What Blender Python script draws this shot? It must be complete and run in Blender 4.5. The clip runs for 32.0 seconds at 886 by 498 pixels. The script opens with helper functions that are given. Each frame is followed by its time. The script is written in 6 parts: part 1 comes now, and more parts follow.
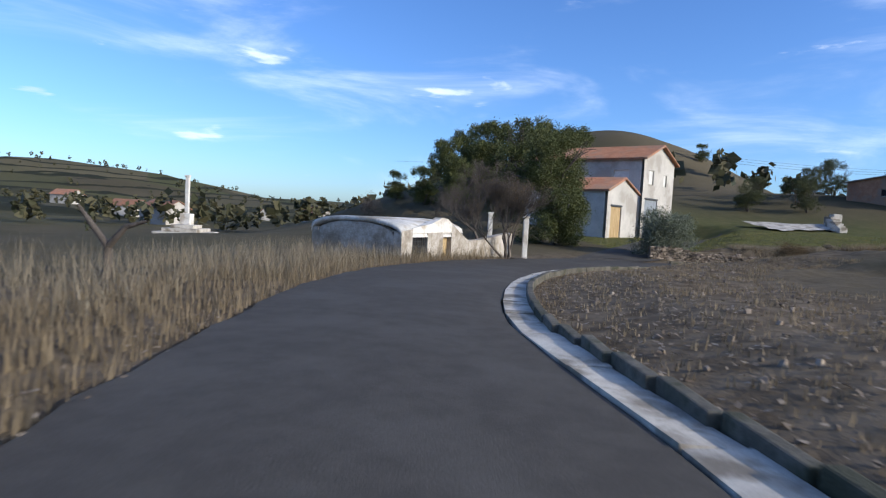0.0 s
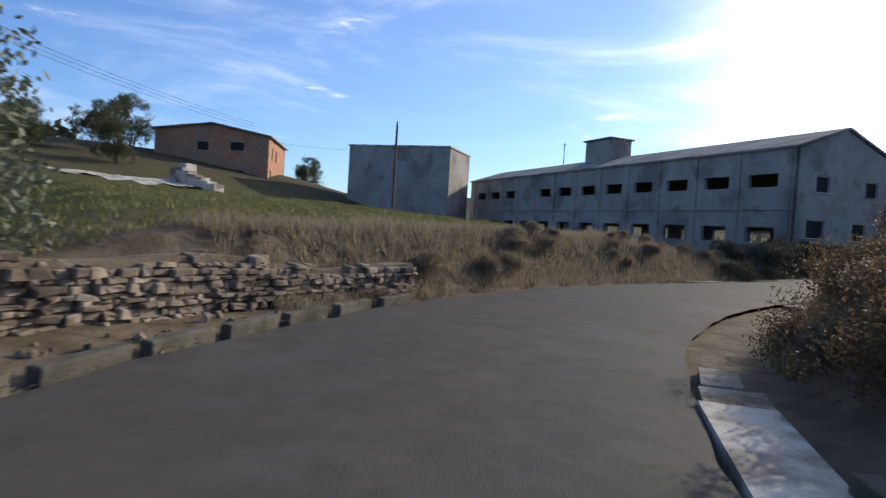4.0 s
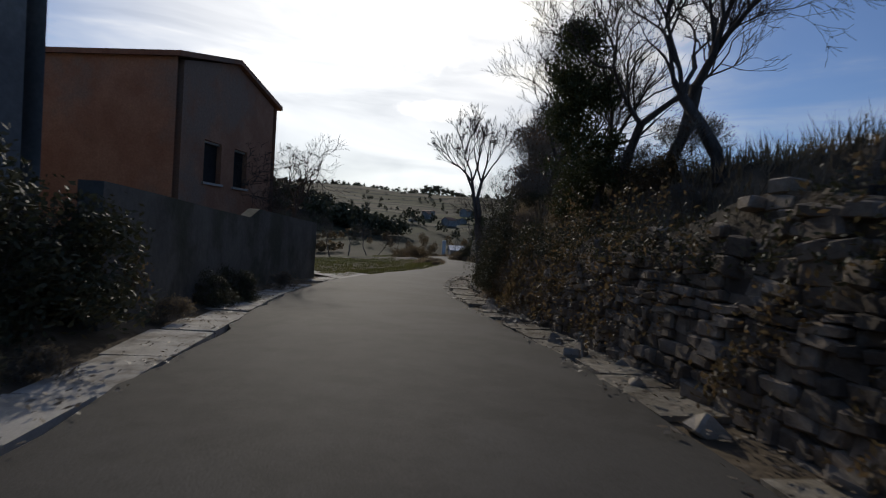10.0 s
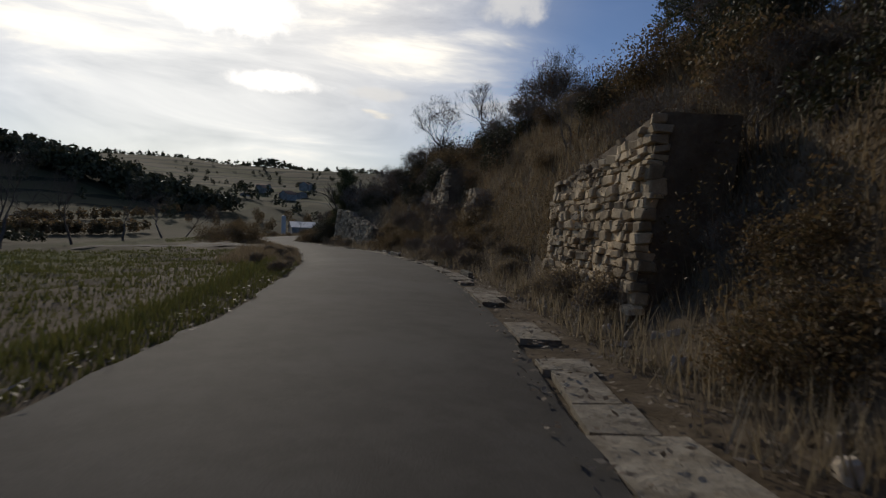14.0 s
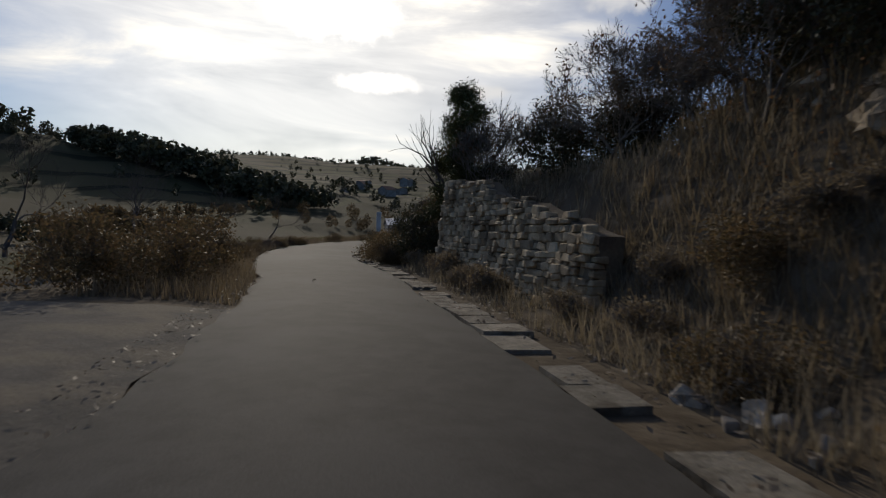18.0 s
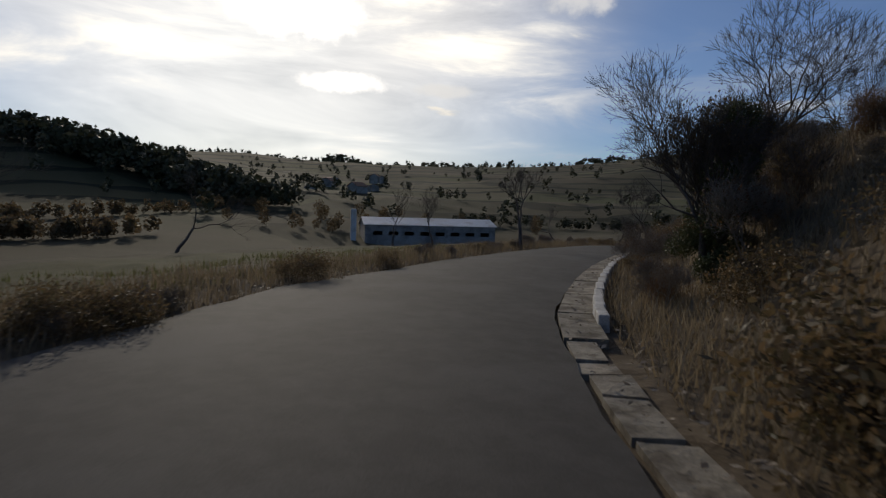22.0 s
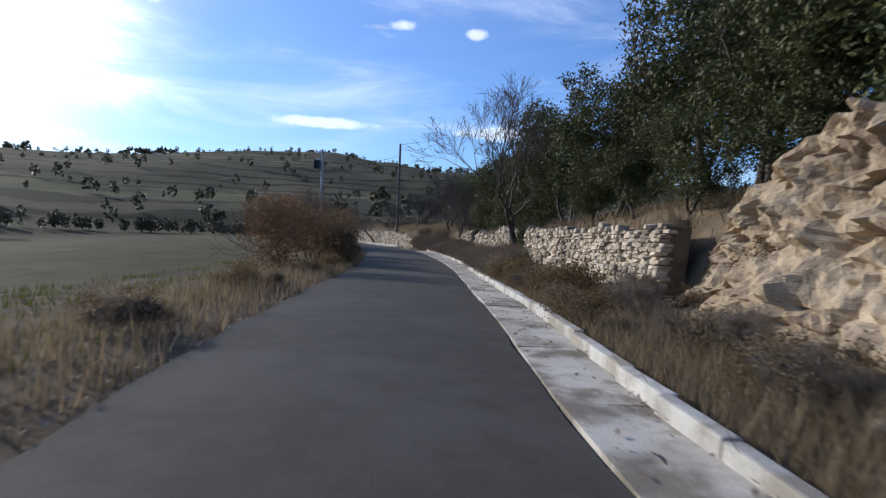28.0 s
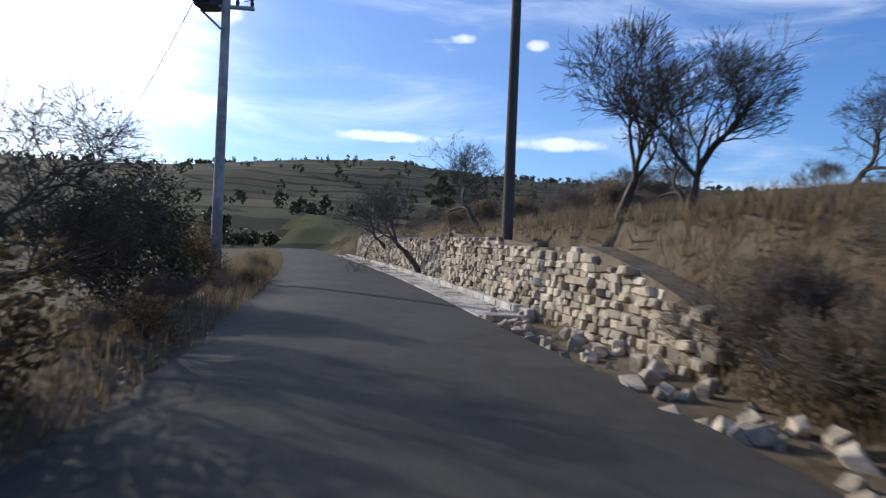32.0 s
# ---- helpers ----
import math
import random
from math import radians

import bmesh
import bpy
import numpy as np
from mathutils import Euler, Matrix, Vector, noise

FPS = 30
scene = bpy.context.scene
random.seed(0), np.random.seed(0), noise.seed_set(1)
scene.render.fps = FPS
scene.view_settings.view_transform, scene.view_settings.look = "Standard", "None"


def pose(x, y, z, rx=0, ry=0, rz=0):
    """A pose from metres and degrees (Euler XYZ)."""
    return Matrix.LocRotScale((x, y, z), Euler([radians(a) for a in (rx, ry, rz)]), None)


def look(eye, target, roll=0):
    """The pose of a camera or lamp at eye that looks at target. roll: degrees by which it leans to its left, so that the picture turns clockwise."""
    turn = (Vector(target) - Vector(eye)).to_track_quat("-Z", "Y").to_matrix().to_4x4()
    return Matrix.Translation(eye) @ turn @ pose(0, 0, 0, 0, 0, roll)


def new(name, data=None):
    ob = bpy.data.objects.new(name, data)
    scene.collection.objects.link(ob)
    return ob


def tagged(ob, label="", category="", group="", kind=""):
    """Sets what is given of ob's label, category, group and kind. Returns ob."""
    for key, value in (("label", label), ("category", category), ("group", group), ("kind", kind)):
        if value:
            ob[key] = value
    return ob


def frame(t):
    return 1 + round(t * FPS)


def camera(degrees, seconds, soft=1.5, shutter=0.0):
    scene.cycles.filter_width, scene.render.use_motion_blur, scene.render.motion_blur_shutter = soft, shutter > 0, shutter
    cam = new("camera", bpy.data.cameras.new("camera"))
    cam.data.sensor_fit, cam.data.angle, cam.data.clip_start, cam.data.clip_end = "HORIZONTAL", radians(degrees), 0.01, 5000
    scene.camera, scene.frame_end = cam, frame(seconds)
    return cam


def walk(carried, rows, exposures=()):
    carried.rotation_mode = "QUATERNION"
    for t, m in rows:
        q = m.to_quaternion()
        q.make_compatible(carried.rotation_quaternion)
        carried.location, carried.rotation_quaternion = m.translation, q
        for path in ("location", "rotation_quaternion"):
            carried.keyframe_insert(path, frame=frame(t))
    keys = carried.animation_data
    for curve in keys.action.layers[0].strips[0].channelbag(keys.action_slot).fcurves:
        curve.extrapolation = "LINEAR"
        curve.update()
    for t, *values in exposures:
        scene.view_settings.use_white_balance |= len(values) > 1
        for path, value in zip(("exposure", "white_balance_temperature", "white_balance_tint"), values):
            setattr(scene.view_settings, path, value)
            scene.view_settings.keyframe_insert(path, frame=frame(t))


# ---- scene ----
cam = camera(73.76, 32.0, soft=1.2, shutter=0.15)

# seconds, eye x y z, heading, tilt, lean (degrees)
ROWS = [
    (0, -0.00, 0.00, 1.30, 89.97, -3.43, 3.13),
    (0.5, -0.24, 5.41, 1.12, 85.56, -3.17, 3.04),
    (1, 0.04, 10.77, 0.96, 79.97, -3.03, 2.26),
    (1.5, 0.76, 15.79, 0.80, 74.68, -3.11, 2.00),
    (2, 2.10, 20.57, 0.68, 67.05, -2.42, 1.99),
    (2.5, 3.94, 24.81, 0.55, 58.96, -2.72, 2.50),
    (3, 6.50, 28.65, 0.44, 47.81, -2.37, 2.98),
    (3.5, 9.53, 31.62, 0.31, 36.24, -2.85, 3.69),
    (4, 13.00, 33.73, 0.24, 23.34, -2.08, 3.58),
    (4.5, 16.62, 34.96, 0.18, 11.12, -1.53, 3.09),
    (5.5, 23.56, 35.21, 0.22, -10.15, -1.26, 2.52),
    (6.5, 29.92, 33.31, 0.23, -26.71, -1.98, 1.84),
    (7, 33.05, 31.98, 0.20, -29.77, -2.15, 1.81),
    (7.5, 35.96, 30.64, 0.20, -30.94, -1.60, 2.39),
    (8, 38.93, 29.21, 0.20, -32.09, -1.40, 2.88),
    (8.5, 41.70, 27.78, 0.21, -33.71, -1.54, 2.80),
    (9, 44.60, 26.23, 0.22, -35.00, -1.36, 3.14),
    (9.5, 47.47, 24.60, 0.25, -35.45, -1.41, 3.49),
    (10, 50.50, 22.86, 0.24, -35.61, -1.51, 3.55),
    (10.5, 53.38, 21.17, 0.21, -35.73, -2.27, 3.28),
    (11, 56.49, 19.40, 0.14, -35.89, -2.72, 3.02),
    (11.5, 59.55, 17.67, 0.03, -36.69, -3.29, 2.60),
    (12, 62.75, 15.76, -0.11, -37.66, -3.44, 2.34),
    (12.5, 65.93, 13.59, -0.25, -40.30, -3.75, 2.70),
    (13, 69.22, 11.15, -0.39, -43.53, -3.72, 2.44),
    (13.5, 72.30, 8.62, -0.55, -46.40, -3.78, 2.10),
    (14.5, 77.55, 3.21, -0.75, -53.74, -2.55, 2.66),
    (15.5, 82.89, -1.98, -0.84, -48.30, -1.75, 3.09),
    (16, 85.82, -4.46, -0.88, -46.90, -2.27, 2.63),
    (16.5, 88.86, -6.95, -0.98, -45.48, -3.42, 2.66),
    (17, 92.07, -9.38, -1.10, -43.83, -3.65, 2.64),
    (17.5, 95.17, -11.72, -1.20, -42.74, -3.74, 2.69),
    (18, 98.38, -13.96, -1.32, -41.35, -3.77, 2.03),
    (18.5, 101.65, -16.12, -1.45, -39.42, -4.12, 1.95),
    (19, 104.97, -18.15, -1.62, -37.59, -4.25, 1.78),
    (19.5, 108.20, -20.05, -1.78, -36.08, -4.20, 2.59),
    (20, 111.55, -21.77, -1.90, -32.94, -3.29, 3.66),
    (20.5, 114.97, -23.46, -1.99, -32.14, -3.00, 3.73),
    (21, 118.35, -25.21, -2.09, -33.93, -3.00, 3.99),
    (21.5, 121.57, -27.15, -2.24, -38.45, -3.74, 2.80),
    (22, 124.62, -29.52, -2.37, -44.63, -3.71, 1.66),
    (22.5, 127.49, -32.31, -2.46, -51.03, -2.52, 1.13),
    (23, 130.12, -35.59, -2.49, -58.38, -1.49, 1.93),
    (23.5, 132.51, -39.28, -2.48, -63.95, -1.57, 2.68),
    (24, 134.71, -43.28, -2.51, -67.98, -2.38, 3.86),
    (24.5, 136.72, -47.44, -2.59, -70.32, -2.80, 3.15),
    (25, 138.63, -51.73, -2.67, -72.54, -2.91, 2.75),
    (25.5, 140.38, -56.18, -2.76, -74.51, -3.02, 2.73),
    (26.5, 142.69, -65.67, -3.05, -85.33, -3.77, 2.56),
    (27.5, 144.85, -75.59, -3.40, -82.33, -3.55, 2.12),
    (28, 145.89, -80.73, -3.49, -85.36, -1.97, 2.73),
    (28.5, 146.75, -86.02, -3.52, -87.55, -2.17, 3.32),
    (29, 147.53, -91.44, -3.61, -87.97, -2.82, 3.31),
    (29.5, 148.37, -97.13, -3.78, -87.85, -3.17, 2.79),
    (30, 149.27, -103.05, -3.94, -87.40, -3.10, 2.56),
    (30.5, 150.29, -109.08, -4.07, -86.06, -2.40, 2.86),
    (31, 151.52, -115.27, -4.12, -84.27, -1.52, 2.39),
    (31.5, 152.95, -121.45, -4.12, -82.09, -1.41, 2.62),
    (32, 154.71, -127.76, -4.10, -79.48, -1.11, 2.63),
]


def aim(x, y, z, yaw, tilt, lean):
    a, b = radians(yaw), radians(tilt)
    way = Vector((math.cos(a) * math.cos(b), math.sin(a) * math.cos(b), math.sin(b)))
    return look((x, y, z), Vector((x, y, z)) + way * 10, lean)


walk(cam, [(r[0], aim(*r[1:])) for r in ROWS],
     exposures=[(0, 0.25, 6150, 10), (2, 0.3, 6500, 10), (3.5, 0.3, 6850, 10), (5, -0.3, 6600, 10), (7, -1.0, 6500, 10), (10, -1.2, 6500, 10), (12.2, -1.2, 6700, 10), (13, -1.4, 6850, 10),
                (20, -1.3, 6850, 10), (23, -1.35, 6900, 10), (24, -1.15, 6900, 10), (25.5, -0.65, 6550, 10), (27, -0.2, 6100, 10), (28, 0.0, 6050, 10), (30, 0.2, 6050, 10), (31, 0.1, 6050, 10), (32, 0.0, 6200, 10)])

# ---- light: low winter sun in a hazy blue sky ----
SUN_AZ, SUN_EL = -25.0, 21.0
sun_way = Vector((math.cos(radians(SUN_AZ)) * math.cos(radians(SUN_EL)),
                  math.sin(radians(SUN_AZ)) * math.cos(radians(SUN_EL)), math.sin(radians(SUN_EL))))
sun = new("sun", bpy.data.lights.new("sun", "SUN"))
sun.data.energy, sun.data.angle, sun.data.color = 3.6, radians(0.6), (1.0, 0.92, 0.8)
sun.matrix_world = look((0, 0, 60), Vector((0, 0, 60)) - sun_way)

world = bpy.data.worlds.new("world")
scene.world = world
world.use_nodes = True
wn, wl = world.node_tree.nodes, world.node_tree.links
wn.clear()
w_out, w_bg = wn.new("ShaderNodeOutputWorld"), wn.new("ShaderNodeBackground")
sky = wn.new("ShaderNodeTexSky")
sky.sky_type, sky.sun_disc = "NISHITA", False
sky.sun_elevation, sky.sun_rotation = radians(SUN_EL), radians(90 - SUN_AZ)
sky.air_density, sky.dust_density, sky.ozone_density = 1.0, 0.6, 2.5
w_bg.inputs["Strength"].default_value = 0.14
w_tc = wn.new("ShaderNodeTexCoord")


def w_node(kind, **inputs):
    n = wn.new(kind)
    for key, value in inputs.items():
        n.inputs[key].default_value = value
    return n


def w_math(op, a, b=None):
    n = wn.new("ShaderNodeMath")
    n.operation = op
    for k, v in ((0, a), (1, b)):
        if v is None:
            continue
        if isinstance(v, (int, float)):
            n.inputs[k].default_value = v
        else:
            wl.new(v, n.inputs[k])
    return n.outputs[0]


# thin streaked cloud, denser towards the sun, and a few small puffs
w_map = wn.new("ShaderNodeMapping")
w_map.inputs["Scale"].default_value = (1.0, 1.0, 4.5)
w_map.inputs["Rotation"].default_value = (0.05, -0.08, 0.4)
wl.new(w_tc.outputs["Generated"], w_map.inputs["Vector"])
streak = w_node("ShaderNodeTexNoise", Scale=2.6, Detail=7.0, Roughness=0.58, Distortion=0.6)
wl.new(w_map.outputs[0], streak.inputs["Vector"])
puff = w_node("ShaderNodeTexNoise", Scale=5.5, Detail=6.0, Roughness=0.5, Distortion=0.2)
wl.new(w_map.outputs[0], puff.inputs["Vector"])
# the bright cloud bank stands a little beside the sun
glare_way = Vector((math.cos(radians(SUN_AZ - 4)) * math.cos(radians(SUN_EL)), math.sin(radians(SUN_AZ - 4)) * math.cos(radians(SUN_EL)), math.sin(radians(SUN_EL))))
dot = wn.new("ShaderNodeVectorMath")
dot.operation = "DOT_PRODUCT"
wl.new(w_tc.outputs["Generated"], dot.inputs[0])
dot.inputs[1].default_value = glare_way
near_sun = wn.new("ShaderNodeMapRange")
near_sun.interpolation_type = "SMOOTHSTEP"
near_sun.inputs["From Min"].default_value, near_sun.inputs["From Max"].default_value = 0.82, 0.992
wl.new(dot.outputs["Value"], near_sun.inputs["Value"])
veil = wn.new("ShaderNodeMapRange")
veil.interpolation_type = "SMOOTHSTEP"
veil.inputs["From Min"].default_value, veil.inputs["From Max"].default_value = 0.46, 0.78
wl.new(streak.outputs["Fac"], veil.inputs["Value"])
spot = wn.new("ShaderNodeMapRange")
spot.interpolation_type = "SMOOTHSTEP"
spot.inputs["From Min"].default_value, spot.inputs["From Max"].default_value = 0.66, 0.74
wl.new(puff.outputs["Fac"], spot.inputs["Value"])
hazy = w_math("MULTIPLY", near_sun.outputs[0], w_math("ADD", 0.62, w_math("MULTIPLY", veil.outputs[0], 0.5)))
wide = wn.new("ShaderNodeMapRange")
wide.interpolation_type = "SMOOTHSTEP"
wide.inputs["From Min"].default_value, wide.inputs["From Max"].default_value = 0.1, 0.95
wide.inputs["To Max"].default_value = 0.12
wl.new(dot.outputs["Value"], wide.inputs["Value"])
hazy = w_math("ADD", hazy, wide.outputs[0])
cover = w_math("MINIMUM", w_math("ADD", w_math("ADD", hazy, w_math("MULTIPLY", veil.outputs[0], 0.36)),
                                 w_math("MULTIPLY", spot.outputs[0], 0.5)), 1.0)
tint = wn.new("ShaderNodeMix")
tint.data_type, tint.blend_type = "RGBA", "MULTIPLY"
tint.inputs[0].default_value = 1.0
wl.new(sky.outputs[0], tint.inputs[6])
tint.inputs[7].default_value = (0.64, 0.87, 1.27, 1)
mixc = wn.new("ShaderNodeMix")
mixc.data_type = "RGBA"
wl.new(cover, mixc.inputs[0])
wl.new(tint.outputs[2], mixc.inputs[6])
glow = wn.new("ShaderNodeMix")
glow.data_type = "RGBA"
wl.new(near_sun.outputs[0], glow.inputs[0])
glow.inputs[6].default_value, glow.inputs[7].default_value = (7.0, 7.5, 8.3, 1), (20.5, 19.8, 18.4, 1)
bank = wn.new("ShaderNodeMapRange")
bank.inputs["From Min"].default_value, bank.inputs["From Max"].default_value = 0.3, 0.72
bank.inputs["To Min"].default_value, bank.inputs["To Max"].default_value = 0.66, 1.3
wl.new(streak.outputs["Fac"], bank.inputs["Value"])
lit = wn.new("ShaderNodeVectorMath")
lit.operation = "SCALE"
wl.new(glow.outputs[2], lit.inputs[0])
wl.new(bank.outputs[0], lit.inputs["Scale"])
wl.new(lit.outputs[0], mixc.inputs[7])
# single small clouds: direction, reach across and up, whiteness
sky_col = mixc.outputs[2]
ragged = w_node("ShaderNodeTexNoise", Scale=26.0, Detail=6.0, Roughness=0.6)
wl.new(w_tc.outputs["Generated"], ragged.inputs["Vector"])
for way, wide_, high_, white in (((0.513, -0.791, 0.332), 0.055, 0.03, 0.7), ((0.802, -0.562, 0.201), 0.075, 0.016, 0.8), ((0.702, -0.685, 0.195), 0.05, 0.012, 0.7),
                                 ((0.291, -0.943, 0.163), 0.085, 0.009, 0.6), ((-0.001, -0.987, 0.159), 0.07, 0.011, 0.6), ((0.155, -0.935, 0.318), 0.022, 0.008, 0.6),
                                 ((0.039, -0.95, 0.311), 0.02, 0.009, 0.6), ((0.85, -0.5, 0.31), 0.1, 0.045, 1.0)):
    c = Vector(way).normalized()
    side = Vector((c.y, -c.x, 0)).normalized()
    rise_ = side.cross(c)
    parts = []
    for axis_, size_ in ((side, wide_), (rise_, high_)):
        q = wn.new("ShaderNodeVectorMath")
        q.operation = "DOT_PRODUCT"
        wl.new(w_tc.outputs["Generated"], q.inputs[0])
        q.inputs[1].default_value = axis_ / size_
        off = w_math("SUBTRACT", q.outputs["Value"], c.dot(axis_) / size_)
        parts.append(w_math("MULTIPLY", off, off))
    ahead = wn.new("ShaderNodeVectorMath")
    ahead.operation = "DOT_PRODUCT"
    wl.new(w_tc.outputs["Generated"], ahead.inputs[0])
    ahead.inputs[1].default_value = c
    blob = w_math("ADD", w_math("ADD", parts[0], parts[1]), w_math("MULTIPLY", w_math("SUBTRACT", ragged.outputs["Fac"], 0.5), 2.6))
    soft_ = wn.new("ShaderNodeMapRange")
    soft_.interpolation_type = "SMOOTHSTEP"
    soft_.inputs["From Min"].default_value, soft_.inputs["From Max"].default_value = 1.4, 0.1
    wl.new(blob, soft_.inputs["Value"])
    amount_ = w_math("MULTIPLY", w_math("MULTIPLY", soft_.outputs[0], w_math("GREATER_THAN", ahead.outputs["Value"], 0.5)), white)
    fluff = wn.new("ShaderNodeMix")
    fluff.data_type = "RGBA"
    wl.new(amount_, fluff.inputs[0])
    wl.new(sky_col, fluff.inputs[6])
    fluff.inputs[7].default_value = (26.0, 25.5, 25.0, 1) if white > 0.75 else (14.0, 14.0, 14.0, 1) if white > 0.65 else (9.5, 9.6, 9.8, 1)
    sky_col = fluff.outputs[2]
wl.new(sky_col, w_bg.inputs["Color"])
wl.new(w_bg.outputs[0], w_out.inputs["Surface"])


# ---- materials ----
def surface(name, c1, c2, scale=3.0, rough=0.85, bump=0.3, fine=25.0, c3=None, c3_scale=0.35, metal=0.0, vary=0.0,
            spec=0.3, stretch=(1, 1, 1), spots=None, far=0.02, island=0.0):
    """A rough natural surface: two tones of grain, a third tone in large stains, relief from the fine grain."""
    m = bpy.data.materials.new(name)
    m.use_nodes = True
    n, l = m.node_tree.nodes, m.node_tree.links
    b = n["Principled BSDF"]
    b.inputs["Roughness"].default_value, b.inputs["Metallic"].default_value = rough, metal
    b.inputs["Specular IOR Level"].default_value = spec
    geo, mp = n.new("ShaderNodeNewGeometry"), n.new("ShaderNodeMapping")
    mp.inputs["Scale"].default_value = stretch
    l.new(geo.outputs["Position"], mp.inputs["Vector"])

    def noise_at(s, detail=6.0):
        t = n.new("ShaderNodeTexNoise")
        t.inputs["Scale"].default_value, t.inputs["Detail"].default_value = s, detail
        t.inputs["Roughness"].default_value = 0.62
        l.new(mp.outputs[0], t.inputs["Vector"])
        return t.outputs["Fac"]

    def ramp(fac, lo, hi):
        r = n.new("ShaderNodeMapRange")
        r.interpolation_type = "SMOOTHSTEP"
        r.inputs["From Min"].default_value, r.inputs["From Max"].default_value = lo, hi
        l.new(fac, r.inputs["Value"])
        return r.outputs[0]

    def mix(fac, a, bb, kind="MIX"):
        x = n.new("ShaderNodeMix")
        x.data_type, x.blend_type = "RGBA", kind
        if isinstance(fac, float):
            x.inputs[0].default_value = fac
        else:
            l.new(fac, x.inputs[0])
        for k, v in ((6, a), (7, bb)):
            if isinstance(v, tuple):
                x.inputs[k].default_value = (*v, 1)
            else:
                l.new(v, x.inputs[k])
        return x.outputs[2]

    col = mix(ramp(noise_at(scale), 0.35, 0.65), c1, c2)
    if c3:
        col = mix(ramp(noise_at(c3_scale, 8.0), 0.47, 0.62), col, c3)
    grain = noise_at(fine, 4.0)
    shade = n.new("ShaderNodeMapRange")
    shade.inputs["To Min"].default_value, shade.inputs["To Max"].default_value = 0.62, 1.38
    l.new(grain, shade.inputs["Value"])
    grey = n.new("ShaderNodeCombineColor")
    for k in range(3):
        l.new(shade.outputs[0], grey.inputs[k])
    col = mix(1.0, col, grey.outputs[0], "MULTIPLY")
    if spots:
        col = mix(ramp(noise_at(spots[1], 3.0), 0.64, 0.70), col, spots[0])
    if vary:
        info, vr = n.new("ShaderNodeObjectInfo"), n.new("ShaderNodeMapRange")
        vr.inputs["To Min"].default_value, vr.inputs["To Max"].default_value = 1 - vary, 1 + vary
        l.new(info.outputs["Random"], vr.inputs["Value"])
        g2 = n.new("ShaderNodeCombineColor")
        for k in range(3):
            l.new(vr.outputs[0], g2.inputs[k])
        col = mix(1.0, col, g2.outputs[0], "MULTIPLY")
    if island:
        gi, vr = n.new("ShaderNodeNewGeometry"), n.new("ShaderNodeMapRange")
        vr.inputs["To Min"].default_value, vr.inputs["To Max"].default_value = 1 - island, 1 + island
        l.new(gi.outputs["Random Per Island"], vr.inputs["Value"])
        g2 = n.new("ShaderNodeCombineColor")
        for k in range(3):
            l.new(vr.outputs[0], g2.inputs[k])
        col = mix(1.0, col, g2.outputs[0], "MULTIPLY")
    l.new(col, b.inputs["Base Color"])
    if bump:
        bp = n.new("ShaderNodeBump")
        bp.inputs["Strength"].default_value, bp.inputs["Distance"].default_value = bump, far
        l.new(grain, bp.inputs["Height"])
        l.new(bp.outputs[0], b.inputs["Normal"])
    return m


def leafy(name, c1, c2, trans=0.25, rough=0.6):
    """Leaf or dry blade: colour varies from piece to piece, some light shines through."""
    m = bpy.data.materials.new(name)
    m.use_nodes = True
    n, l = m.node_tree.nodes, m.node_tree.links
    b = n["Principled BSDF"]
    b.inputs["Roughness"].default_value, b.inputs["Specular IOR Level"].default_value = rough, 0.25
    geo = n.new("ShaderNodeNewGeometry")
    x = n.new("ShaderNodeMix")
    x.data_type = "RGBA"
    l.new(geo.outputs["Random Per Island"], x.inputs[0])
    x.inputs[6].default_value, x.inputs[7].default_value = (*c1, 1), (*c2, 1)
    l.new(x.outputs[2], b.inputs["Base Color"])
    if trans:
        t, mx, out = n.new("ShaderNodeBsdfTranslucent"), n.new("ShaderNodeMixShader"), n["Material Output"]
        l.new(x.outputs[2], t.inputs["Color"])
        mx.inputs[0].default_value = trans
        l.new(b.outputs[0], mx.inputs[1])
        l.new(t.outputs[0], mx.inputs[2])
        l.new(mx.outputs[0], out.inputs["Surface"])
    return m


ASPHALT = surface("asphalt", (0.066, 0.059, 0.05), (0.08, 0.072, 0.061), 3.2, 0.82, 0.55, 60.0, (0.088, 0.08, 0.069), 0.5, far=0.008, spec=0.12)
CONCRETE = surface("weathered_concrete", (0.42, 0.38, 0.32), (0.55, 0.51, 0.44), 2.2, 0.9, 0.35, 40.0, (0.2, 0.17, 0.13), 0.9, far=0.01)
CRUST = surface("broken_gutter_concrete", (0.2, 0.17, 0.125), (0.31, 0.27, 0.205), 3.5, 0.95, 0.7, 16.0, (0.12, 0.095, 0.065), 1.6, far=0.03, vary=0.2)
# old mossy kerb; base also darkened for its face turned from the sun
KERB_OLD = surface("mossy_shaded_kerb", (0.075, 0.068, 0.052), (0.14, 0.125, 0.1), 3.0, 0.95, 0.6, 22.0, (0.05, 0.05, 0.03), 1.5, far=0.02, vary=0.2)
KERB = surface("kerb_concrete", (0.42, 0.4, 0.36), (0.54, 0.515, 0.47), 3.0, 0.9, 0.3, 45.0, (0.3, 0.27, 0.22), 1.3, far=0.01, vary=0.12)
DIRT = surface("verge_dirt", (0.13, 0.098, 0.068), (0.2, 0.155, 0.11), 1.4, 0.95, 0.6, 22.0, (0.09, 0.08, 0.045), 0.5,
               spots=((0.36, 0.33, 0.28), 7.0))
STONE = surface("field_stone", (0.385, 0.315, 0.23), (0.52, 0.445, 0.345), 2.5, 0.92, 0.6, 30.0, (0.27, 0.225, 0.17), 1.1, vary=0.38)
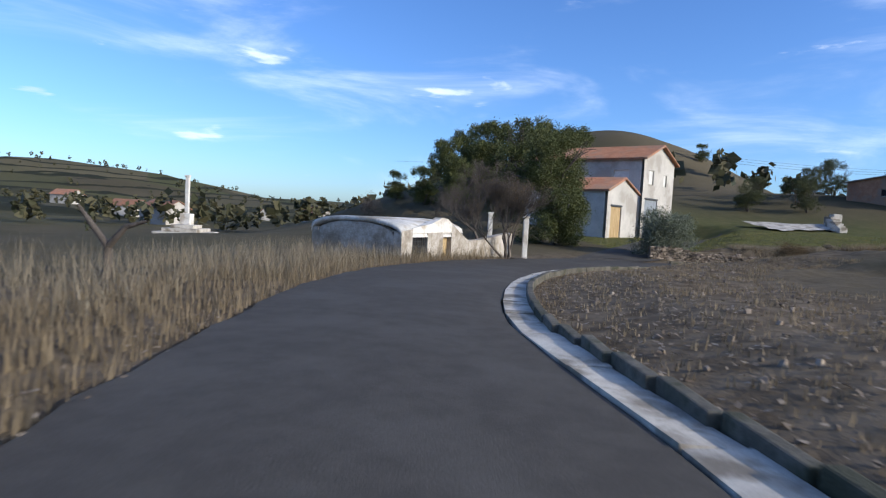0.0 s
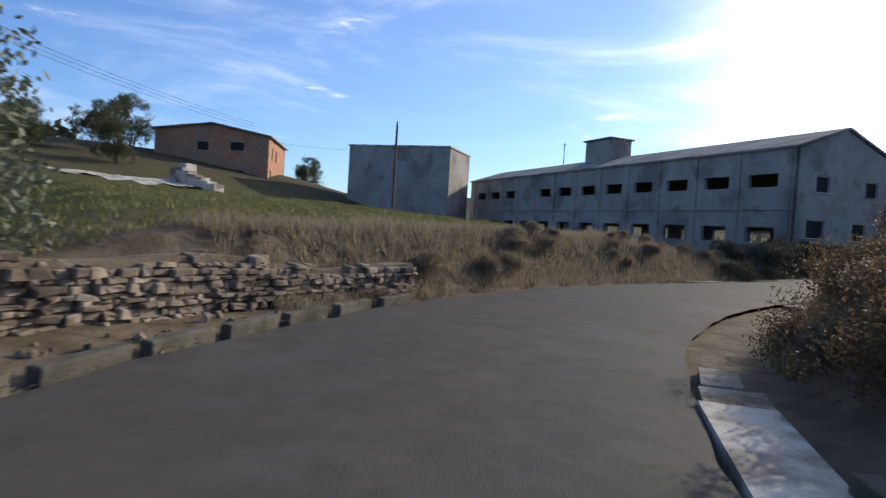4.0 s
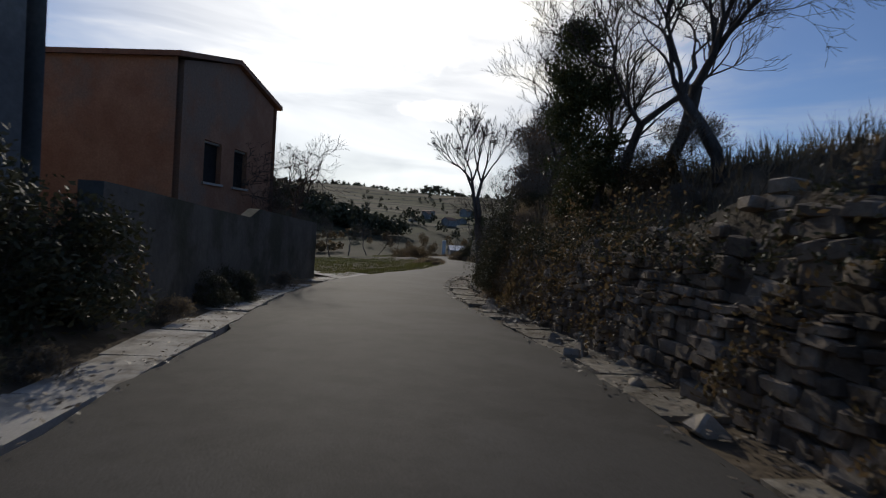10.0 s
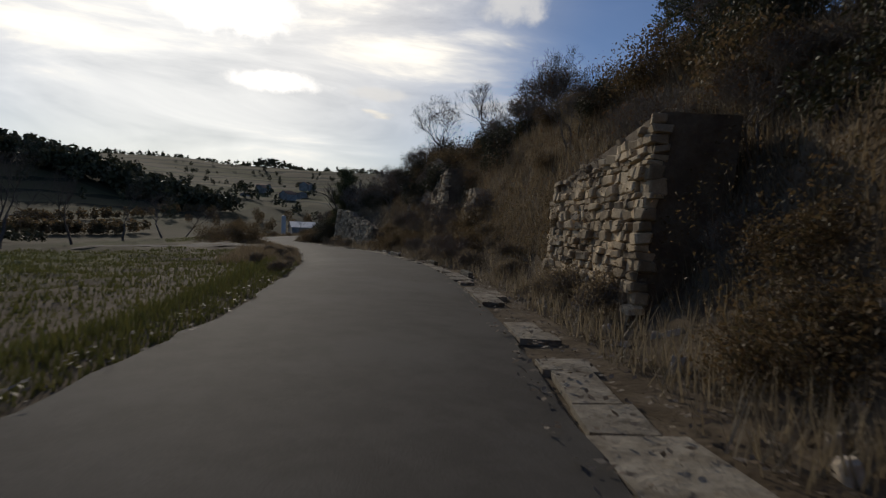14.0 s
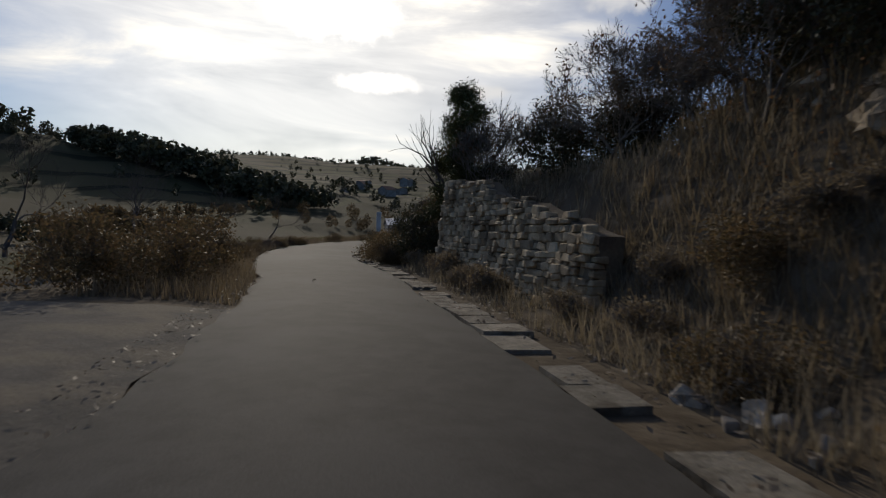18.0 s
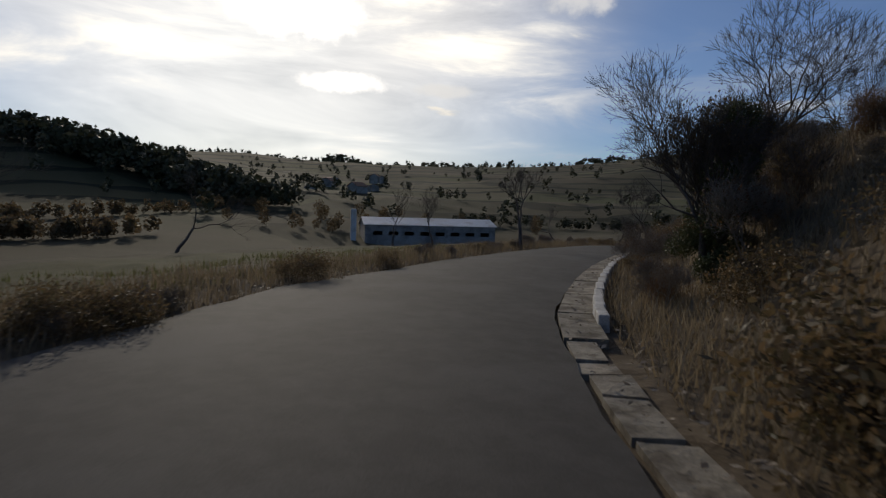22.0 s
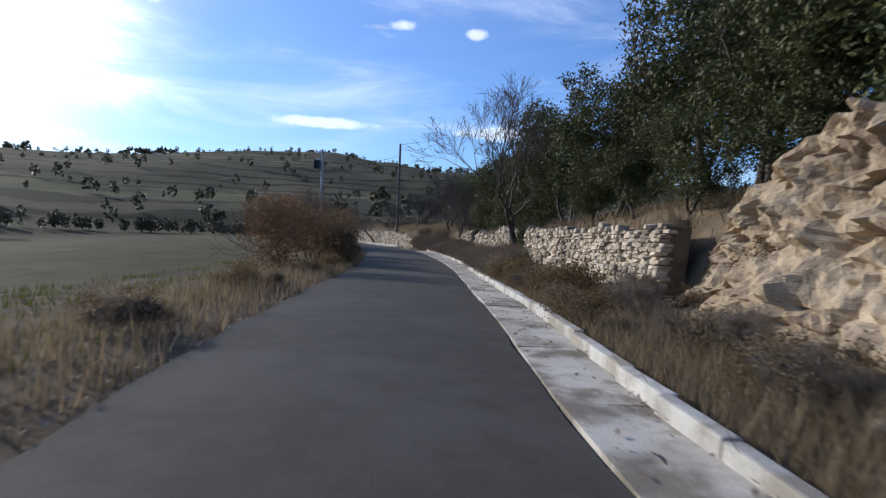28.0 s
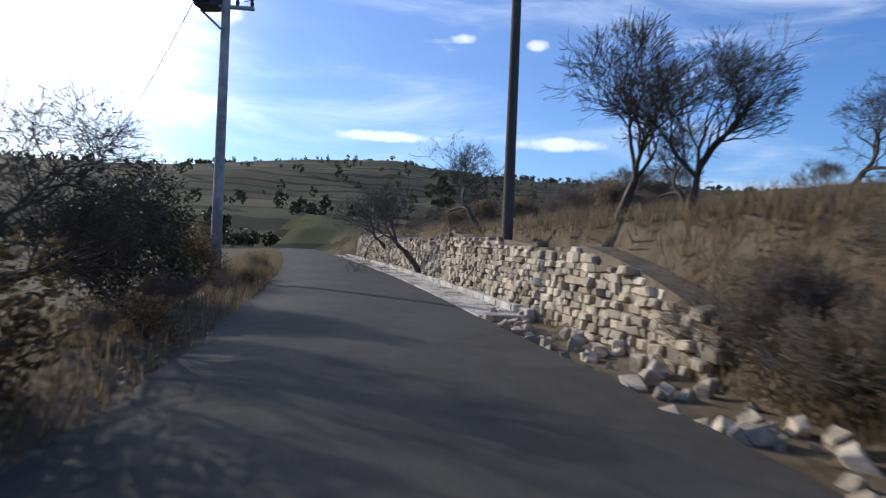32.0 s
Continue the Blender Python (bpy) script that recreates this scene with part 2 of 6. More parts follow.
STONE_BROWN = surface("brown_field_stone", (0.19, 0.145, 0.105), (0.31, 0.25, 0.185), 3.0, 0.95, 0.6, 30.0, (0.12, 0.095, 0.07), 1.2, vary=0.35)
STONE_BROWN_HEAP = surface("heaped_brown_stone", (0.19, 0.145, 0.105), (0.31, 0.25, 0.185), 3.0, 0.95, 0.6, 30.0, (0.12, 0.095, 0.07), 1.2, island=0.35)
STONE_OCHRE = surface("ochre_field_stone", (0.4, 0.3, 0.18), (0.54, 0.43, 0.28), 2.5, 0.92, 0.6, 30.0, (0.25, 0.185, 0.11), 1.1, vary=0.38)
STONE_OCHRE_HEAP = surface("heaped_ochre_stone", (0.4, 0.3, 0.18), (0.54, 0.43, 0.28), 2.5, 0.92, 0.6, 30.0, (0.25, 0.185, 0.11), 1.1, island=0.38)
STONE_HEAP = surface("heaped_stone", (0.385, 0.315, 0.23), (0.52, 0.445, 0.345), 2.5, 0.92, 0.6, 30.0, (0.27, 0.225, 0.17), 1.1, island=0.38)
ROCK = surface("rock_face", (0.33, 0.25, 0.16), (0.45, 0.36, 0.25), 0.9, 0.95, 0.9, 7.0, (0.2, 0.15, 0.1), 0.6, far=0.08)
EARTH = surface("wall_core_earth", (0.12, 0.09, 0.06), (0.19, 0.15, 0.1), 2.0, 0.95, 0.6, 14.0, far=0.05)
RENDER_W = surface("pale_render", (0.43, 0.4, 0.36), (0.52, 0.49, 0.44), 0.8, 0.9, 0.25, 25.0, (0.34, 0.31, 0.27), 0.4, far=0.008)
RENDER_G = surface("grey_render", (0.27, 0.25, 0.22), (0.37, 0.345, 0.31), 0.7, 0.92, 0.3, 12.0, (0.19, 0.175, 0.16), 0.35, far=0.015)
# yard wall render: stains, and a base darkened for the shade on the wall
RENDER_D = surface("stained_shade_dark_render", (0.085, 0.08, 0.07), (0.13, 0.12, 0.105), 0.9, 0.95, 0.5, 9.0, (0.05, 0.052, 0.036), 0.5, far=0.03)
BRICK = surface("brick_wall", (0.34, 0.16, 0.09), (0.42, 0.22, 0.13), 1.1, 0.9, 0.4, 18.0, (0.3, 0.2, 0.14), 0.4, far=0.012)
TILE = surface("roof_tile", (0.28, 0.125, 0.07), (0.37, 0.18, 0.105), 1.5, 0.85, 0.35, 14.0, (0.26, 0.16, 0.11), 0.5, far=0.02, vary=0.2)
FIBRE = surface("fibre_cement", (0.24, 0.22, 0.19), (0.31, 0.29, 0.26), 1.0, 0.9, 0.3, 9.0, (0.16, 0.15, 0.13), 0.5)
SHEET = surface("pale_sheet_roof", (0.6, 0.58, 0.55), (0.68, 0.66, 0.63), 0.4, 0.5, 0.1, 6.0, (0.5, 0.45, 0.4), 0.2)
BARK = surface("bark", (0.075, 0.06, 0.048), (0.13, 0.108, 0.088), 6.0, 0.95, 0.8, 40.0, stretch=(1, 1, 0.3))
BARK_PALE = surface("pale_bark", (0.17, 0.145, 0.12), (0.25, 0.22, 0.18), 6.0, 0.95, 0.8, 40.0, stretch=(1, 1, 0.3))
POLE_WOOD = surface("tarred_pole_wood", (0.085, 0.07, 0.055), (0.13, 0.11, 0.09), 3.0, 0.9, 0.4, 30.0, stretch=(1, 1, 0.1))
POLE_CONC = surface("pole_concrete", (0.36, 0.34, 0.31), (0.45, 0.43, 0.4), 3.0, 0.9, 0.3, 30.0, (0.25, 0.23, 0.2), 0.8)
STEEL = surface("galvanised_steel", (0.26, 0.27, 0.28), (0.34, 0.35, 0.36), 5.0, 0.55, 0.1, 30.0, metal=0.7)
DARK_METAL = surface("dark_metal", (0.05, 0.052, 0.055), (0.08, 0.082, 0.085), 4.0, 0.6, 0.1, 30.0, metal=0.3)
DOOR_WOOD = surface("ochre_door_wood", (0.36, 0.25, 0.12), (0.46, 0.33, 0.17), 3.0, 0.8, 0.3, 30.0, stretch=(1, 1, 0.15))
DOOR_GREY = surface("grey_door_metal", (0.2, 0.22, 0.24), (0.26, 0.28, 0.3), 3.0, 0.6, 0.1, 30.0)
SHUTTER = surface("pale_shutter", (0.55, 0.54, 0.5), (0.63, 0.62, 0.58), 3.0, 0.7, 0.1, 30.0)
VOID = surface("dark_interior", (0.018, 0.017, 0.016), (0.03, 0.028, 0.026), 2.0, 0.9, 0.0)
WIRE = surface("black_cable", (0.02, 0.02, 0.02), (0.03, 0.03, 0.03), 4.0, 0.6, 0.0)
WEED = leafy("dry_weed", (0.3, 0.23, 0.14), (0.17, 0.13, 0.08), 0.42)
STRAW = leafy("straw_grass", (0.34, 0.28, 0.19), (0.21, 0.17, 0.11), 0.42)
GREEN_GRASS = leafy("green_grass", (0.13, 0.14, 0.04), (0.21, 0.19, 0.06))
OLIVE = leafy("olive_leaf", (0.11, 0.125, 0.075), (0.2, 0.215, 0.15), 0.15)
OAK = leafy("holm_oak_leaf", (0.05, 0.062, 0.022), (0.115, 0.115, 0.045), 0.15)
PINE = leafy("pine_needle", (0.05, 0.066, 0.02), (0.125, 0.13, 0.042), 0.15)
BRAMBLE = leafy("bramble_leaf", (0.085, 0.07, 0.035), (0.2, 0.13, 0.065), 0.42)
RUSSET = leafy("russet_leaf", (0.2, 0.105, 0.05), (0.12, 0.08, 0.045), 0.42)
LITTER = leafy("fallen_leaf", (0.14, 0.095, 0.055), (0.27, 0.22, 0.16), 0.1)
SCRUB = leafy("dark_scrub_leaf", (0.045, 0.05, 0.024), (0.1, 0.088, 0.045), 0.15)


# ---- the road line: one control point for each whole step u ----
ROAD = [
    (-0.0, 0.0, 0.00), (0.0, 10.8, -0.34), (2.1, 20.6, -0.62), (6.5, 28.6, -0.86), (13.0, 33.7, -1.06), (20.2, 35.4, -1.11),
    (26.8, 34.5, -1.07), (33.1, 32.0, -1.10), (38.9, 29.2, -1.10), (44.6, 26.2, -1.08), (50.5, 22.9, -1.06), (56.5, 19.4, -1.16),
    (62.7, 15.8, -1.41), (69.2, 11.1, -1.69), (75.0, 5.9, -1.97), (80.1, 0.5, -2.11), (85.8, -4.5, -2.18), (92.1, -9.4, -2.40),
    (98.4, -14.0, -2.62), (105.0, -18.2, -2.92), (111.5, -21.8, -3.20), (118.4, -25.2, -3.39), (124.6, -29.5, -3.67), (130.1, -35.6, -3.79),
    (134.7, -43.3, -3.81), (138.6, -51.7, -3.97), (141.7, -60.8, -4.19), (143.7, -70.6, -4.53), (145.9, -80.7, -4.79), (147.5, -91.4, -4.91),
    (149.3, -103.0, -5.24), (151.5, -115.3, -5.42), (154.7, -127.8, -5.40),
]
U0 = -3
CP = np.array(ROAD, float)
# straight run-in behind the start, a slow left bend past the end
CP = np.concatenate([CP[:1] + (CP[:1] - CP[1:2]) * k for k in (3, 2, 1)] + [CP])
for way in (-70.0, -67.0, -65.0, -64.0, -64.0, -64.0):
    CP = np.concatenate([CP, CP[-1:] + [[12.6 * math.cos(radians(way)), 12.6 * math.sin(radians(way)), -0.15]]])


def spline(u):
    """Points (n, 3) of the camera-side line at the steps u, by Catmull-Rom."""
    u = np.clip(np.atleast_1d(np.asarray(u, float)) - U0, 0, len(CP) - 1.001)
    i = u.astype(int)
    f = (u - i)[:, None]
    p0, p1, p2, p3 = (CP[np.clip(i + k, 0, len(CP) - 1)] for k in (-1, 0, 1, 2))
    return 0.5 * (2 * p1 + (p2 - p0) * f + (2 * p0 - 5 * p1 + 4 * p2 - p3) * f ** 2 + (3 * p1 - p0 - 3 * p2 + p3) * f ** 3)


def tangent(u):
    t = (spline(np.asarray(u) + 0.02) - spline(np.asarray(u) - 0.02))[:, :2]
    return t / np.linalg.norm(t, axis=1)[:, None]


UEND = U0 + len(CP) - 1.01
FINE_U = np.arange(U0, UEND, 0.08)
FINE_P, FINE_T = spline(FINE_U), tangent(np.clip(FINE_U, U0 + 0.03, UEND - 0.05))


def to_road(x, y):
    """Step u and offset d (to the right) of points, with the line's height there."""
    x, y = np.atleast_1d(np.asarray(x, float)), np.atleast_1d(np.asarray(y, float))
    u, d, z = np.empty_like(x), np.empty_like(x), np.empty_like(x)
    for a in range(0, len(x), 4000):
        s = slice(a, a + 4000)
        dx, dy = x[s, None] - FINE_P[None, :, 0], y[s, None] - FINE_P[None, :, 1]
        k = np.argmin(dx * dx + dy * dy, axis=1)
        r = np.arange(len(k))
        along = dx[r, k] * FINE_T[k, 0] + dy[r, k] * FINE_T[k, 1]
        side = dx[r, k] * FINE_T[k, 1] - dy[r, k] * FINE_T[k, 0]
        k2 = np.clip(k + np.sign(along).astype(int), 0, len(FINE_U) - 1)
        step = np.maximum(np.hypot(*(FINE_P[k2, :2] - FINE_P[k, :2]).T), 1e-6)
        f = np.where(k2 == k, 0, np.clip(np.abs(along) / step, 0, 1))
        far = np.hypot(dx[r, k], dy[r, k])
        u[s] = FINE_U[k] + (FINE_U[k2] - FINE_U[k]) * f
        d[s] = np.where(far > 6, np.sign(side) * far, side)
        z[s] = FINE_P[k, 2] + (FINE_P[k2, 2] - FINE_P[k, 2]) * f
    return u, d, z


def place(u, d):
    p, t = spline([u])[0], tangent([u])[0]
    return p[0] + t[1] * d, p[1] - t[0] * d


def smooth(a, lo, hi):
    t = np.clip((a - lo) / (hi - lo), 0, 1)
    return t * t * (3 - 2 * t)


def table(*rows):
    """Piecewise lines over u, one for each column."""
    cols = np.array(rows, float).T
    return lambda u: [np.interp(u, cols[0], c) for c in cols[1:]]


# edges of the asphalt and the kerb line, left negative
EDGE_LEFT = table((-3, -2.3), (0.3, -2.3), (0.9, -2.9), (1.5, -3.6), (2.4, -3.8), (2.9, -3.7), (4.7, -3.2), (5.6, -2.8), (7.6, -2.3), (9, -2.0), (11, -2.0), (12.3, -2.4),
                  (13.6, -2.75), (14.6, -2.6), (16.5, -1.75), (18.2, -1.8), (20, -1.85), (21, -2.2), (21.8, -2.9), (22.6, -3.8), (23.2, -3.7), (23.7, -2.9), (24.5, -2.3),
                  (25.5, -2.1), (29.5, -2.1), (31.5, -1.75), (32.5, -1.85), (40, -2.3))
EDGE_RIGHT = table((-3, 1.7), (0.3, 1.7), (0.8, 1.2), (1.5, 1.04), (2.6, 1.0), (3.2, 1.1), (4.2, 1.4), (5, 1.65), (7.5, 1.8), (9, 1.9), (10.7, 2.35), (12, 2.0), (13.5, 1.45),
                   (14.5, 1.2), (15.5, 1.7), (16.5, 2.25), (17.5, 2.1), (18.5, 1.75), (19.5, 1.6), (20.3, 1.9), (22, 1.2), (23, 1.1), (23.4, 1.25), (24.4, 1.6), (25.4, 1.75), (27, 1.5),
                   (28.35, 1.3), (29.3, 1.75), (30.25, 2.4), (31.2, 2.75), (32.2, 2.7), (33, 2.4), (40, 2.2))
GUTTER = table((-3, 0.4), (3.6, 0.55), (4.6, 0.6), (7.2, 0.9), (13.5, 0.85), (17, 0.45), (19, 0.8), (22, 0.42), (22.8, 0.5), (23.4, 0.52), (24.4, 0.5), (25.2, 0.6), (28.4, 0.72), (29, 0.8), (30.2, 0.72), (31, 0.9), (33, 0.9), (40, 0.9))


# u, where the bank starts, where it is up, its height, the slope beyond it
RIGHT = table(
    (-3, 2.5, 5, 0.25, 0.04), (2.5, 2.5, 5, 0.3, 0.04), (4, 2.6, 4.6, 0.7, 0.03), (5, 2.6, 4.6, 1.6, 0.03), (6.5, 2.6, 4.8, 2.1, 0.02), (9, 2.7, 4.4, 2.4, 0.03),
    (12, 2.9, 4.2, 2.7, 0.06), (13.5, 3.1, 4.4, 3.2, 0.1), (15, 3.2, 6.5, 4.6, 0.1), (17, 3.2, 7.5, 5.2, 0.12), (18.6, 3.4, 7.5, 5.0, 0.12), (19.3, 3.6, 5.4, 2.8, 0.15),
    (20.2, 3.6, 5.0, 2.6, 0.12), (21, 3.6, 7.5, 1.6, 0.08), (22, 2.6, 6.0, 2.4, 0.12), (23.5, 2.7, 6.5, 3.0, 0.15), (25.5, 2.8, 7.0, 3.6, 0.15), (27, 3.2, 6.5, 3.2, 0.12),
    (27.6, 4.5, 6.4, 3.0, 0.12), (28.5, 4.7, 5.9, 2.3, 0.12), (30.5, 4.9, 5.8, 1.9, 0.15), (31.6, 4.9, 5.9, 1.8, 0.18), (32.5, 4.0, 4.7, 1.8, 0.14), (34, 4.0, 4.6, 1.9, 0.16), (40, 3.0, 4.6, 1.6, 0.14),
)
LEFT = table(
    (-3, 2.8, 6, -0.1, -0.03), (1.5, 2.8, 5, 0.0, -0.03), (2.5, 2.8, 6, -0.05, -0.01), (3.9, 2.8, 9, 0.0, 0.01), (4.1, 6.6, 7.6, 0.9, 0.05), (4.6, 5.4, 6.3, 1.0, 0.05), (5.15, 4.2, 5.0, 1.1, 0.05), (5.6, 3.0, 4.8, 1.2, 0.06),
    (7, 2.8, 4.4, 1.2, 0.06), (8.2, 2.8, 4.2, 0.5, 0.03), (10, 2.8, 4, 0.3, 0.02), (12.8, 2.8, 4, 0.2, 0.0), (13.4, 2.8, 5, -0.1, -0.015), (17, 2.8, 5, -0.2, -0.03),
    (18.2, 2.8, 5, 0.1, -0.05), (21, 2.8, 5, 0.05, -0.06), (25, 2.8, 5, -0.1, -0.07), (27.5, 2.8, 6, -0.4, -0.05), (32, 2.8, 6, -0.2, -0.05), (40, 2.8, 6, -0.2, -0.05),
)
HILLS = (
    (430.0, -8.0, 22.0, 46.0, 1.7), (440.0, -5.0, 15.0, 150.0, 1.8), (410.0, -95.0, 12.0, 70.0, 2.2), (48.0, 176.0, 33.0, 50.0, 2.0), (70.0, 90.0, 10.5, 36.0, 2.4), (9.0, 94.0, 12.0, 28.0, 2.2), (62.0, -82.0, 15.0, 62.0, 2.0),
    (1080.0, -690.0, 26.0, 60.0, 3.0), (-330.0, 560.0, 22.0, 130.0, 3.0), (222.0, -124.0, -4.5, 34.0, 2.4),
)


def fbm(x, y, scale, seed):
    """Cheap smooth relief from a few crossed sine waves."""
    r = np.random.RandomState(seed)
    v = np.zeros_like(x)
    for k in range(5):
        a, ph, f = r.uniform(0, 6.28), r.uniform(0, 6.28), (1.6 ** k) / scale
        v += np.sin((x * math.cos(a) + y * math.sin(a)) * f * 6.28 + ph + 1.3 * np.sin((x * math.sin(a) - y * math.cos(a)) * f * 4.1)) / 1.5 ** k
    return v / 2.6


def region(x, y):
    """The land far from the road: a valley, terraced hillsides, wooded hills and a far skyline."""
    base = -5.0 - 6.0 * smooth(-y, -40, 60)
    z = base
    ax, ay = x - 70.0, y - 0.0
    r = np.hypot(ax, ay)
    az = np.degrees(np.arctan2(ay, ax))
    sky_el = np.interp(az, [-180, -100, -80, -71, -60, -54, -45, -33, -25, -15, 0, 20, 45, 60, 75, 90, 110, 130, 180], [2, 4.0, 4.5, 5.2, 4.5, 3.9, 3.5, 3.5, 3.8, 3.6, 3.2, 3, 2.5, 2, 1.5, 0.6, 0.6, 1.0, 2])
    rise = smooth(r, 130, 1100)
    wavy = fbm(x, y, 420.0, 3) * 7 * smooth(r, 150, 500)
    z = z + rise * (1100 * np.tan(np.radians(sky_el)) - base) + wavy * (1 - smooth(r, 800, 1100))
    z = np.where(r > 1100, z - (r - 1100) * 0.05, z)
    for hx, hy, hz, w, e in HILLS:
        q = np.hypot(x - hx, y - hy) / w
        z = z + hz * np.exp(-q ** e)
    step = 3.2
    k = z / step + 0.25 * fbm(x, y, 160.0, 8)
    terr = (np.floor(k) + smooth(k - np.floor(k), 0.72, 0.98)) * step
    amount = smooth(r, 170, 300) * (1 - smooth(r, 900, 1100)) * 0.7
    return z + (terr - z) * amount


def ground(x, y):
    x, y = np.atleast_1d(np.asarray(x, float)), np.atleast_1d(np.asarray(y, float))
    u, d, zr = to_road(x, y)
    ra, rb, rh, rs = RIGHT(u)
    shift = np.maximum(EDGE_RIGHT(u)[0] + GUTTER(u)[0] + 0.35 - ra, 0)
    ra, rb = ra + shift, rb + shift
    la, lb, lh, ls = LEFT(u)
    ad = np.abs(d)
    right = rh * smooth(d, ra, rb) + np.clip(d - rb, 0, 40) * rs
    left = lh * smooth(-d, la, lb) + np.clip(-d - lb, 0, 60) * ls
    rough_ = fbm(x, y, 5.0, 5) * 0.14 + fbm(x, y, 1.9, 6) * 0.07
    near = zr + np.where(d > 0, right, left) + rough_ * smooth(ad, 3.4, 6.0) * np.where((d < 0) & (u > 1.8) & (u < 3.95), 0.25, 1.0) - 0.1 * np.where(d > 0, 1 - smooth(d, EDGE_RIGHT(u)[0] + GUTTER(u)[0] + 0.3, EDGE_RIGHT(u)[0] + GUTTER(u)[0] + 1.1), 1 - smooth(-d, 0.2 - EDGE_LEFT(u)[0], 1.0 - EDGE_LEFT(u)[0]))
    w = smooth(ad, 22, 75)
    z = near * (1 - w) + region(x, y) * w
    # level yard between the junction and the farmhouse
    t = np.clip(((x - 8.0) * 14.0 + (y - 40.0) * 24.0) / 772.0, 0, 1)
    yard = 1 - smooth(np.hypot(x - 8.0 - 14.0 * t, y - 40.0 - 24.0 * t), 5.0, 10.0)
    return z * (1 - yard) + np.interp(y, [38.0, 55.0, 70.0], [-1.12, -0.12, 0.0]) * yard


def gz(x, y):
    return float(ground(x, y)[0])


# ---- building blocks ----
def mesh_from(name, verts, faces, mat, smooth_shade=False):
    me = bpy.data.meshes.new(name)
    me.from_pydata([tuple(v) for v in verts] if not isinstance(verts, list) else verts, [], faces)
    for m in (mat if isinstance(mat, (list, tuple)) else [mat]):
        me.materials.append(m)
    if smooth_shade:
        me.polygons.foreach_set("use_smooth", [True] * len(me.polygons))
    me.update()
    return me


def raw_mesh(name, verts, tris, mat, width=3, smooth_shade=False):
    """A mesh from numpy arrays: verts (n, 3) and faces (m, width)."""
    me = bpy.data.meshes.new(name)
    me.vertices.add(len(verts))
    me.vertices.foreach_set("co", np.asarray(verts, np.float32).ravel())
    m = len(tris)
    me.loops.add(m * width)
    me.polygons.add(m)
    me.loops.foreach_set("vertex_index", np.asarray(tris, np.int32).ravel())
    me.polygons.foreach_set("loop_start", np.arange(0, m * width, width, dtype=np.int32))
    if smooth_shade:
        me.polygons.foreach_set("use_smooth", np.ones(m, bool))
    me.update(calc_edges=True)
    me.validate()
    me.materials.append(mat)
    return me


def part(name, bm, material, parent=None, label=""):
    """Links a bmesh or mesh as one object under a thing or part."""
    if isinstance(bm, bmesh.types.BMesh):
        me = bpy.data.meshes.new(name)
        bm.to_mesh(me)
        bm.free()
        me.materials.append(material)
    else:
        me = bm
    ob = new(name, me)
    if parent is not None:
        ob.parent = parent
    if label:
        ob["label"] = label
    return ob


def empty(name, x=0, y=0, z=0, rz=0):
    ob = new(name)
    ob.empty_display_size = 0.2
    ob.location, ob.rotation_euler = (x, y, z), (0, 0, radians(rz))
    return ob


def box_bm(x0, y0, z0, x1, y1, z1, bevel=0.0):
    bm = bmesh.new()
    bmesh.ops.create_cube(bm, size=1.0)
    for v in bm.verts:
        v.co = Vector((x0 + (v.co.x + 0.5) * (x1 - x0), y0 + (v.co.y + 0.5) * (y1 - y0), z0 + (v.co.z + 0.5) * (z1 - z0)))
    if bevel:
        bmesh.ops.bevel(bm, geom=bm.edges[:], offset=bevel, segments=2, affect="EDGES", profile=0.6)
    return bm


def tubes(segs, sides=4):
    """Tapered tubes along the segments (p0, p1, r0, r1): verts and quads."""
    P0 = np.array([s[0] for s in segs], float)
    P1 = np.array([s[1] for s in segs], float)
    R0, R1 = np.array([s[2] for s in segs]), np.array([s[3] for s in segs])
    D = P1 - P0
    D /= np.maximum(np.linalg.norm(D, axis=1), 1e-9)[:, None]
    A = np.where(np.abs(D[:, 2:3]) > 0.9, [[1.0, 0, 0]], [[0, 0, 1.0]])
    X = np.cross(D, A)
    X /= np.linalg.norm(X, axis=1)[:, None]
    Y = np.cross(D, X)
    n = len(segs)
    verts = np.empty((n, 2 * sides, 3))
    for k in range(sides):
        c, s = math.cos(6.2832 * k / sides), math.sin(6.2832 * k / sides)
        o = X * c + Y * s
        verts[:, k] = P0 + o * R0[:, None]
        verts[:, sides + k] = P1 + o * R1[:, None]
    base = (np.arange(n) * 2 * sides)[:, None]
    faces = []
    for k in range(sides):
        j = (k + 1) % sides
        faces.append(base + np.array([[k, j, sides + j, sides + k]]))
    return verts.reshape(-1, 3), np.concatenate(faces)


def ribbon(name, us, offsets, lift, mat, jitter=None):
    """A strip along the road line; offsets(u) gives the list of d across it, lift the heights over the line."""
    P, T = spline(us), tangent(us)
    rows = []
    for i, u in enumerate(us):
        ds = offsets(u)
        hs = lift(u)
        rows.append([(P[i, 0] + T[i, 1] * d, P[i, 1] - T[i, 0] * d, P[i, 2] + h) for d, h in zip(ds, hs)])
    n = len(rows[0])
    verts = [v for r in rows for v in r]
    faces = [(i * n + k, i * n + k + 1, (i + 1) * n + k + 1, (i + 1) * n + k) for i in range(len(us) - 1) for k in range(n - 1)]
    return mesh_from(name, verts, [f[::-1] for f in faces], mat, True)


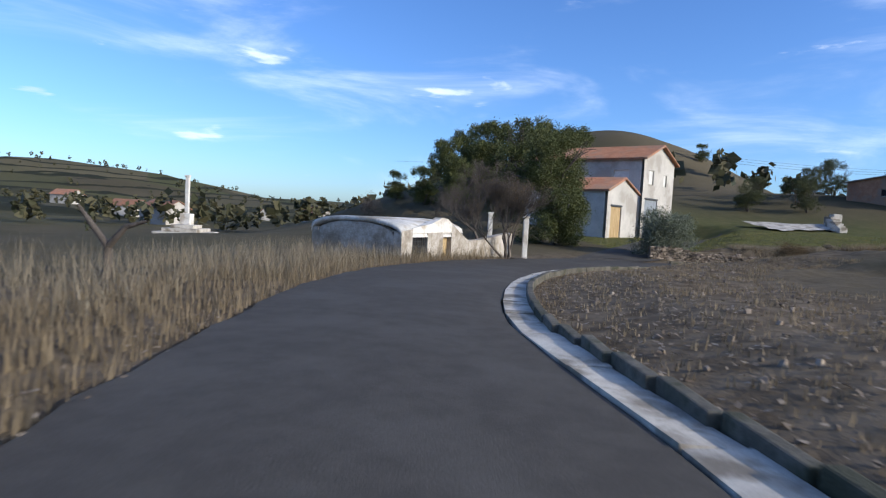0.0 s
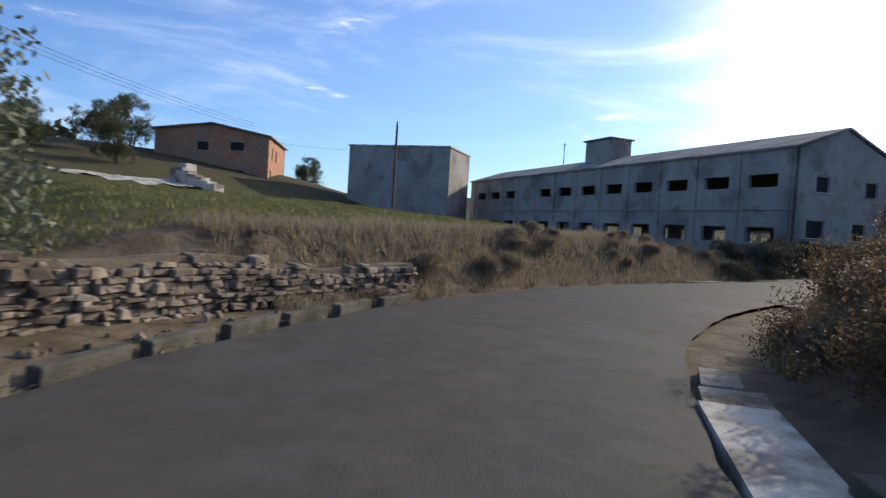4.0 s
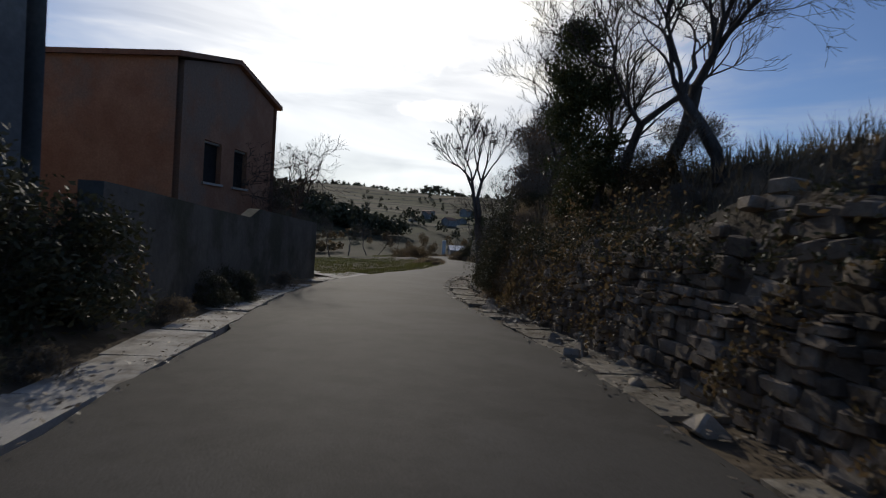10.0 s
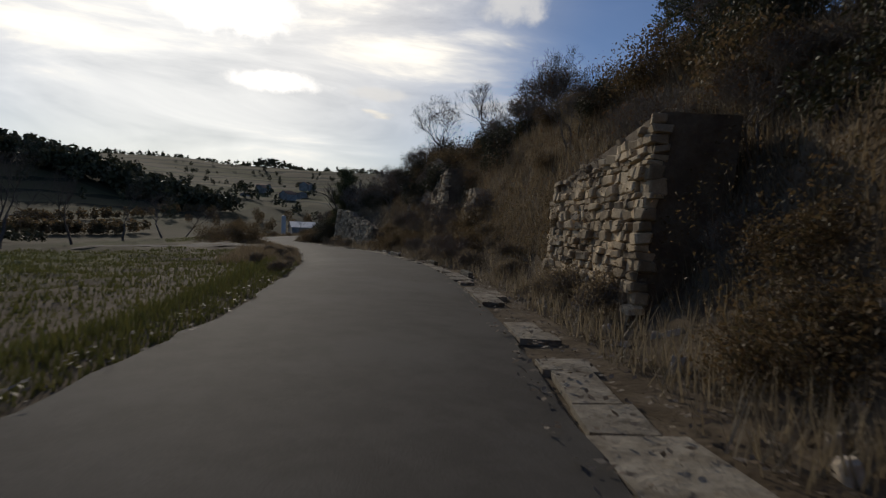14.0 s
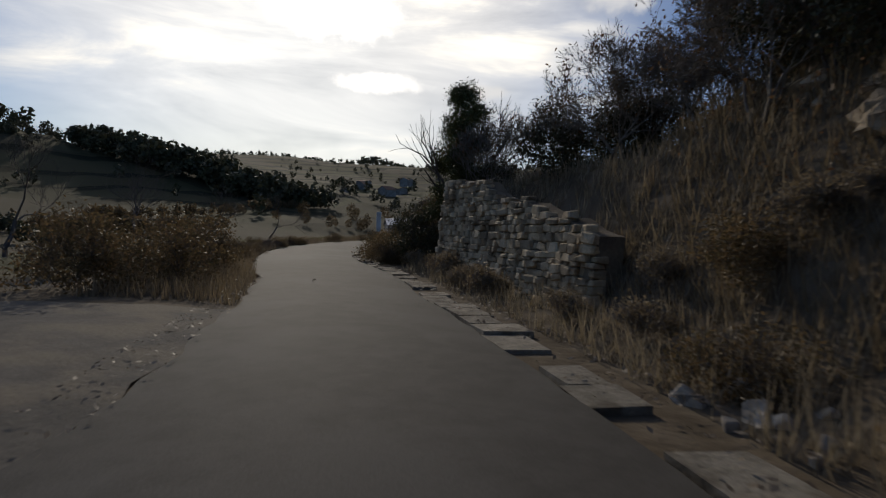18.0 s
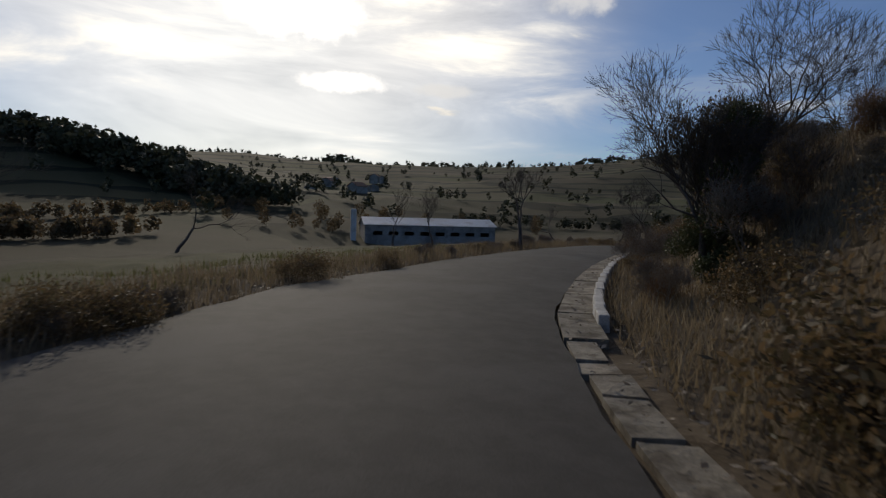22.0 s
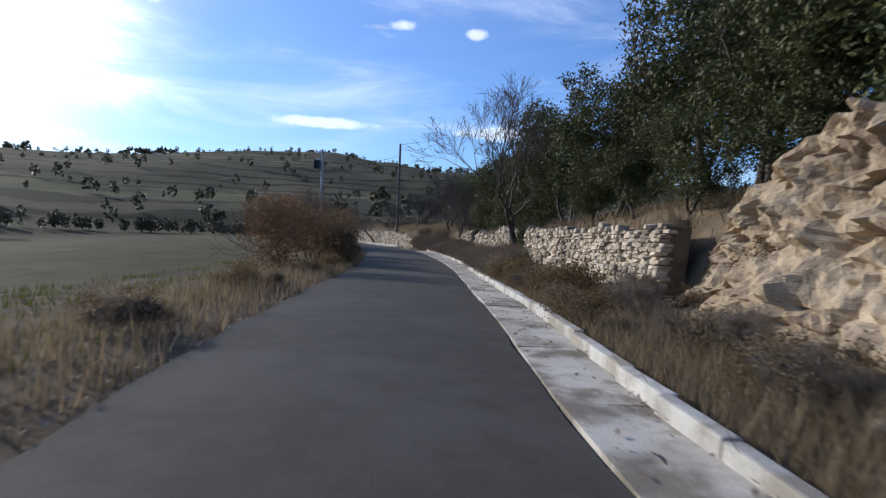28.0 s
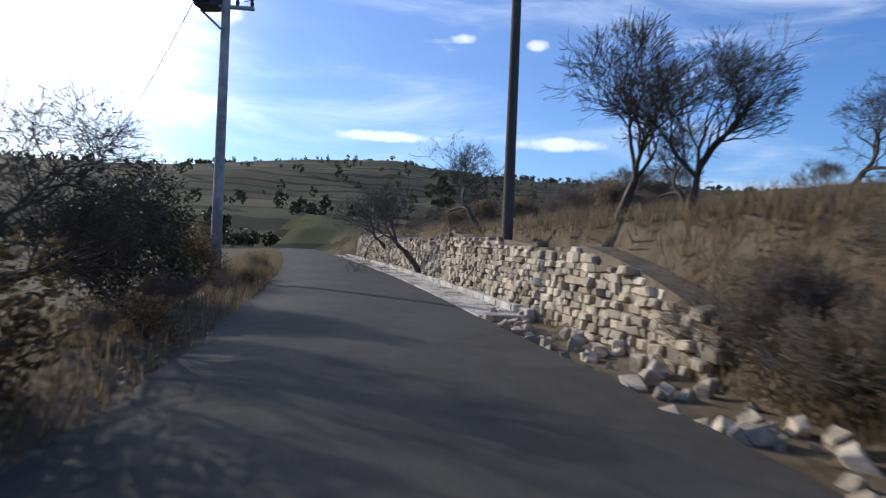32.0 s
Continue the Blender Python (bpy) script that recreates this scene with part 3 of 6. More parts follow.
# ---- the ground sheet ----
def axis(lo, hi, fine, reach):
    mid = np.arange(lo, hi + fine, fine)
    out, s, v = [], fine, mid[-1]
    while v < reach:
        s *= 1.13
        v += s
        out.append(v)
    pre, s, v = [], fine, mid[0]
    while v > -reach:
        s *= 1.13
        v -= s
        pre.append(v)
    return np.concatenate([pre[::-1], mid, out])


GX, GY = axis(-28.0, 180.0, 0.55, 3500.0), axis(-172.0, 62.0, 0.55, 3500.0)
gx, gy = np.meshgrid(GX, GY)
gzv = ground(gx.ravel(), gy.ravel())
nx, ny = len(GX), len(GY)
ii = (np.arange(ny - 1)[:, None] * nx + np.arange(nx - 1)[None, :]).ravel()
quads = np.stack([ii, ii + 1, ii + nx + 1, ii + nx], 1)
COVER = np.zeros((len(gzv), 4))
cu, cd, _ = to_road(gx.ravel(), gy.ravel())
cx, cy = gx.ravel(), gy.ravel()
cr = np.hypot(cx - 70, cy)


def blot(hx, hy, w):
    return np.exp(-((cx - hx) ** 2 + (cy - hy) ** 2) / w ** 2)


field_noise = fbm(cx, cy, 34.0, 11)
COVER[:, 0] = np.clip(((cu > 12.9) & (cu < 17.6)) * smooth(-cd, 2.6, 5.0) * (1 - smooth(-cd, 24, 34)) + ((cu > 4.4) & (cu < 8.6)) * smooth(-cd, 5.0, 8.0) * (1 - smooth(-cd, 34, 60)) * 0.9
                      + ((cu > 20) & (cu < 28)) * smooth(-cd, 3.5, 7) * (1 - smooth(-cd, 14, 20)) * 0.5
                      + smooth(fbm(cx, cy, 210.0, 21), 0.2, 0.3) * smooth(cr, 150, 260) * 0.5, 0, 1)
COVER[:, 1] = np.clip(1 - smooth(np.abs(cd), 5.0, 11.0) + ((cu < 4.2) & (cd > 0)) * 0.35, 0, 1)
COVER[:, 2] = np.clip(smooth(fbm(cx, cy, 95.0, 31) + 0.3 * field_noise, 0.25, 0.45) * smooth(cr, 170, 260), 0, 1)
COVER[:, 3] = smooth(cr, 150, 260)
gme = raw_mesh("ground", np.stack([gx.ravel(), gy.ravel(), gzv], 1), quads, DIRT, 4, True)
att = gme.attributes.new("cover", "FLOAT_COLOR", "POINT")
att.data.foreach_set("color", COVER.astype(np.float32).ravel())


def land_material():
    """Ploughed and grassy winter land: the cover attribute says where fields are green, verges bare, slopes scrubby."""
    m = surface("winter_land", (0.095, 0.078, 0.047), (0.068, 0.06, 0.033), 0.08, 0.95, 0.6, 6.0, (0.115, 0.094, 0.058), 0.02, far=0.06, spec=0.08)
    n, l = m.node_tree.nodes, m.node_tree.links
    b = n["Principled BSDF"]
    col = b.inputs["Base Color"].links[0].from_socket
    at = n.new("ShaderNodeAttribute")
    at.attribute_name = "cover"
    sep = n.new("ShaderNodeSeparateColor")
    l.new(at.outputs["Color"], sep.inputs[0])
    geo = n.new("ShaderNodeNewGeometry")
    for k, (c1, c2, sc) in enumerate((((0.07, 0.078, 0.022), (0.105, 0.098, 0.036), 0.7), ((0.1, 0.075, 0.048), (0.165, 0.128, 0.086), 2.2), ((0.03, 0.03, 0.016), (0.058, 0.052, 0.028), 0.3))):
        t, mr, c = n.new("ShaderNodeTexNoise"), n.new("ShaderNodeMapRange"), n.new("ShaderNodeMix")
        t.inputs["Scale"].default_value, t.inputs["Detail"].default_value = sc, 7.0
        l.new(geo.outputs["Position"], t.inputs["Vector"])
        mr.inputs["From Min"].default_value, mr.inputs["From Max"].default_value = 0.38, 0.62
        l.new(t.outputs["Fac"], mr.inputs["Value"])
        c.data_type = "RGBA"
        l.new(mr.outputs[0], c.inputs[0])
        c.inputs[6].default_value, c.inputs[7].default_value = (*c1, 1), (*c2, 1)
        x = n.new("ShaderNodeMix")
        x.data_type = "RGBA"
        l.new(sep.outputs[k], x.inputs[0])
        l.new(col, x.inputs[6])
        l.new(c.outputs[2], x.inputs[7])
        col = x.outputs[2]
    # far fields: patches of different crops, dark hedge banks along the contours
    def chain(kind, **kw):
        q = n.new(kind)
        for key, value in kw.items():
            q.inputs[key].default_value = value
        return q
    mp2 = n.new("ShaderNodeMapping")
    mp2.inputs["Scale"].default_value = (0.011, 0.017, 0.0)
    mp2.inputs["Rotation"].default_value = (0, 0, 0.5)
    l.new(geo.outputs["Position"], mp2.inputs["Vector"])
    vor = chain("ShaderNodeTexVoronoi", Scale=1.0)
    l.new(mp2.outputs[0], vor.inputs["Vector"])
    vs, ramp = n.new("ShaderNodeSeparateColor"), n.new("ShaderNodeValToRGB")
    l.new(vor.outputs["Color"], vs.inputs[0])
    for pos_, c in ((0.0, (0.045, 0.043, 0.022)), (0.3, (0.085, 0.07, 0.042)), (0.55, (0.07, 0.075, 0.028)), (0.8, (0.13, 0.108, 0.062)), (1.0, (0.055, 0.05, 0.03))):
        e = ramp.color_ramp.elements.new(pos_) if 0 < pos_ < 1 else ramp.color_ramp.elements[-1 if pos_ else 0]
        e.color = (*c, 1)
    l.new(vs.outputs[0], ramp.inputs[0])
    fm = n.new("ShaderNodeMath")
    fm.operation = "MULTIPLY"
    fm.inputs[1].default_value = 0.75
    l.new(at.outputs["Alpha"], fm.inputs[0])
    x = n.new("ShaderNodeMix")
    x.data_type = "RGBA"
    l.new(fm.outputs[0], x.inputs[0])
    l.new(col, x.inputs[6])
    l.new(ramp.outputs[0], x.inputs[7])
    col = x.outputs[2]
    sx = n.new("ShaderNodeSeparateXYZ")
    l.new(geo.outputs["Position"], sx.inputs[0])
    nz = chain("ShaderNodeTexNoise", Scale=0.012, Detail=4.0)
    l.new(geo.outputs["Position"], nz.inputs["Vector"])

    def mth(op, a, c):
        q = n.new("ShaderNodeMath")
        q.operation = op
        l.new(a, q.inputs[0])
        if isinstance(c, float):
            q.inputs[1].default_value = c
        else:
            l.new(c, q.inputs[1])
        return q.outputs[0]
    fr = mth("FRACT", mth("ADD", mth("MULTIPLY", sx.outputs["Z"], 0.16), mth("MULTIPLY", nz.outputs["Fac"], 3.0)), 0.0)
    bk = n.new("ShaderNodeMapRange")
    bk.interpolation_type = "SMOOTHSTEP"
    bk.inputs["From Min"].default_value, bk.inputs["From Max"].default_value = 0.68, 0.8
    l.new(fr, bk.inputs["Value"])
    x = n.new("ShaderNodeMix")
    x.data_type = "RGBA"
    l.new(mth("MULTIPLY", bk.outputs[0], at.outputs["Alpha"]), x.inputs[0])
    l.new(col, x.inputs[6])
    x.inputs[7].default_value = (0.026, 0.027, 0.014, 1)
    col = x.outputs[2]
    l.new(col, b.inputs["Base Color"])
    return m


gme.materials.clear()
gme.materials.append(land_material())
tagged(new("ground", gme), "brown and green winter fields with dry grass", "ground", kind="structure")

# ---- the road ----
US = np.arange(U0 + 0.1, UEND - 0.1, 0.07)


def wobble(u, k):
    return 0.05 * math.sin(u * 9.1 + k) + 0.04 * math.sin(u * 23.7 + 2 * k) + 0.03 * math.sin(u * 51.0 + 3 * k)


tagged(new("road", ribbon("road", US, lambda u: [EDGE_LEFT(u)[0] + wobble(u, 1), EDGE_LEFT(u)[0] + 0.5, -1.2, -0.4, 0.4, EDGE_RIGHT(u)[0] - 0.3, EDGE_RIGHT(u)[0] + 0.4 * wobble(u, 2)],
                          lambda u: [-0.02, 0.0, 0.03, 0.04, 0.03, 0.0, -0.02], ASPHALT)),
       "worn grey asphalt lane with dusty edges", "road", kind="structure")



# ---- houses and barns ----
def rect_house(name, label, origin, turn, size, eave, ridge, wall_mat, roof_mat, openings=(), gable="x", overhang=0.35, base=-0.8, category="house",
               roof_label="", tiles=False, flat=False, thick=0.3):
    """A house on a rectangle: x along its front from the origin corner, y backwards. Openings (face, along, low, width, height, kind):
    face 'f' front, 'l' left end, 'r' right end, 'b' back. gable 'x': the ridge runs along x; 'y': along y, the gable on the front."""
    top = empty(name, *origin, turn)
    tagged(top, label, category)
    w, dp = size

    def wall(x0, y0, x1, y1, cuts, peak=None):
        ln = math.hypot(x1 - x0, y1 - y0)
        ax, ay = (x1 - x0) / ln, (y1 - y0) / ln
        nx_, ny_ = ay, -ax

        def at(s, z, t):
            return (x0 + ax * s - nx_ * t, y0 + ay * s - ny_ * t, z)
        xs = sorted({0.0, ln, *[c[0] for c in cuts], *[c[0] + c[2] for c in cuts]} | ({ln / 2} if peak else set()))
        zs = sorted({base, eave, *[c[1] for c in cuts], *[c[1] + c[3] for c in cuts]})
        verts, faces = [], []

        def quad(a, b, c, d):
            k = len(verts)
            verts.extend((a, b, c, d))
            faces.append((k, k + 1, k + 2, k + 3))
        for i in range(len(xs) - 1):
            for j in range(len(zs) - 1):
                mx, mz = (xs[i] + xs[i + 1]) / 2, (zs[j] + zs[j + 1]) / 2
                if any(c[0] < mx < c[0] + c[2] and c[1] < mz < c[1] + c[3] for c in cuts):
                    continue
                for t in (0, thick):
                    q = [at(xs[i], zs[j], t), at(xs[i + 1], zs[j], t), at(xs[i + 1], zs[j + 1], t), at(xs[i], zs[j + 1], t)]
                    quad(*(q if t == 0 else q[::-1]))
        for c in cuts:
            s0, z0, s1, z1 = c[0], c[1], c[0] + c[2], c[1] + c[3]
            for a, b in (((s0, z0), (s1, z0)), ((s1, z0), (s1, z1)), ((s1, z1), (s0, z1)), ((s0, z1), (s0, z0))):
                quad(at(*a, 0), at(*a, thick), at(*b, thick), at(*b, 0))
        if peak:
            for t in (0, thick):
                k = len(verts)
                verts.extend((at(0, eave, t), at(ln, eave, t), at(ln / 2, peak, t)))
                faces.append((k, k + 1, k + 2) if t == 0 else (k + 2, k + 1, k))
        wb = part("wall", mesh_from("wall", verts, faces, wall_mat), None, top)
        for c in cuts:
            fill = c[4]
            if fill == "void":
                continue
            s0, z0, s1, z1 = c[0], c[1], c[0] + c[2], c[1] + c[3]

            def slab(nm, a0, b0, a1, b1, t0, t1, mat, par, lab=""):
                v = [at(a0, b0, t0), at(a1, b0, t0), at(a1, b1, t0), at(a0, b1, t0), at(a0, b0, t1), at(a1, b0, t1), at(a1, b1, t1), at(a0, b1, t1)]
                f = [(0, 1, 2, 3), (7, 6, 5, 4), (0, 4, 5, 1), (1, 5, 6, 2), (2, 6, 7, 3), (3, 7, 4, 0)]
                return part(nm, mesh_from(nm, v, f, mat), None, par, lab)
            if fill in ("wood", "metal"):
                mat = DOOR_WOOD if fill == "wood" else DOOR_GREY
                d = slab("door", s0 + 0.05, z0, s1 - 0.05, z1 - 0.05, 0.12, 0.17, mat, top, "ochre plank double door" if fill == "wood" else "grey sheet-metal door")
                n = 6
                for q in range(n):
                    a = s0 + 0.07 + (s1 - s0 - 0.14) * q / n
                    slab("board", a, z0 + 0.04, a + (s1 - s0 - 0.14) / n - 0.025, z1 - 0.1, 0.095, 0.12, mat, d)
                slab("frame", s0 - 0.1, z1, s1 + 0.1, z1 + 0.16, -0.03, 0.1, DARK_METAL, d, "dark lintel")
            else:
                wnd = slab("window", s0, z0, s1, z1, 0.16, 0.2, SHUTTER if fill == "shutter" else VOID, top,
                           "closed pale roller shutter" if fill == "shutter" else "dark unglazed window")
                slab("sill", s0 - 0.08, z0 - 0.07, s1 + 0.08, z0 - 0.003, -0.06, 0.12, RENDER_W if wall_mat is RENDER_W else CONCRETE, wnd)
                slab("frame", s0, z1 - 0.06, s1, z1 - 0.003, 0.08, 0.155, SHUTTER, wnd)
        return wb

    cut = {k: [o[1:] for o in openings if o[0] == k] for k in "flrb"}
    gf = ridge if gable == "y" and not flat else None
    gl = ridge if gable == "x" and not flat else None
    wall(0, 0, w, 0, cut["f"], gf)
    wall(w, thick, w, dp - thick, cut["r"], gl)
    wall(w, dp, 0, dp, cut["b"], gf)
    wall(0, dp - thick, 0, thick, cut["l"], gl)
    part("floor", mesh_from("floor", [(0.3, 0.3, base + 0.02), (w - 0.3, 0.3, base + 0.02), (w - 0.3, dp - 0.3, base + 0.02), (0.3, dp - 0.3, base + 0.02)], [(0, 1, 2, 3)], CONCRETE), None, top)
    th = 0.14
    if flat:
        v = [(-0.12, -0.12, eave + 0.004), (w + 0.12, -0.12, eave + 0.004), (w + 0.12, dp + 0.12, eave + 0.004), (-0.12, dp + 0.12, eave + 0.004)]
        v += [(a, b, c + 0.18) for a, b, c in v]
        part("roof", mesh_from("roof", v, [(3, 2, 1, 0), (4, 5, 6, 7), (0, 1, 5, 4), (1, 2, 6, 5), (2, 3, 7, 6), (3, 0, 4, 7)], roof_mat), None, top, roof_label)
        return top
    half = (dp if gable == "x" else w) / 2
    rise = (ridge - eave) / half
    for side in (-1, 1):
        def rp(a, b, lift):
            """a along the ridge, b from the ridge outwards."""
            z = ridge - rise * b + lift + 0.01
            q = half + side * b
            return (a, q, z) if gable == "x" else (q, a, z)
        ln = w if gable == "x" else dp
        lo, hi, out = -overhang, ln + overhang, half + overhang
        v = [rp(lo, 0, 0), rp(hi, 0, 0), rp(hi, out, 0), rp(lo, out, 0), rp(lo, 0, th), rp(hi, 0, th), rp(hi, out, th), rp(lo, out, th)]
        r = part("roof", mesh_from("roof", v, [(3, 2, 1, 0), (4, 5, 6, 7), (0, 1, 5, 4), (1, 2, 6, 5), (2, 3, 7, 6), (3, 0, 4, 7)], roof_mat), None, top, roof_label)
        if tiles:
            # rows of half-round tiles running down the slope
            n = int((hi - lo) / 0.28)
            tv, tf = [], []
            for i in range(n):
                a = lo + (hi - lo) * (i + 0.5) / n
                for k in range(5):
                    an = math.pi * k / 4
                    for b in (0.0, out + 0.06):
                        tv.append(rp(a - 0.12 * math.cos(an), b, th + 0.1 * math.sin(an)))
                q = i * 10
                for k in range(4):
                    tf.append((q + 2 * k, q + 2 * k + 1, q + 2 * k + 3, q + 2 * k + 2))
            tagged(part("tile_cover", mesh_from("tile_cover", tv, tf, TILE, True), None, r), kind="stuff")
    return top


# two-storey farmhouse with a low annex, gables towards the lane
GABLE_TURN = 49.0
HZ = -0.45
rect_house("farmhouse", "pale rendered two-storey farmhouse with red tile roof", (20.3, 61.3, HZ), GABLE_TURN, (8.4, 13.0), 8.6, 10.2, RENDER_W, TILE,
           [("f", 0.7, -0.2, 3.4, 4.6, "metal"), ("f", 1.4, 6.0, 1.3, 1.5, "shutter"), ("f", 5.4, 6.0, 1.0, 1.3, "shutter"),
            ("l", 9.4, 6.0, 1.7, 1.4, "shutter"), ("l", 3.5, 6.0, 1.2, 1.4, "shutter")],
           gable="y", overhang=0.45, tiles=True, base=-1.2)
rect_house("garage_annex", "low rendered garage with tile roof and ochre door", (14.9, 54.5, HZ), GABLE_TURN, (6.6, 9.0), 4.7, 5.95, RENDER_W, TILE,
           [("f", 0.8, -0.2, 2.3, 3.5, "wood")], gable="y", overhang=0.25, tiles=True, category="garage", base=-1.2)

# the long abandoned barn, two rows of openings
long_open = []
for k in range(12):
    long_open.append(("f", 44.4 - k * 3.6 - 2.6, 1.7, 2.1, 1.0, "void"))
    if k != 8:
        long_open.append(("f", 44.4 - k * 3.6 - 2.6, 5.2, 2.1, 0.8, "void"))
    long_open.append(("b", 0.9 + k * 3.6, 1.7, 2.0, 1.0, "void"))
long_open.append(("f", 44.4 - 24.0, 0.2, 1.1, 2.4, "void"))
long_open += [("r", 1.0, 2.2, 1.6, 1.1, "window"), ("r", 5.2, 2.2, 1.3, 1.1, "window"), ("r", 1.6, 5.0, 1.2, 1.0, "window"), ("r", 6.2, 5.0, 1.2, 1.0, "window")]
BARN_A = (53.3, 28.8)
bd = (math.cos(radians(46)), math.sin(radians(46)))
barn = rect_house("long_barn", "long grey abandoned concrete barn with empty openings", (BARN_A[0] + bd[0] * 45, BARN_A[1] + bd[1] * 45, -1.2), 46 + 180, (45, 8.8), 7.5, 9.0,
                  RENDER_G, FIBRE, [o for o in long_open if 0.2 < o[1] < 43.5], gable="x", overhang=0.15, base=-2.0, category="barn", roof_label="grey fibre-cement roof")
for k in range(13):
    bm = box_bm(45 - k * 3.6 - 0.55, -0.12, -1.6, 45 - k * 3.6 - 0.2, -0.002, 7.4)
    part("pilaster", bm, RENDER_G, barn)
part("string_course", box_bm(0, -0.09, 3.75, 45, -0.003, 3.95), RENDER_G, barn)
vent = part("chimney", box_bm(45 - 25.2, 3.1, 8.3, 45 - 21.4, 5.6, 10.8, 0.03), RENDER_G, barn, "square rendered roof tower")
part("cap", box_bm(45 - 25.4, 2.9, 10.81, 45 - 21.2, 5.8, 10.95, 0.02), FIBRE, vent)
for a, h in ((14.0, 2.6), (19.0, 1.4)):
    an = part("antenna", box_bm(a, 4.4, 8.8, a + 0.06, 4.46, 9.0 + h), DARK_METAL, barn)
    part("arm", box_bm(a - 0.25, 4.4, 8.7 + h, a + 0.3, 4.45, 8.74 + h), DARK_METAL, an)

# brown block house by the lane, with its yard wall
rect_house("roadside_house", "dark brown brick house close beside the lane", (67.2 + 0.676 * 10, 19.7 + 0.737 * 10, -1.4), 47.5 + 180, (10, 6.4), 5.8, 6.5, BRICK, TILE,
           [("f", 3.0, 2.6, 1.2, 1.3, "window"), ("f", 7.6, 0.0, 1.1, 2.1, "metal"), ("r", 1.2, 2.7, 1.0, 1.2, "window"), ("r", 3.0, 2.7, 0.9, 1.2, "window")], gable="x", overhang=0.15, base=-1.0)

# houses on the field behind
rect_house("brick_farmhouse", "brown brick farmhouse with grey ground floor", (60.8, 90.2, 3.3), -60.0, (12.4, 12), 6.0, 7.0, BRICK, FIBRE,
           [("f", 8.2, 4.2, 1.5, 1.0, "window"), ("f", 4.6, 4.0, 1.2, 1.0, "window"), ("f", 3.4, 0.8, 1.6, 1.2, "window"), ("f", 7.8, 0.8, 1.9, 1.3, "window"),
            ("r", 1.5, 3.6, 1.2, 1.4, "shutter"), ("r", 4.5, 3.6, 1.0, 1.4, "shutter"), ("r", 1.0, 0.1, 1.0, 2.1, "metal")], gable="y", overhang=0.4, base=-1.5)
rect_house("block_store", "plain grey rendered block building with flat top", (72.9, 72.4, 1.2), -85.0, (12.5, 8), 8.0, 8.0, RENDER_G, CONCRETE, [], flat=True, base=-2.0, category="building")



# ---- paving: gutter slabs, kerbs, side paths ----
def patch(name, corners, nu, nv, lift, mat, label, category="path", wob=0.15, seed=1, rise=0.0):
    """A thin sheet over the ground between four corners."""
    r = random.Random(seed)
    a, b, c, d = (np.array(p, float) for p in corners)
    pts = []
    for i in range(nu + 1):
        for j in range(nv + 1):
            f, g = i / nu, j / nv
            p = (a * (1 - f) + b * f) * (1 - g) + (d * (1 - f) + c * f) * g
            if j in (0, nv):
                p = p + np.array([r.uniform(-wob, wob), r.uniform(-wob, wob)])
            pts.append(p)
    pts = np.array(pts)
    z = ground(pts[:, 0], pts[:, 1]) + lift + rise * np.tile(np.arange(nv + 1) / nv, nu + 1)
    faces = [(i * (nv + 1) + j, (i + 1) * (nv + 1) + j, (i + 1) * (nv + 1) + j + 1, i * (nv + 1) + j + 1) for i in range(nu) for j in range(nv)]
    me = mesh_from(name, [(p[0], p[1], q) for p, q in zip(pts, z)], faces, mat, True)
    if me.polygons[0].normal.z < 0:
        me.flip_normals()
    return tagged(new(name, me), label, category, kind="structure")


pavement = tagged(empty("pavement"), "broken concrete gutter and kerb along the lane", "pavement", kind="structure")
rg = random.Random(5)


def slab_mesh(u0, u1, d0, d1, top, mat):
    """A concrete slab between two steps and two offsets, slightly uneven, with worn sides."""
    P, T = spline([u0, u1]), tangent([u0, u1])
    v = []
    for k in (0, 1):
        for d in (d0[k], d1[k]):
            h = top + rg.uniform(-0.015, 0.015)
            x, y = P[k, 0] + T[k, 1] * d, P[k, 1] - T[k, 0] * d
            v += [(x, y, P[k, 2] + h - 0.14), (x, y, P[k, 2] + h)]
    return mesh_from("slab", v, [(1, 5, 7, 3), (0, 2, 6, 4), (0, 1, 3, 2), (4, 6, 7, 5), (0, 4, 5, 1), (2, 3, 7, 6)], mat)


def step_at(u, metres):
    v = spline([u, u + 0.02])
    return u + 0.02 * metres / max(np.linalg.norm(v[1] - v[0]), 1e-4)


u = -2.8
while u < 36:
    whole = u < 4.6 or u > 22.8
    u2 = step_at(u, (rg.uniform(1.8, 2.4) if whole else rg.uniform(0.5, 1.1)))
    skip = (4.9 < u < 6.4) or (32.0 < u < 32.8) or (not whole and rg.random() < 0.12)
    if not skip:
        e0, e1 = EDGE_RIGHT(u)[0] + 0.02, EDGE_RIGHT(u2 - 0.004)[0] + 0.02
        w0, w1 = GUTTER(u)[0], GUTTER(u2)[0]
        cutw = 1.0 if whole else rg.uniform(0.7, 1.05)
        off = 0.0 if whole else rg.uniform(0.0, 0.12)
        part("slab", slab_mesh(u, u2 - (0.002 if whole else rg.uniform(0.003, 0.01)), (e0 + off, e1 + off), (e0 + w0 * cutw, e1 + w1 * cutw), 0.005 if whole else rg.uniform(-0.045, -0.015), CONCRETE if whole and not 22.8 < u < 27.4 else CRUST), None, pavement)
    u = u2
kb = box_bm(-0.49, -0.075, -0.2, 0.49, 0.075, 0.14, 0.025)
kerb_me = bpy.data.meshes.new("kerbstone")
kb.to_mesh(kerb_me)
kb.free()
kerb_me.materials.append(KERB)
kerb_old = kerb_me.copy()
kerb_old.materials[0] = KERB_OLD
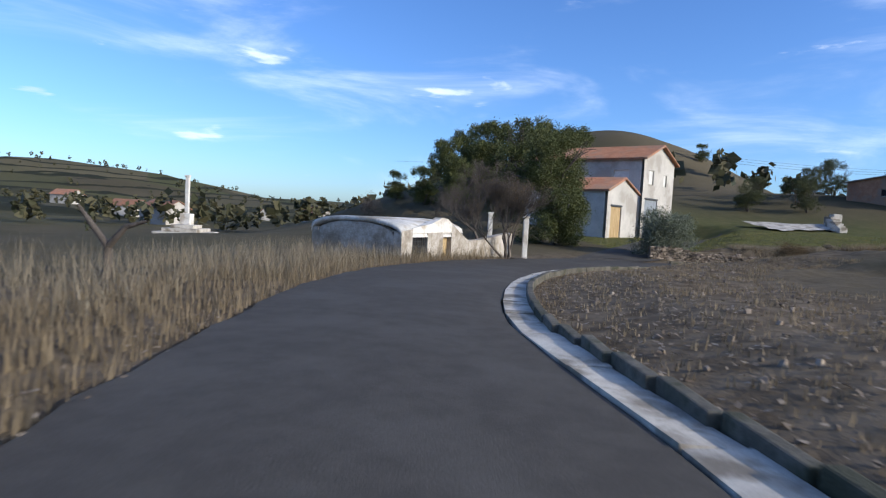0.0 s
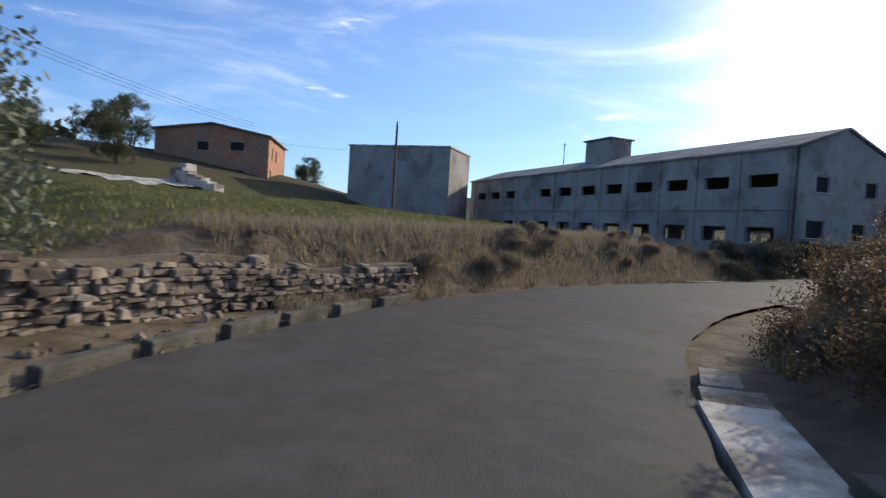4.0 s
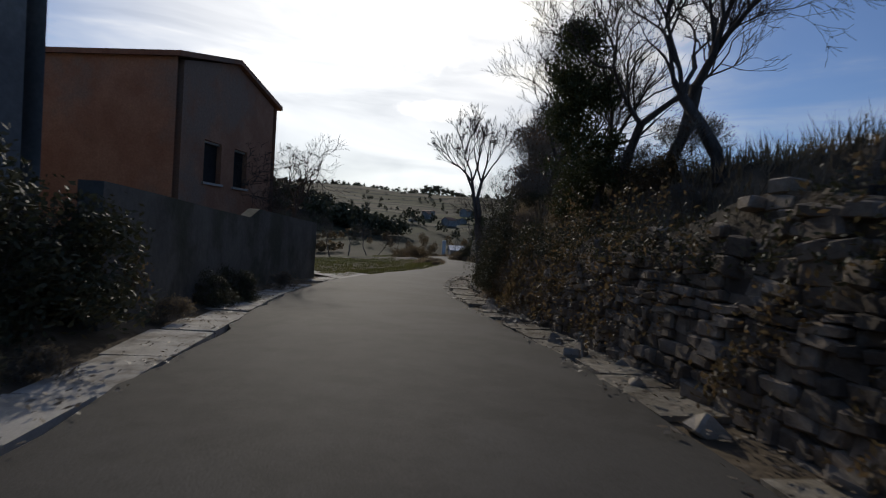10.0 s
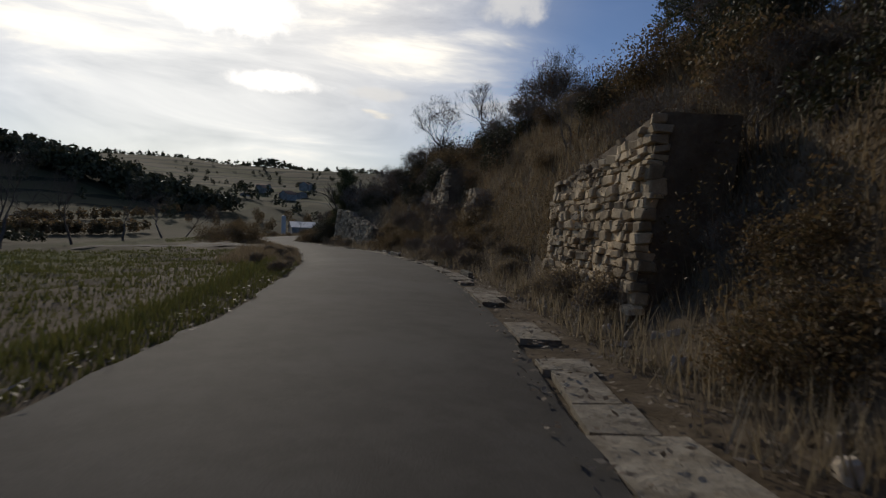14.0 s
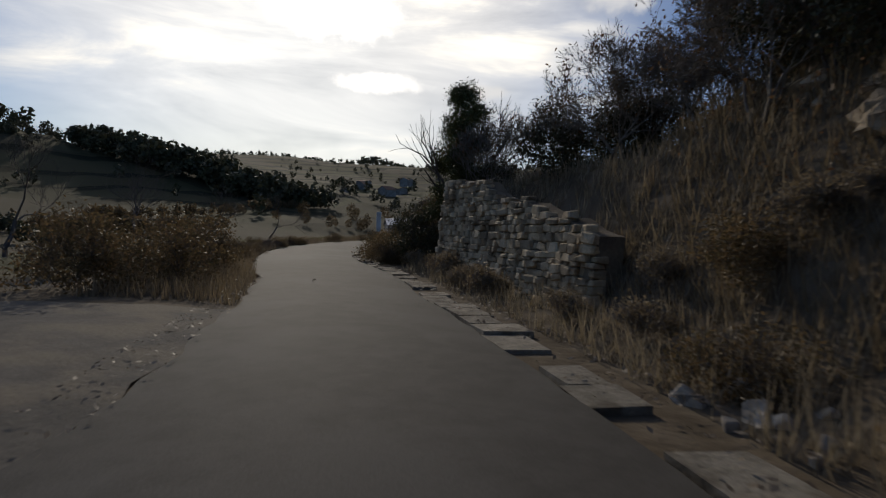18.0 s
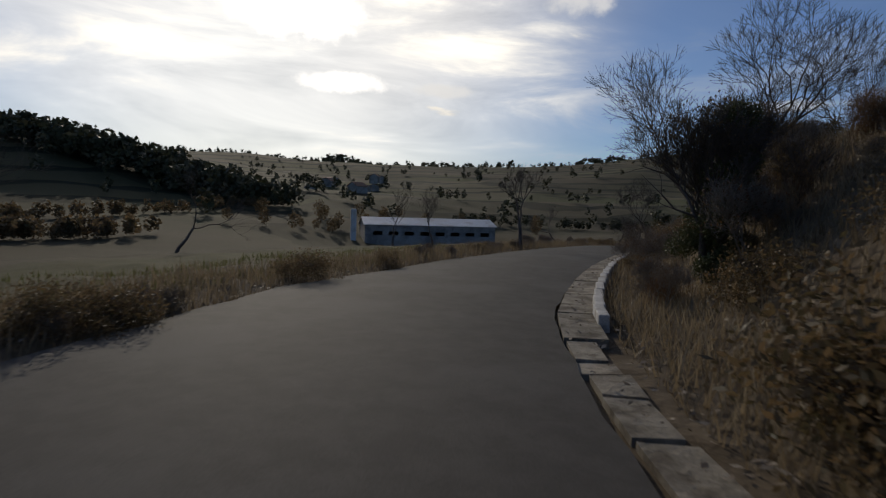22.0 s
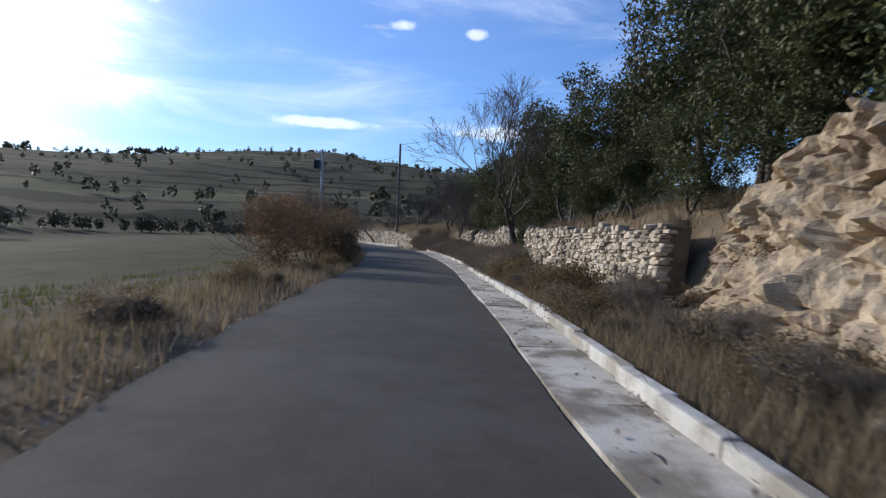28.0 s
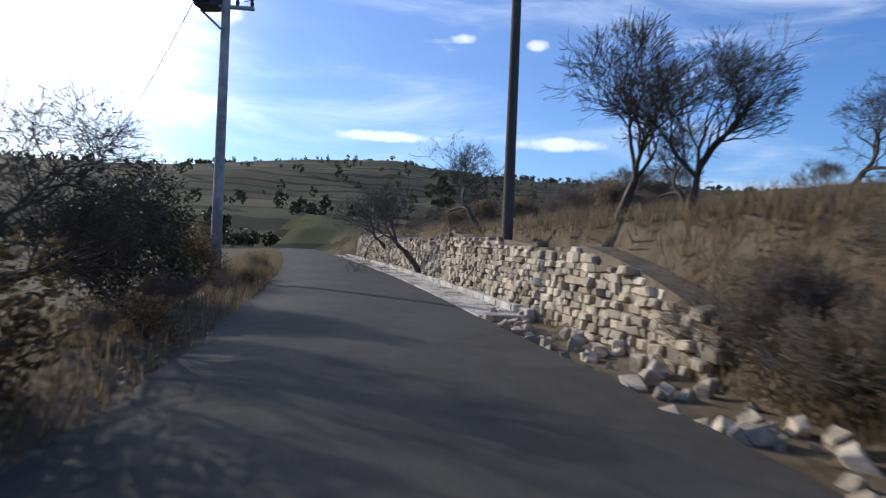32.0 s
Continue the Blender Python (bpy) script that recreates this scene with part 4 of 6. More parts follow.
# pale concrete strip along the yard wall
u = 7.1
while u < 13.0:
    u2 = step_at(u, rg.uniform(0.9, 1.7))
    e0, e1 = EDGE_LEFT(u)[0] - 0.03, EDGE_LEFT(u2)[0] - 0.03
    w0 = 0.32 if u < 9.6 else 0.7
    if rg.random() > 0.08:
        part("slab", slab_mesh(u, u2 - rg.uniform(0.002, 0.008), (e0 - w0 * rg.uniform(0.8, 1.1), e1 - w0 * rg.uniform(0.8, 1.1)), (e0, e1), rg.uniform(-0.02, 0.0), CONCRETE if u > 10 else CRUST), None, pavement)
    u = u2
u = -2.8
while u < 36:
    un = step_at(u, 1.0)
    um = (u + un) / 2
    on = um < 4.5 or 7.0 < um < 11.6 or 12.3 < um < 14.0 or 16.0 < um < 19.2 or (um > 23.0 and not 31.95 < um < 32.85)
    if on and not (7 < um < 20 and rg.random() < (0.3 if um < 15 else 0.75)):
        d = EDGE_RIGHT(um)[0] + GUTTER(um)[0] + 0.1
        x, y = place(um, d)
        t = tangent([um])[0]
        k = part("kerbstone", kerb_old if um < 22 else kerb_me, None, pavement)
        low = -0.07 if 7 < um < 20 else (-0.02 if um < 5 else 0.0)
        k.location = (x, y, spline([um])[0][2] + low + rg.uniform(-0.015, 0.015))
        k.rotation_euler = (rg.uniform(-0.03, 0.03), rg.uniform(-0.01, 0.01), math.atan2(t[1], t[0]) + rg.uniform(-0.02, 0.02))
    u = un
# low kerb below the dry stone wall on the outer side of the bend
u = 4.35
while u < 5.3:
    un = step_at(u, 1.0)
    d = EDGE_LEFT((u + un) / 2)[0] - 0.14
    x, y = place((u + un) / 2, d)
    t = tangent([u])[0]
    k = part("kerbstone", kerb_old, None, pavement)
    k.location, k.rotation_euler = (x, y, spline([u])[0][2] - 0.02), (0.04, 0, math.atan2(t[1], t[0]))
    u = un
GRAVEL = surface("dusty_side_road", (0.075, 0.066, 0.054), (0.115, 0.1, 0.08), 1.6, 0.95, 0.7, 18.0, (0.16, 0.13, 0.09), 0.5)
patch("side_road", ((7.2, 36.0), (16.0, 41.5), (30.0, 63.5), (19.5, 56.0)), 10, 24, 0.05, ASPHALT, "dusty asphalt side road up to the farmhouse", wob=0.3)
patch("forecourt", ((3.2, 31.6), (9.6, 34.6), (16.5, 41.0), (8.0, 37.5)), 12, 10, 0.06, ASPHALT, "worn asphalt apron at the junction", wob=0.3)
patch("concrete_ramp", ((33.0, 58.5), (41.5, 62.5), (44.6, 69.0), (34.5, 69.0)), 14, 14, 0.2, CONCRETE, "cracked concrete yard ramp", rise=0.45)
ramp_wall = tagged(empty("ramp_wall"), "crumbling pale concrete ramp wall with end post", "wall")
for k in range(6):
    f = k / 5
    x, y = 42.0 + 2.6 * f, 62.4 + 5.6 * f
    part("wall_block", box_bm(x - 0.7, y - 0.6, gz(x, y) - 0.3, x + 0.15, y + 0.62, gz(x, y) + 0.6 + 0.95 * f, 0.06), CONCRETE, ramp_wall)
part("post", box_bm(44.3, 67.5, gz(44.8, 67.9) - 0.3, 45.3, 68.4, gz(44.8, 67.9) + 1.9, 0.08), CONCRETE, ramp_wall)
p0, p1, p2, p3 = place(13.05, -2.5), place(13.75, -2.65), place(13.7, -8.5), place(12.9, -8.0)
patch("yard_slab", (p0, p1, p2, p3), 5, 6, 0.075, CONCRETE, "pale concrete crossing into the field")
p0, p1, p2, p3 = place(18.1, -1.7), place(19.3, -1.8), place(19.1, -13.0), place(18.1, -12.0)
patch("field_track", (p0, p1, p2, p3), 8, 20, 0.035, GRAVEL, "stony field track beside the lane")

# ---- stone pieces ----
STONES = []
for k in range(9):
    r = random.Random(40 + k)
    bm = bmesh.new()
    bmesh.ops.create_cube(bm, size=1.0)
    for v in bm.verts:
        v.co += Vector((r.uniform(-0.2, 0.13), r.uniform(-0.14, 0.14), r.uniform(-0.22, 0.2)))
    bmesh.ops.bevel(bm, geom=bm.edges[:], offset=0.11, segments=1, affect="EDGES")
    me = bpy.data.meshes.new("stone")
    bm.to_mesh(me)
    bm.free()
    me.materials.append(STONE)
    STONES.append(me)
STONE_SETS = {"pale": STONES}
for tone_, mat_ in (("brown", STONE_BROWN), ("ochre", STONE_OCHRE)):
    STONE_SETS[tone_] = [me.copy() for me in STONES]
    for me in STONE_SETS[tone_]:
        me.materials[0] = mat_


def stone_wall(name, label, line, height, seed=1, lean=0.08, rows=(0.08, 0.19), widths=(0.13, 0.45), thick=0.5, ragged=0.25, most=300, base_lift=-0.25, level=False, tone="pale"):
    """A dry stone wall along the points line (x, y), its face to the right of the way along it; height(f) over f 0..1."""
    r = random.Random(seed)
    L = [Vector((*p, 0)) for p in line]
    seg = [(L[i + 1] - L[i]).length for i in range(len(L) - 1)]
    total = sum(seg)

    def at(s):
        i = 0
        while i < len(seg) - 1 and s > seg[i]:
            s -= seg[i]
            i += 1
        w = (L[i + 1] - L[i]).normalized()
        return L[i] + w * s, w
    n = max(2, int(total / 0.6))
    S = [total * i / n for i in range(n + 1)]
    G = ground([at(s)[0].x + at(s)[1].y * 0.5 for s in S], [at(s)[0].y - at(s)[1].x * 0.5 for s in S]) + base_lift
    if level:
        G = to_road([at(s)[0].x for s in S], [at(s)[0].y for s in S])[2] - 0.1
    top = empty(name)
    tagged(top, label, "wall")
    v, f = [], []
    for i, s in enumerate(S):
        p, w = at(s)
        nrm = Vector((w.y, -w.x, 0))
        h = height(s / total) - 0.08
        for q, hh in ((-0.02, 0.0), (-0.02 - lean * h, h), (-thick - lean * h, h), (-thick, 0.0)):
            c = p + nrm * q
            v.append((c.x, c.y, G[i] + hh))
    for i in range(n):
        for k in range(4):
            f.append((i * 4 + k, i * 4 + (k + 1) % 4, (i + 1) * 4 + (k + 1) % 4, (i + 1) * 4 + k))
    f += [(0, 1, 2, 3), (n * 4 + 3, n * 4 + 2, n * 4 + 1, n * 4)]
    part("core", mesh_from("core", v, f, EARTH), None, top, "dark earth and rubble core")
    cells = []
    z = 0.0
    hmax = max(height(k / 40) for k in range(41))
    while z < hmax:
        rh = r.uniform(*rows)
        s = -r.uniform(0, 0.3)
        while s < total:
            w_ = r.uniform(*widths)
            m = min(max(s + w_ / 2, 0), total)
            hh = height(m / total) - r.uniform(0, ragged)
            if z + rh * 0.6 < hh:
                cells.append((m, z, min(w_, total - s + 0.1), rh))
            s += w_
        z += rh
    r2 = random.Random(seed + 9)
    keep = set(range(len(cells)))
    if len(cells) > most:
        order = sorted(range(len(cells)), key=lambda k: abs(cells[k][1] - 1.2))
        keep = set(order[:most])
    jv, jf = [], []
    for k, (s, z, w_, rh) in enumerate(cells):
        p, w = at(s)
        nrm = Vector((w.y, -w.x, 0))
        gi = float(np.interp(s, S, G))
        c = p + nrm * (-lean * (z + rh / 2) - 0.06 + r2.uniform(-0.06, 0.055))
        m = Matrix.LocRotScale((c.x, c.y, gi + z + rh / 2), Euler((r2.uniform(-0.1, 0.1), r2.uniform(-0.12, 0.12), math.atan2(w.y, w.x) + r2.uniform(-0.16, 0.16))),
                               (max(w_ - 0.005, 0.06), r2.uniform(0.2, 0.28), rh * r2.uniform(0.9, 1.12)))
        me = STONE_SETS[tone][r2.randrange(len(STONES))]
        if k in keep:
            o = part("stone", me, None, top)
            o.matrix_local = m
        else:
            b = len(jv)
            jv += [tuple(m @ q.co) for q in me.vertices]
            jf += [tuple(b + q for q in pl.vertices) for pl in me.polygons]
    if jv:
        tagged(part("stones", mesh_from("stones", jv, jf, {"pale": STONE_HEAP, "brown": STONE_BROWN_HEAP, "ochre": STONE_OCHRE_HEAP}[tone]), None, top), kind="stuff")
    return top


def along(u0, u1, d0, d1=None, step=0.15):
    d1 = d0 if d1 is None else d1
    n = max(1, int(abs(u1 - u0) / step))
    return [place(u0 + (u1 - u0) * i / n, d0 + (d1 - d0) * i / n) for i in range(n + 1)]


def bumpy(h, k, a=0.2):
    return lambda f: h + a * math.sin(f * 17 + k) + 0.6 * a * math.sin(f * 41 + 2 * k)


# a wall's face is on its right: along the lane backwards faces the lane from its right bank
stone_wall("dry_stone_wall", "tall weathered ochre dry stone retaining wall beside the lane", along(14.08, 13.55, 3.05), lambda f: 2.85 + 0.2 * math.sin(f * 9), 3, level=True, rows=(0.07, 0.17), widths=(0.12, 0.38), most=340, tone="ochre")
# darker brown stone here puts the wall's shade into its colour
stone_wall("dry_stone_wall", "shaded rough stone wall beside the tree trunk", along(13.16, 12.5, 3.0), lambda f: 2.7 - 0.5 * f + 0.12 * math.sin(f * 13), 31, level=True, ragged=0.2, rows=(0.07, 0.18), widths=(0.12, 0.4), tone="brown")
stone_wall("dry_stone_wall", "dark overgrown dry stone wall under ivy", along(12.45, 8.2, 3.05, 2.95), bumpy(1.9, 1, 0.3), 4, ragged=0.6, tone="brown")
stone_wall("stone_pillar", "ruined stretch of pale stone terrace wall", along(15.7, 15.05, 3.75, 3.25), lambda f: 2.5 + 0.7 * f, 5, thick=1.2, ragged=0.4, level=True, tone="ochre")
stone_wall("stone_pillar", "ruined end of a tall stone terrace wall", along(18.0, 17.52, 4.9, 4.5), lambda f: 3.6 + 0.7 * f, 6, thick=1.4, ragged=0.4, level=True, tone="ochre")
stone_wall("stone_pillar", "broken stub of the ruined terrace wall", along(17.14, 16.86, 4.75, 4.45), lambda f: 3.25 - 0.9 * abs(f - 0.5), 16, thick=1.0, ragged=0.4, level=True, tone="ochre")
stone_wall("dry_stone_wall", "neat pale dry stone retaining wall with straw at its foot", along(20.3, 19.1, 3.35, 3.7),
           lambda f: float(np.interp(f, [0, 0.35, 0.42, 0.5, 0.62, 0.75, 1], [3.0, 2.75, 2.5, 2.15, 2.2, 1.95, 1.5])) + 0.06 * math.sin(f * 60), 7,
           rows=(0.08, 0.19), widths=(0.14, 0.44), ragged=0.1, most=340, level=True, tone="ochre")
stone_wall("dry_stone_wall", "sunlit pale dry stone wall above the verge", along(29.92, 28.95, 4.5, 4.5), lambda f: 2.02 - 0.25 * f + 0.06 * math.sin(f * 20), 8, level=True, rows=(0.06, 0.13), widths=(0.1, 0.3), most=340, ragged=0.12)
stone_wall("dry_stone_wall", "broken pale stone wall under holm oaks", along(31.02, 30.1, 4.7, 4.6), lambda f: 1.85 + 0.4 * f + 0.12 * math.sin(f * 12), 9, ragged=0.4, level=True, rows=(0.06, 0.13), widths=(0.1, 0.3))
stone_wall("dry_stone_wall", "short broken pale wall among the bushes", along(31.52, 31.2, 5.0, 4.9), lambda f: 1.8 + 0.3 * f, 19, ragged=0.5, level=True, rows=(0.06, 0.13), widths=(0.1, 0.3))
stone_wall("dry_stone_wall", "low rough dry stone wall in full sun", along(35.6, 32.45, 3.5, 3.75), lambda f: (1.95 - 0.35 * f + 0.1 * math.sin(f * 17 + 3) + 0.07 * math.sin(f * 41)) * min(1.0, (1 - f) * 6 + 0.45), 11, ragged=0.3, level=True, most=340, rows=(0.07, 0.17), widths=(0.12, 0.38))
stone_wall("dry_stone_wall", "low collapsed brown dry stone wall with loose blocks", along(4.35, 5.4, -5.25, -3.45, 0.1), lambda f: 1.15 - 0.25 * f + 0.08 * math.sin(f * 14), 12, ragged=0.18, rows=(0.05, 0.12), widths=(0.09, 0.3), base_lift=-0.2, most=340, tone="brown")
# loose rubble under the walls
for nm, us, ds, cnt in (("rubble", (4.4, 5.3), (-4.3, -3.45), 60), ("rubble", (14.2, 15.4), (2.6, 4.0), 40), ("rubble", (17.6, 18.6), (2.6, 3.6), 40), ("rubble", (26.5, 28.6), (3.4, 6.2), 110), ("rubble", (31.95, 32.9), (2.6, 3.7), 90), ("rubble", (23.6, 26.4), (3.8, 7.5), 138), ("rubble", (7, 12.5), (2.4, 3.2), 110), ("rubble", (0.2, 3.6), (2.2, 7.5), 420)):
    r = random.Random(cnt)
    jv, jf = [], []
    xs = [place(r.uniform(*us), r.uniform(*ds)) for _ in range(cnt)]
    zs = ground([p[0] for p in xs], [p[1] for p in xs])
    for (x, y), z in zip(xs, zs):
        s = r.uniform(0.06, 0.2) * (0.45 if cnt == 60 else 1.0 if cnt < 140 else 0.36)
        m = Matrix.LocRotScale((x, y, z + s * 0.15), Euler([r.uniform(0, 6) for _ in range(3)]), (s * 1.6, s * 1.1, s * 0.8))
        me = STONES[r.randrange(9)]
        b = len(jv)
        jv += [tuple(m @ q.co) for q in me.vertices]
        jf += [tuple(b + q for q in pl.vertices) for pl in me.polygons]
    tagged(new(nm, mesh_from(nm, jv, jf, STONE_BROWN_HEAP if cnt > 400 or cnt == 60 else STONE_HEAP)), "loose stones fallen on the verge", "rubble", kind="stuff")


def cliff(name, label, u0, u1, d0, d1, h, seed, mat=None):
    """A weathered rock and earth face: a deeply noisy sheet from the foot to the top."""
    nu, nv = 72, 40
    v = []
    for i in range(nu + 1):
        uu = u0 + (u1 - u0) * i / nu
        fade = math.sin(math.pi * min(1, max(0, i / nu)) * 0.92 + 0.12)
        for j in range(nv + 1):
            g = j / nv
            x, y = place(uu, d0 + (d1 - d0) * g)
            z = spline([uu])[0][2] + 0.15 + h * fade * g
            q = Vector((x, y, z * 1.6))
            k = noise.noise(q * 0.8) * 0.45 + abs(noise.noise(q * 1.9)) * 0.42 + noise.noise(q * 4.3) * 0.17 + noise.noise(q * 9.0) * 0.08
            t = tangent([uu])[0]
            v.append((x - t[1] * k, y + t[0] * k, z + 0.1 * noise.noise(q * 3.1)))
    f = [(i * (nv + 1) + j, (i + 1) * (nv + 1) + j, (i + 1) * (nv + 1) + j + 1, i * (nv + 1) + j + 1) for i in range(nu) for j in range(nv)]
    return tagged(new(name, mesh_from(name, v, f, mat or ROCK)), label, "rock")


cliff("rock_face", "brown overhanging earth and rock face", 17.6, 19.3, 5.0, 6.4, 5.4, 1)
cliff("rock_face", "rough red-brown rock bank beside ruined walls", 15.0, 17.5, 4.4, 6.8, 4.6, 2)
cliff("rock_face", "sunlit ochre rock outcrop", 28.3, 28.95, 4.4, 5.4, 2.9, 3)
cliff("rock_face", "pale crumbling rock face above the kerb", 27.2, 28.4, 4.4, 6.2, 2.9, 4)

# ---- stone hut with vaulted lime roof ----
hut = empty("stone_hut", -0.4, 27.05, -0.9, 58)
tagged(hut, "low stone hut with pale vaulted roof and barred window", "hut")
hv, hf = [], []
nseg = 14
for i in range(nseg + 1):
    an = math.pi * i / nseg
    y, z = 2.6 - 2.6 * math.cos(an), 1.3 + 0.6 * math.sin(an) ** 0.8
    for x in (-2.6, 2.55):
        hv.append((x, y, z))
        hv.append((x, y, z - 0.2))
for i in range(nseg):
    a = i * 4
    hf += [(a, a + 2, a + 6, a + 4), (a + 1, a + 5, a + 7, a + 3), (a, a + 4, a + 5, a + 1), (a + 2, a + 3, a + 7, a + 6)]
LIME = surface("lime_render", (0.6, 0.57, 0.52), (0.72, 0.69, 0.63), 1.1, 0.9, 0.4, 18.0, (0.42, 0.36, 0.28), 0.7, far=0.02)
part("roof", mesh_from("roof", hv, hf, LIME, True), None, hut, "pale lime-washed vault")


def flat_wall(pts, y0, y1, mat, nm, lab=""):
    v = [(x, y0, z) for x, z in pts] + [(x, y1, z) for x, z in pts]
    n = len(pts)
    f = [tuple(range(n)), tuple(range(2 * n - 1, n - 1, -1))] + [(i, i + n, (i + 1) % n + n, (i + 1) % n) for i in range(n)]
    return part(nm, mesh_from(nm, v, f, mat), None, hut, lab)


RUBBLE_W = surface("lime_pointed_rubble", (0.34, 0.3, 0.245), (0.47, 0.425, 0.37), 2.6, 0.95, 0.8, 9.0, (0.25, 0.21, 0.16), 0.9, far=0.04)
flat_wall([(-2.55, -0.6), (-1.75, -0.6), (-1.75, 1.45), (-2.55, 1.35)], 0.0, 0.4, RUBBLE_W, "wall")
flat_wall([(-0.55, -0.6), (0.75, -0.6), (0.75, 1.5), (-0.55, 1.5)], 0.0, 0.4, RUBBLE_W, "wall")
flat_wall([(-1.75, -0.6), (-0.55, -0.6), (-0.55, 0.2), (-1.75, 0.2)], 0.0, 0.4, RUBBLE_W, "wall")
flat_wall([(1.5, -0.6), (8.2, -0.6), (8.2, 1.3), (6.4, 1.15), (4.6, 0.95), (3.2, 0.9), (2.3, 1.3), (1.5, 1.75)], 0.0, 0.4, RUBBLE_W, "wall")
flat_wall([(-1.75, 1.25), (1.5, 1.35), (1.5, 1.75), (1.1, 1.95), (0.6, 2.0), (-0.3, 1.7), (-1.75, 1.5)], -0.003, 0.4, LIME, "gable", "pale lime rendered gable")
flat_wall([(-2.55, -0.6), (2.5, -0.6), (2.5, 1.28), (-2.55, 1.28)], 4.8, 5.18, RUBBLE_W, "wall")
for x0, x1 in ((-2.56, -2.2), (2.1, 2.5)):
    ring = [(0.41, -0.6), (4.79, -0.6)] + [(2.6 + 2.19 * math.cos(math.pi * k / 8), 1.1 + 0.58 * math.sin(math.pi * k / 8)) for k in range(9)]
    n_ = len(ring)
    part("wall", mesh_from("wall", [(x0, a, b) for a, b in ring] + [(x1, a, b) for a, b in ring],
                           [tuple(range(n_))[::-1], tuple(range(n_, 2 * n_))] + [(i, (i + 1) % n_, (i + 1) % n_ + n_, i + n_) for i in range(n_)], RUBBLE_W), None, hut)
part("doorway", box_bm(0.76, 0.25, -0.6, 1.49, 0.3, 1.34), DOOR_WOOD, hut, "weathered plank door")
part("opening", box_bm(-1.74, 0.3, 0.2, -0.56, 0.34, 1.24), VOID, hut, "dark window opening")
grille = part("grille", box_bm(-1.74, 0.1, 0.68, -0.56, 0.12, 0.7), DARK_METAL, hut, "rusty iron window bars")
for k in range(9):
    x = -1.68 + k * 0.135
    part("bar", box_bm(x, 0.1, 0.2, x + 0.018, 0.118, 1.24), DARK_METAL, grille)
for k in range(2):
    part("bar", box_bm(-1.74, 0.098, 0.45 + k * 0.45, -0.56, 0.12, 0.465 + k * 0.45), DARK_METAL, grille)
for x, y, h in ((4.6, 33.2, 2.3), (2.8, 35.9, 2.5)):
    st = empty("stone_post", x, y, gz(x, y))
    tagged(st, "slim weathered stone gate post", "post")
    part("shaft", box_bm(-0.14, -0.14, -0.3, 0.14, 0.14, h, 0.04), LIME, st)
    part("cap", box_bm(-0.17, -0.17, h + 0.002, 0.17, 0.17, h + 0.12, 0.04), LIME, st)

# ---- wayside cross on steps ----
cx0, cy0 = -20.9, 48.0
cross = empty("wayside_cross", cx0, cy0, gz(cx0, cy0) - 0.1)
tagged(cross, "tall pale stone wayside cross on stepped base", "cross")
for k in range(3):
    a = 1.9 - 0.5 * k
    part("step", box_bm(-a, -a, 0.28 * k + 0.002 * k, a, a, 0.28 * (k + 1), 0.03), CONCRETE, cross)
part("pedestal", box_bm(-0.42, -0.42, 0.845, 0.42, 0.42, 1.75, 0.05), LIME, cross)
part("shaft", box_bm(-0.15, -0.15, 1.752, 0.15, 0.15, 4.7, 0.05), LIME, cross)
part("capital", box_bm(-0.2, -0.2, 4.702, 0.2, 0.2, 4.85, 0.04), LIME, cross)

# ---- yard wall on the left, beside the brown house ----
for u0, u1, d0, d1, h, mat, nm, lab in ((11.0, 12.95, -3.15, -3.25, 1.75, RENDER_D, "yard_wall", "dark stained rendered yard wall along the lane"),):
    v, f = [], []
    us = np.arange(u0, u1 + 0.01, 0.1)
    for i, uu in enumerate(us):
        d = d0 + (d1 - d0) * i / (len(us) - 1)
        z = spline([uu])[0][2]
        hh = h + (0.25 if uu > 12.0 else 0.0)
        for dd, zz in ((d, -0.3), (d, hh), (d - 0.28, hh), (d - 0.28, -0.3)):
            x, y = place(uu, dd)
            v.append((x, y, z + zz))
    n = len(us)
    f = [(i * 4 + k, (i + 1) * 4 + k, (i + 1) * 4 + (k + 1) % 4, i * 4 + (k + 1) % 4) for i in range(n - 1) for k in range(4)] + [(3, 2, 1, 0), (n * 4 - 4, n * 4 - 3, n * 4 - 2, n * 4 - 1)]
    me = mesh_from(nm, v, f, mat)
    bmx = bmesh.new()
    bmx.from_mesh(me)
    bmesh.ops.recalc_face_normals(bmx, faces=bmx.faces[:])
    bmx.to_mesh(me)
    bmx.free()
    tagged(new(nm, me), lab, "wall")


# ---- poles, transformer and wires ----
def tube_part(name, segs, sides, mat, parent, label=""):
    v, f = tubes(segs, sides)
    return part(name, raw_mesh(name, v, f, mat, 4, True), None, parent, label)


def utility_pole(label, x, y, h, r, mat, lean=(0, 0)):
    p = empty("utility_pole", x, y, gz(x, y))
    tagged(p, label, "pole")
    tube_part("shaft", [((0, 0, -0.5), (lean[0] / 2, lean[1] / 2, h / 2), r, r * 0.85), ((lean[0] / 2, lean[1] / 2, h / 2), (lean[0], lean[1], h), r * 0.85, r * 0.7)], 10, mat, p)
    return p


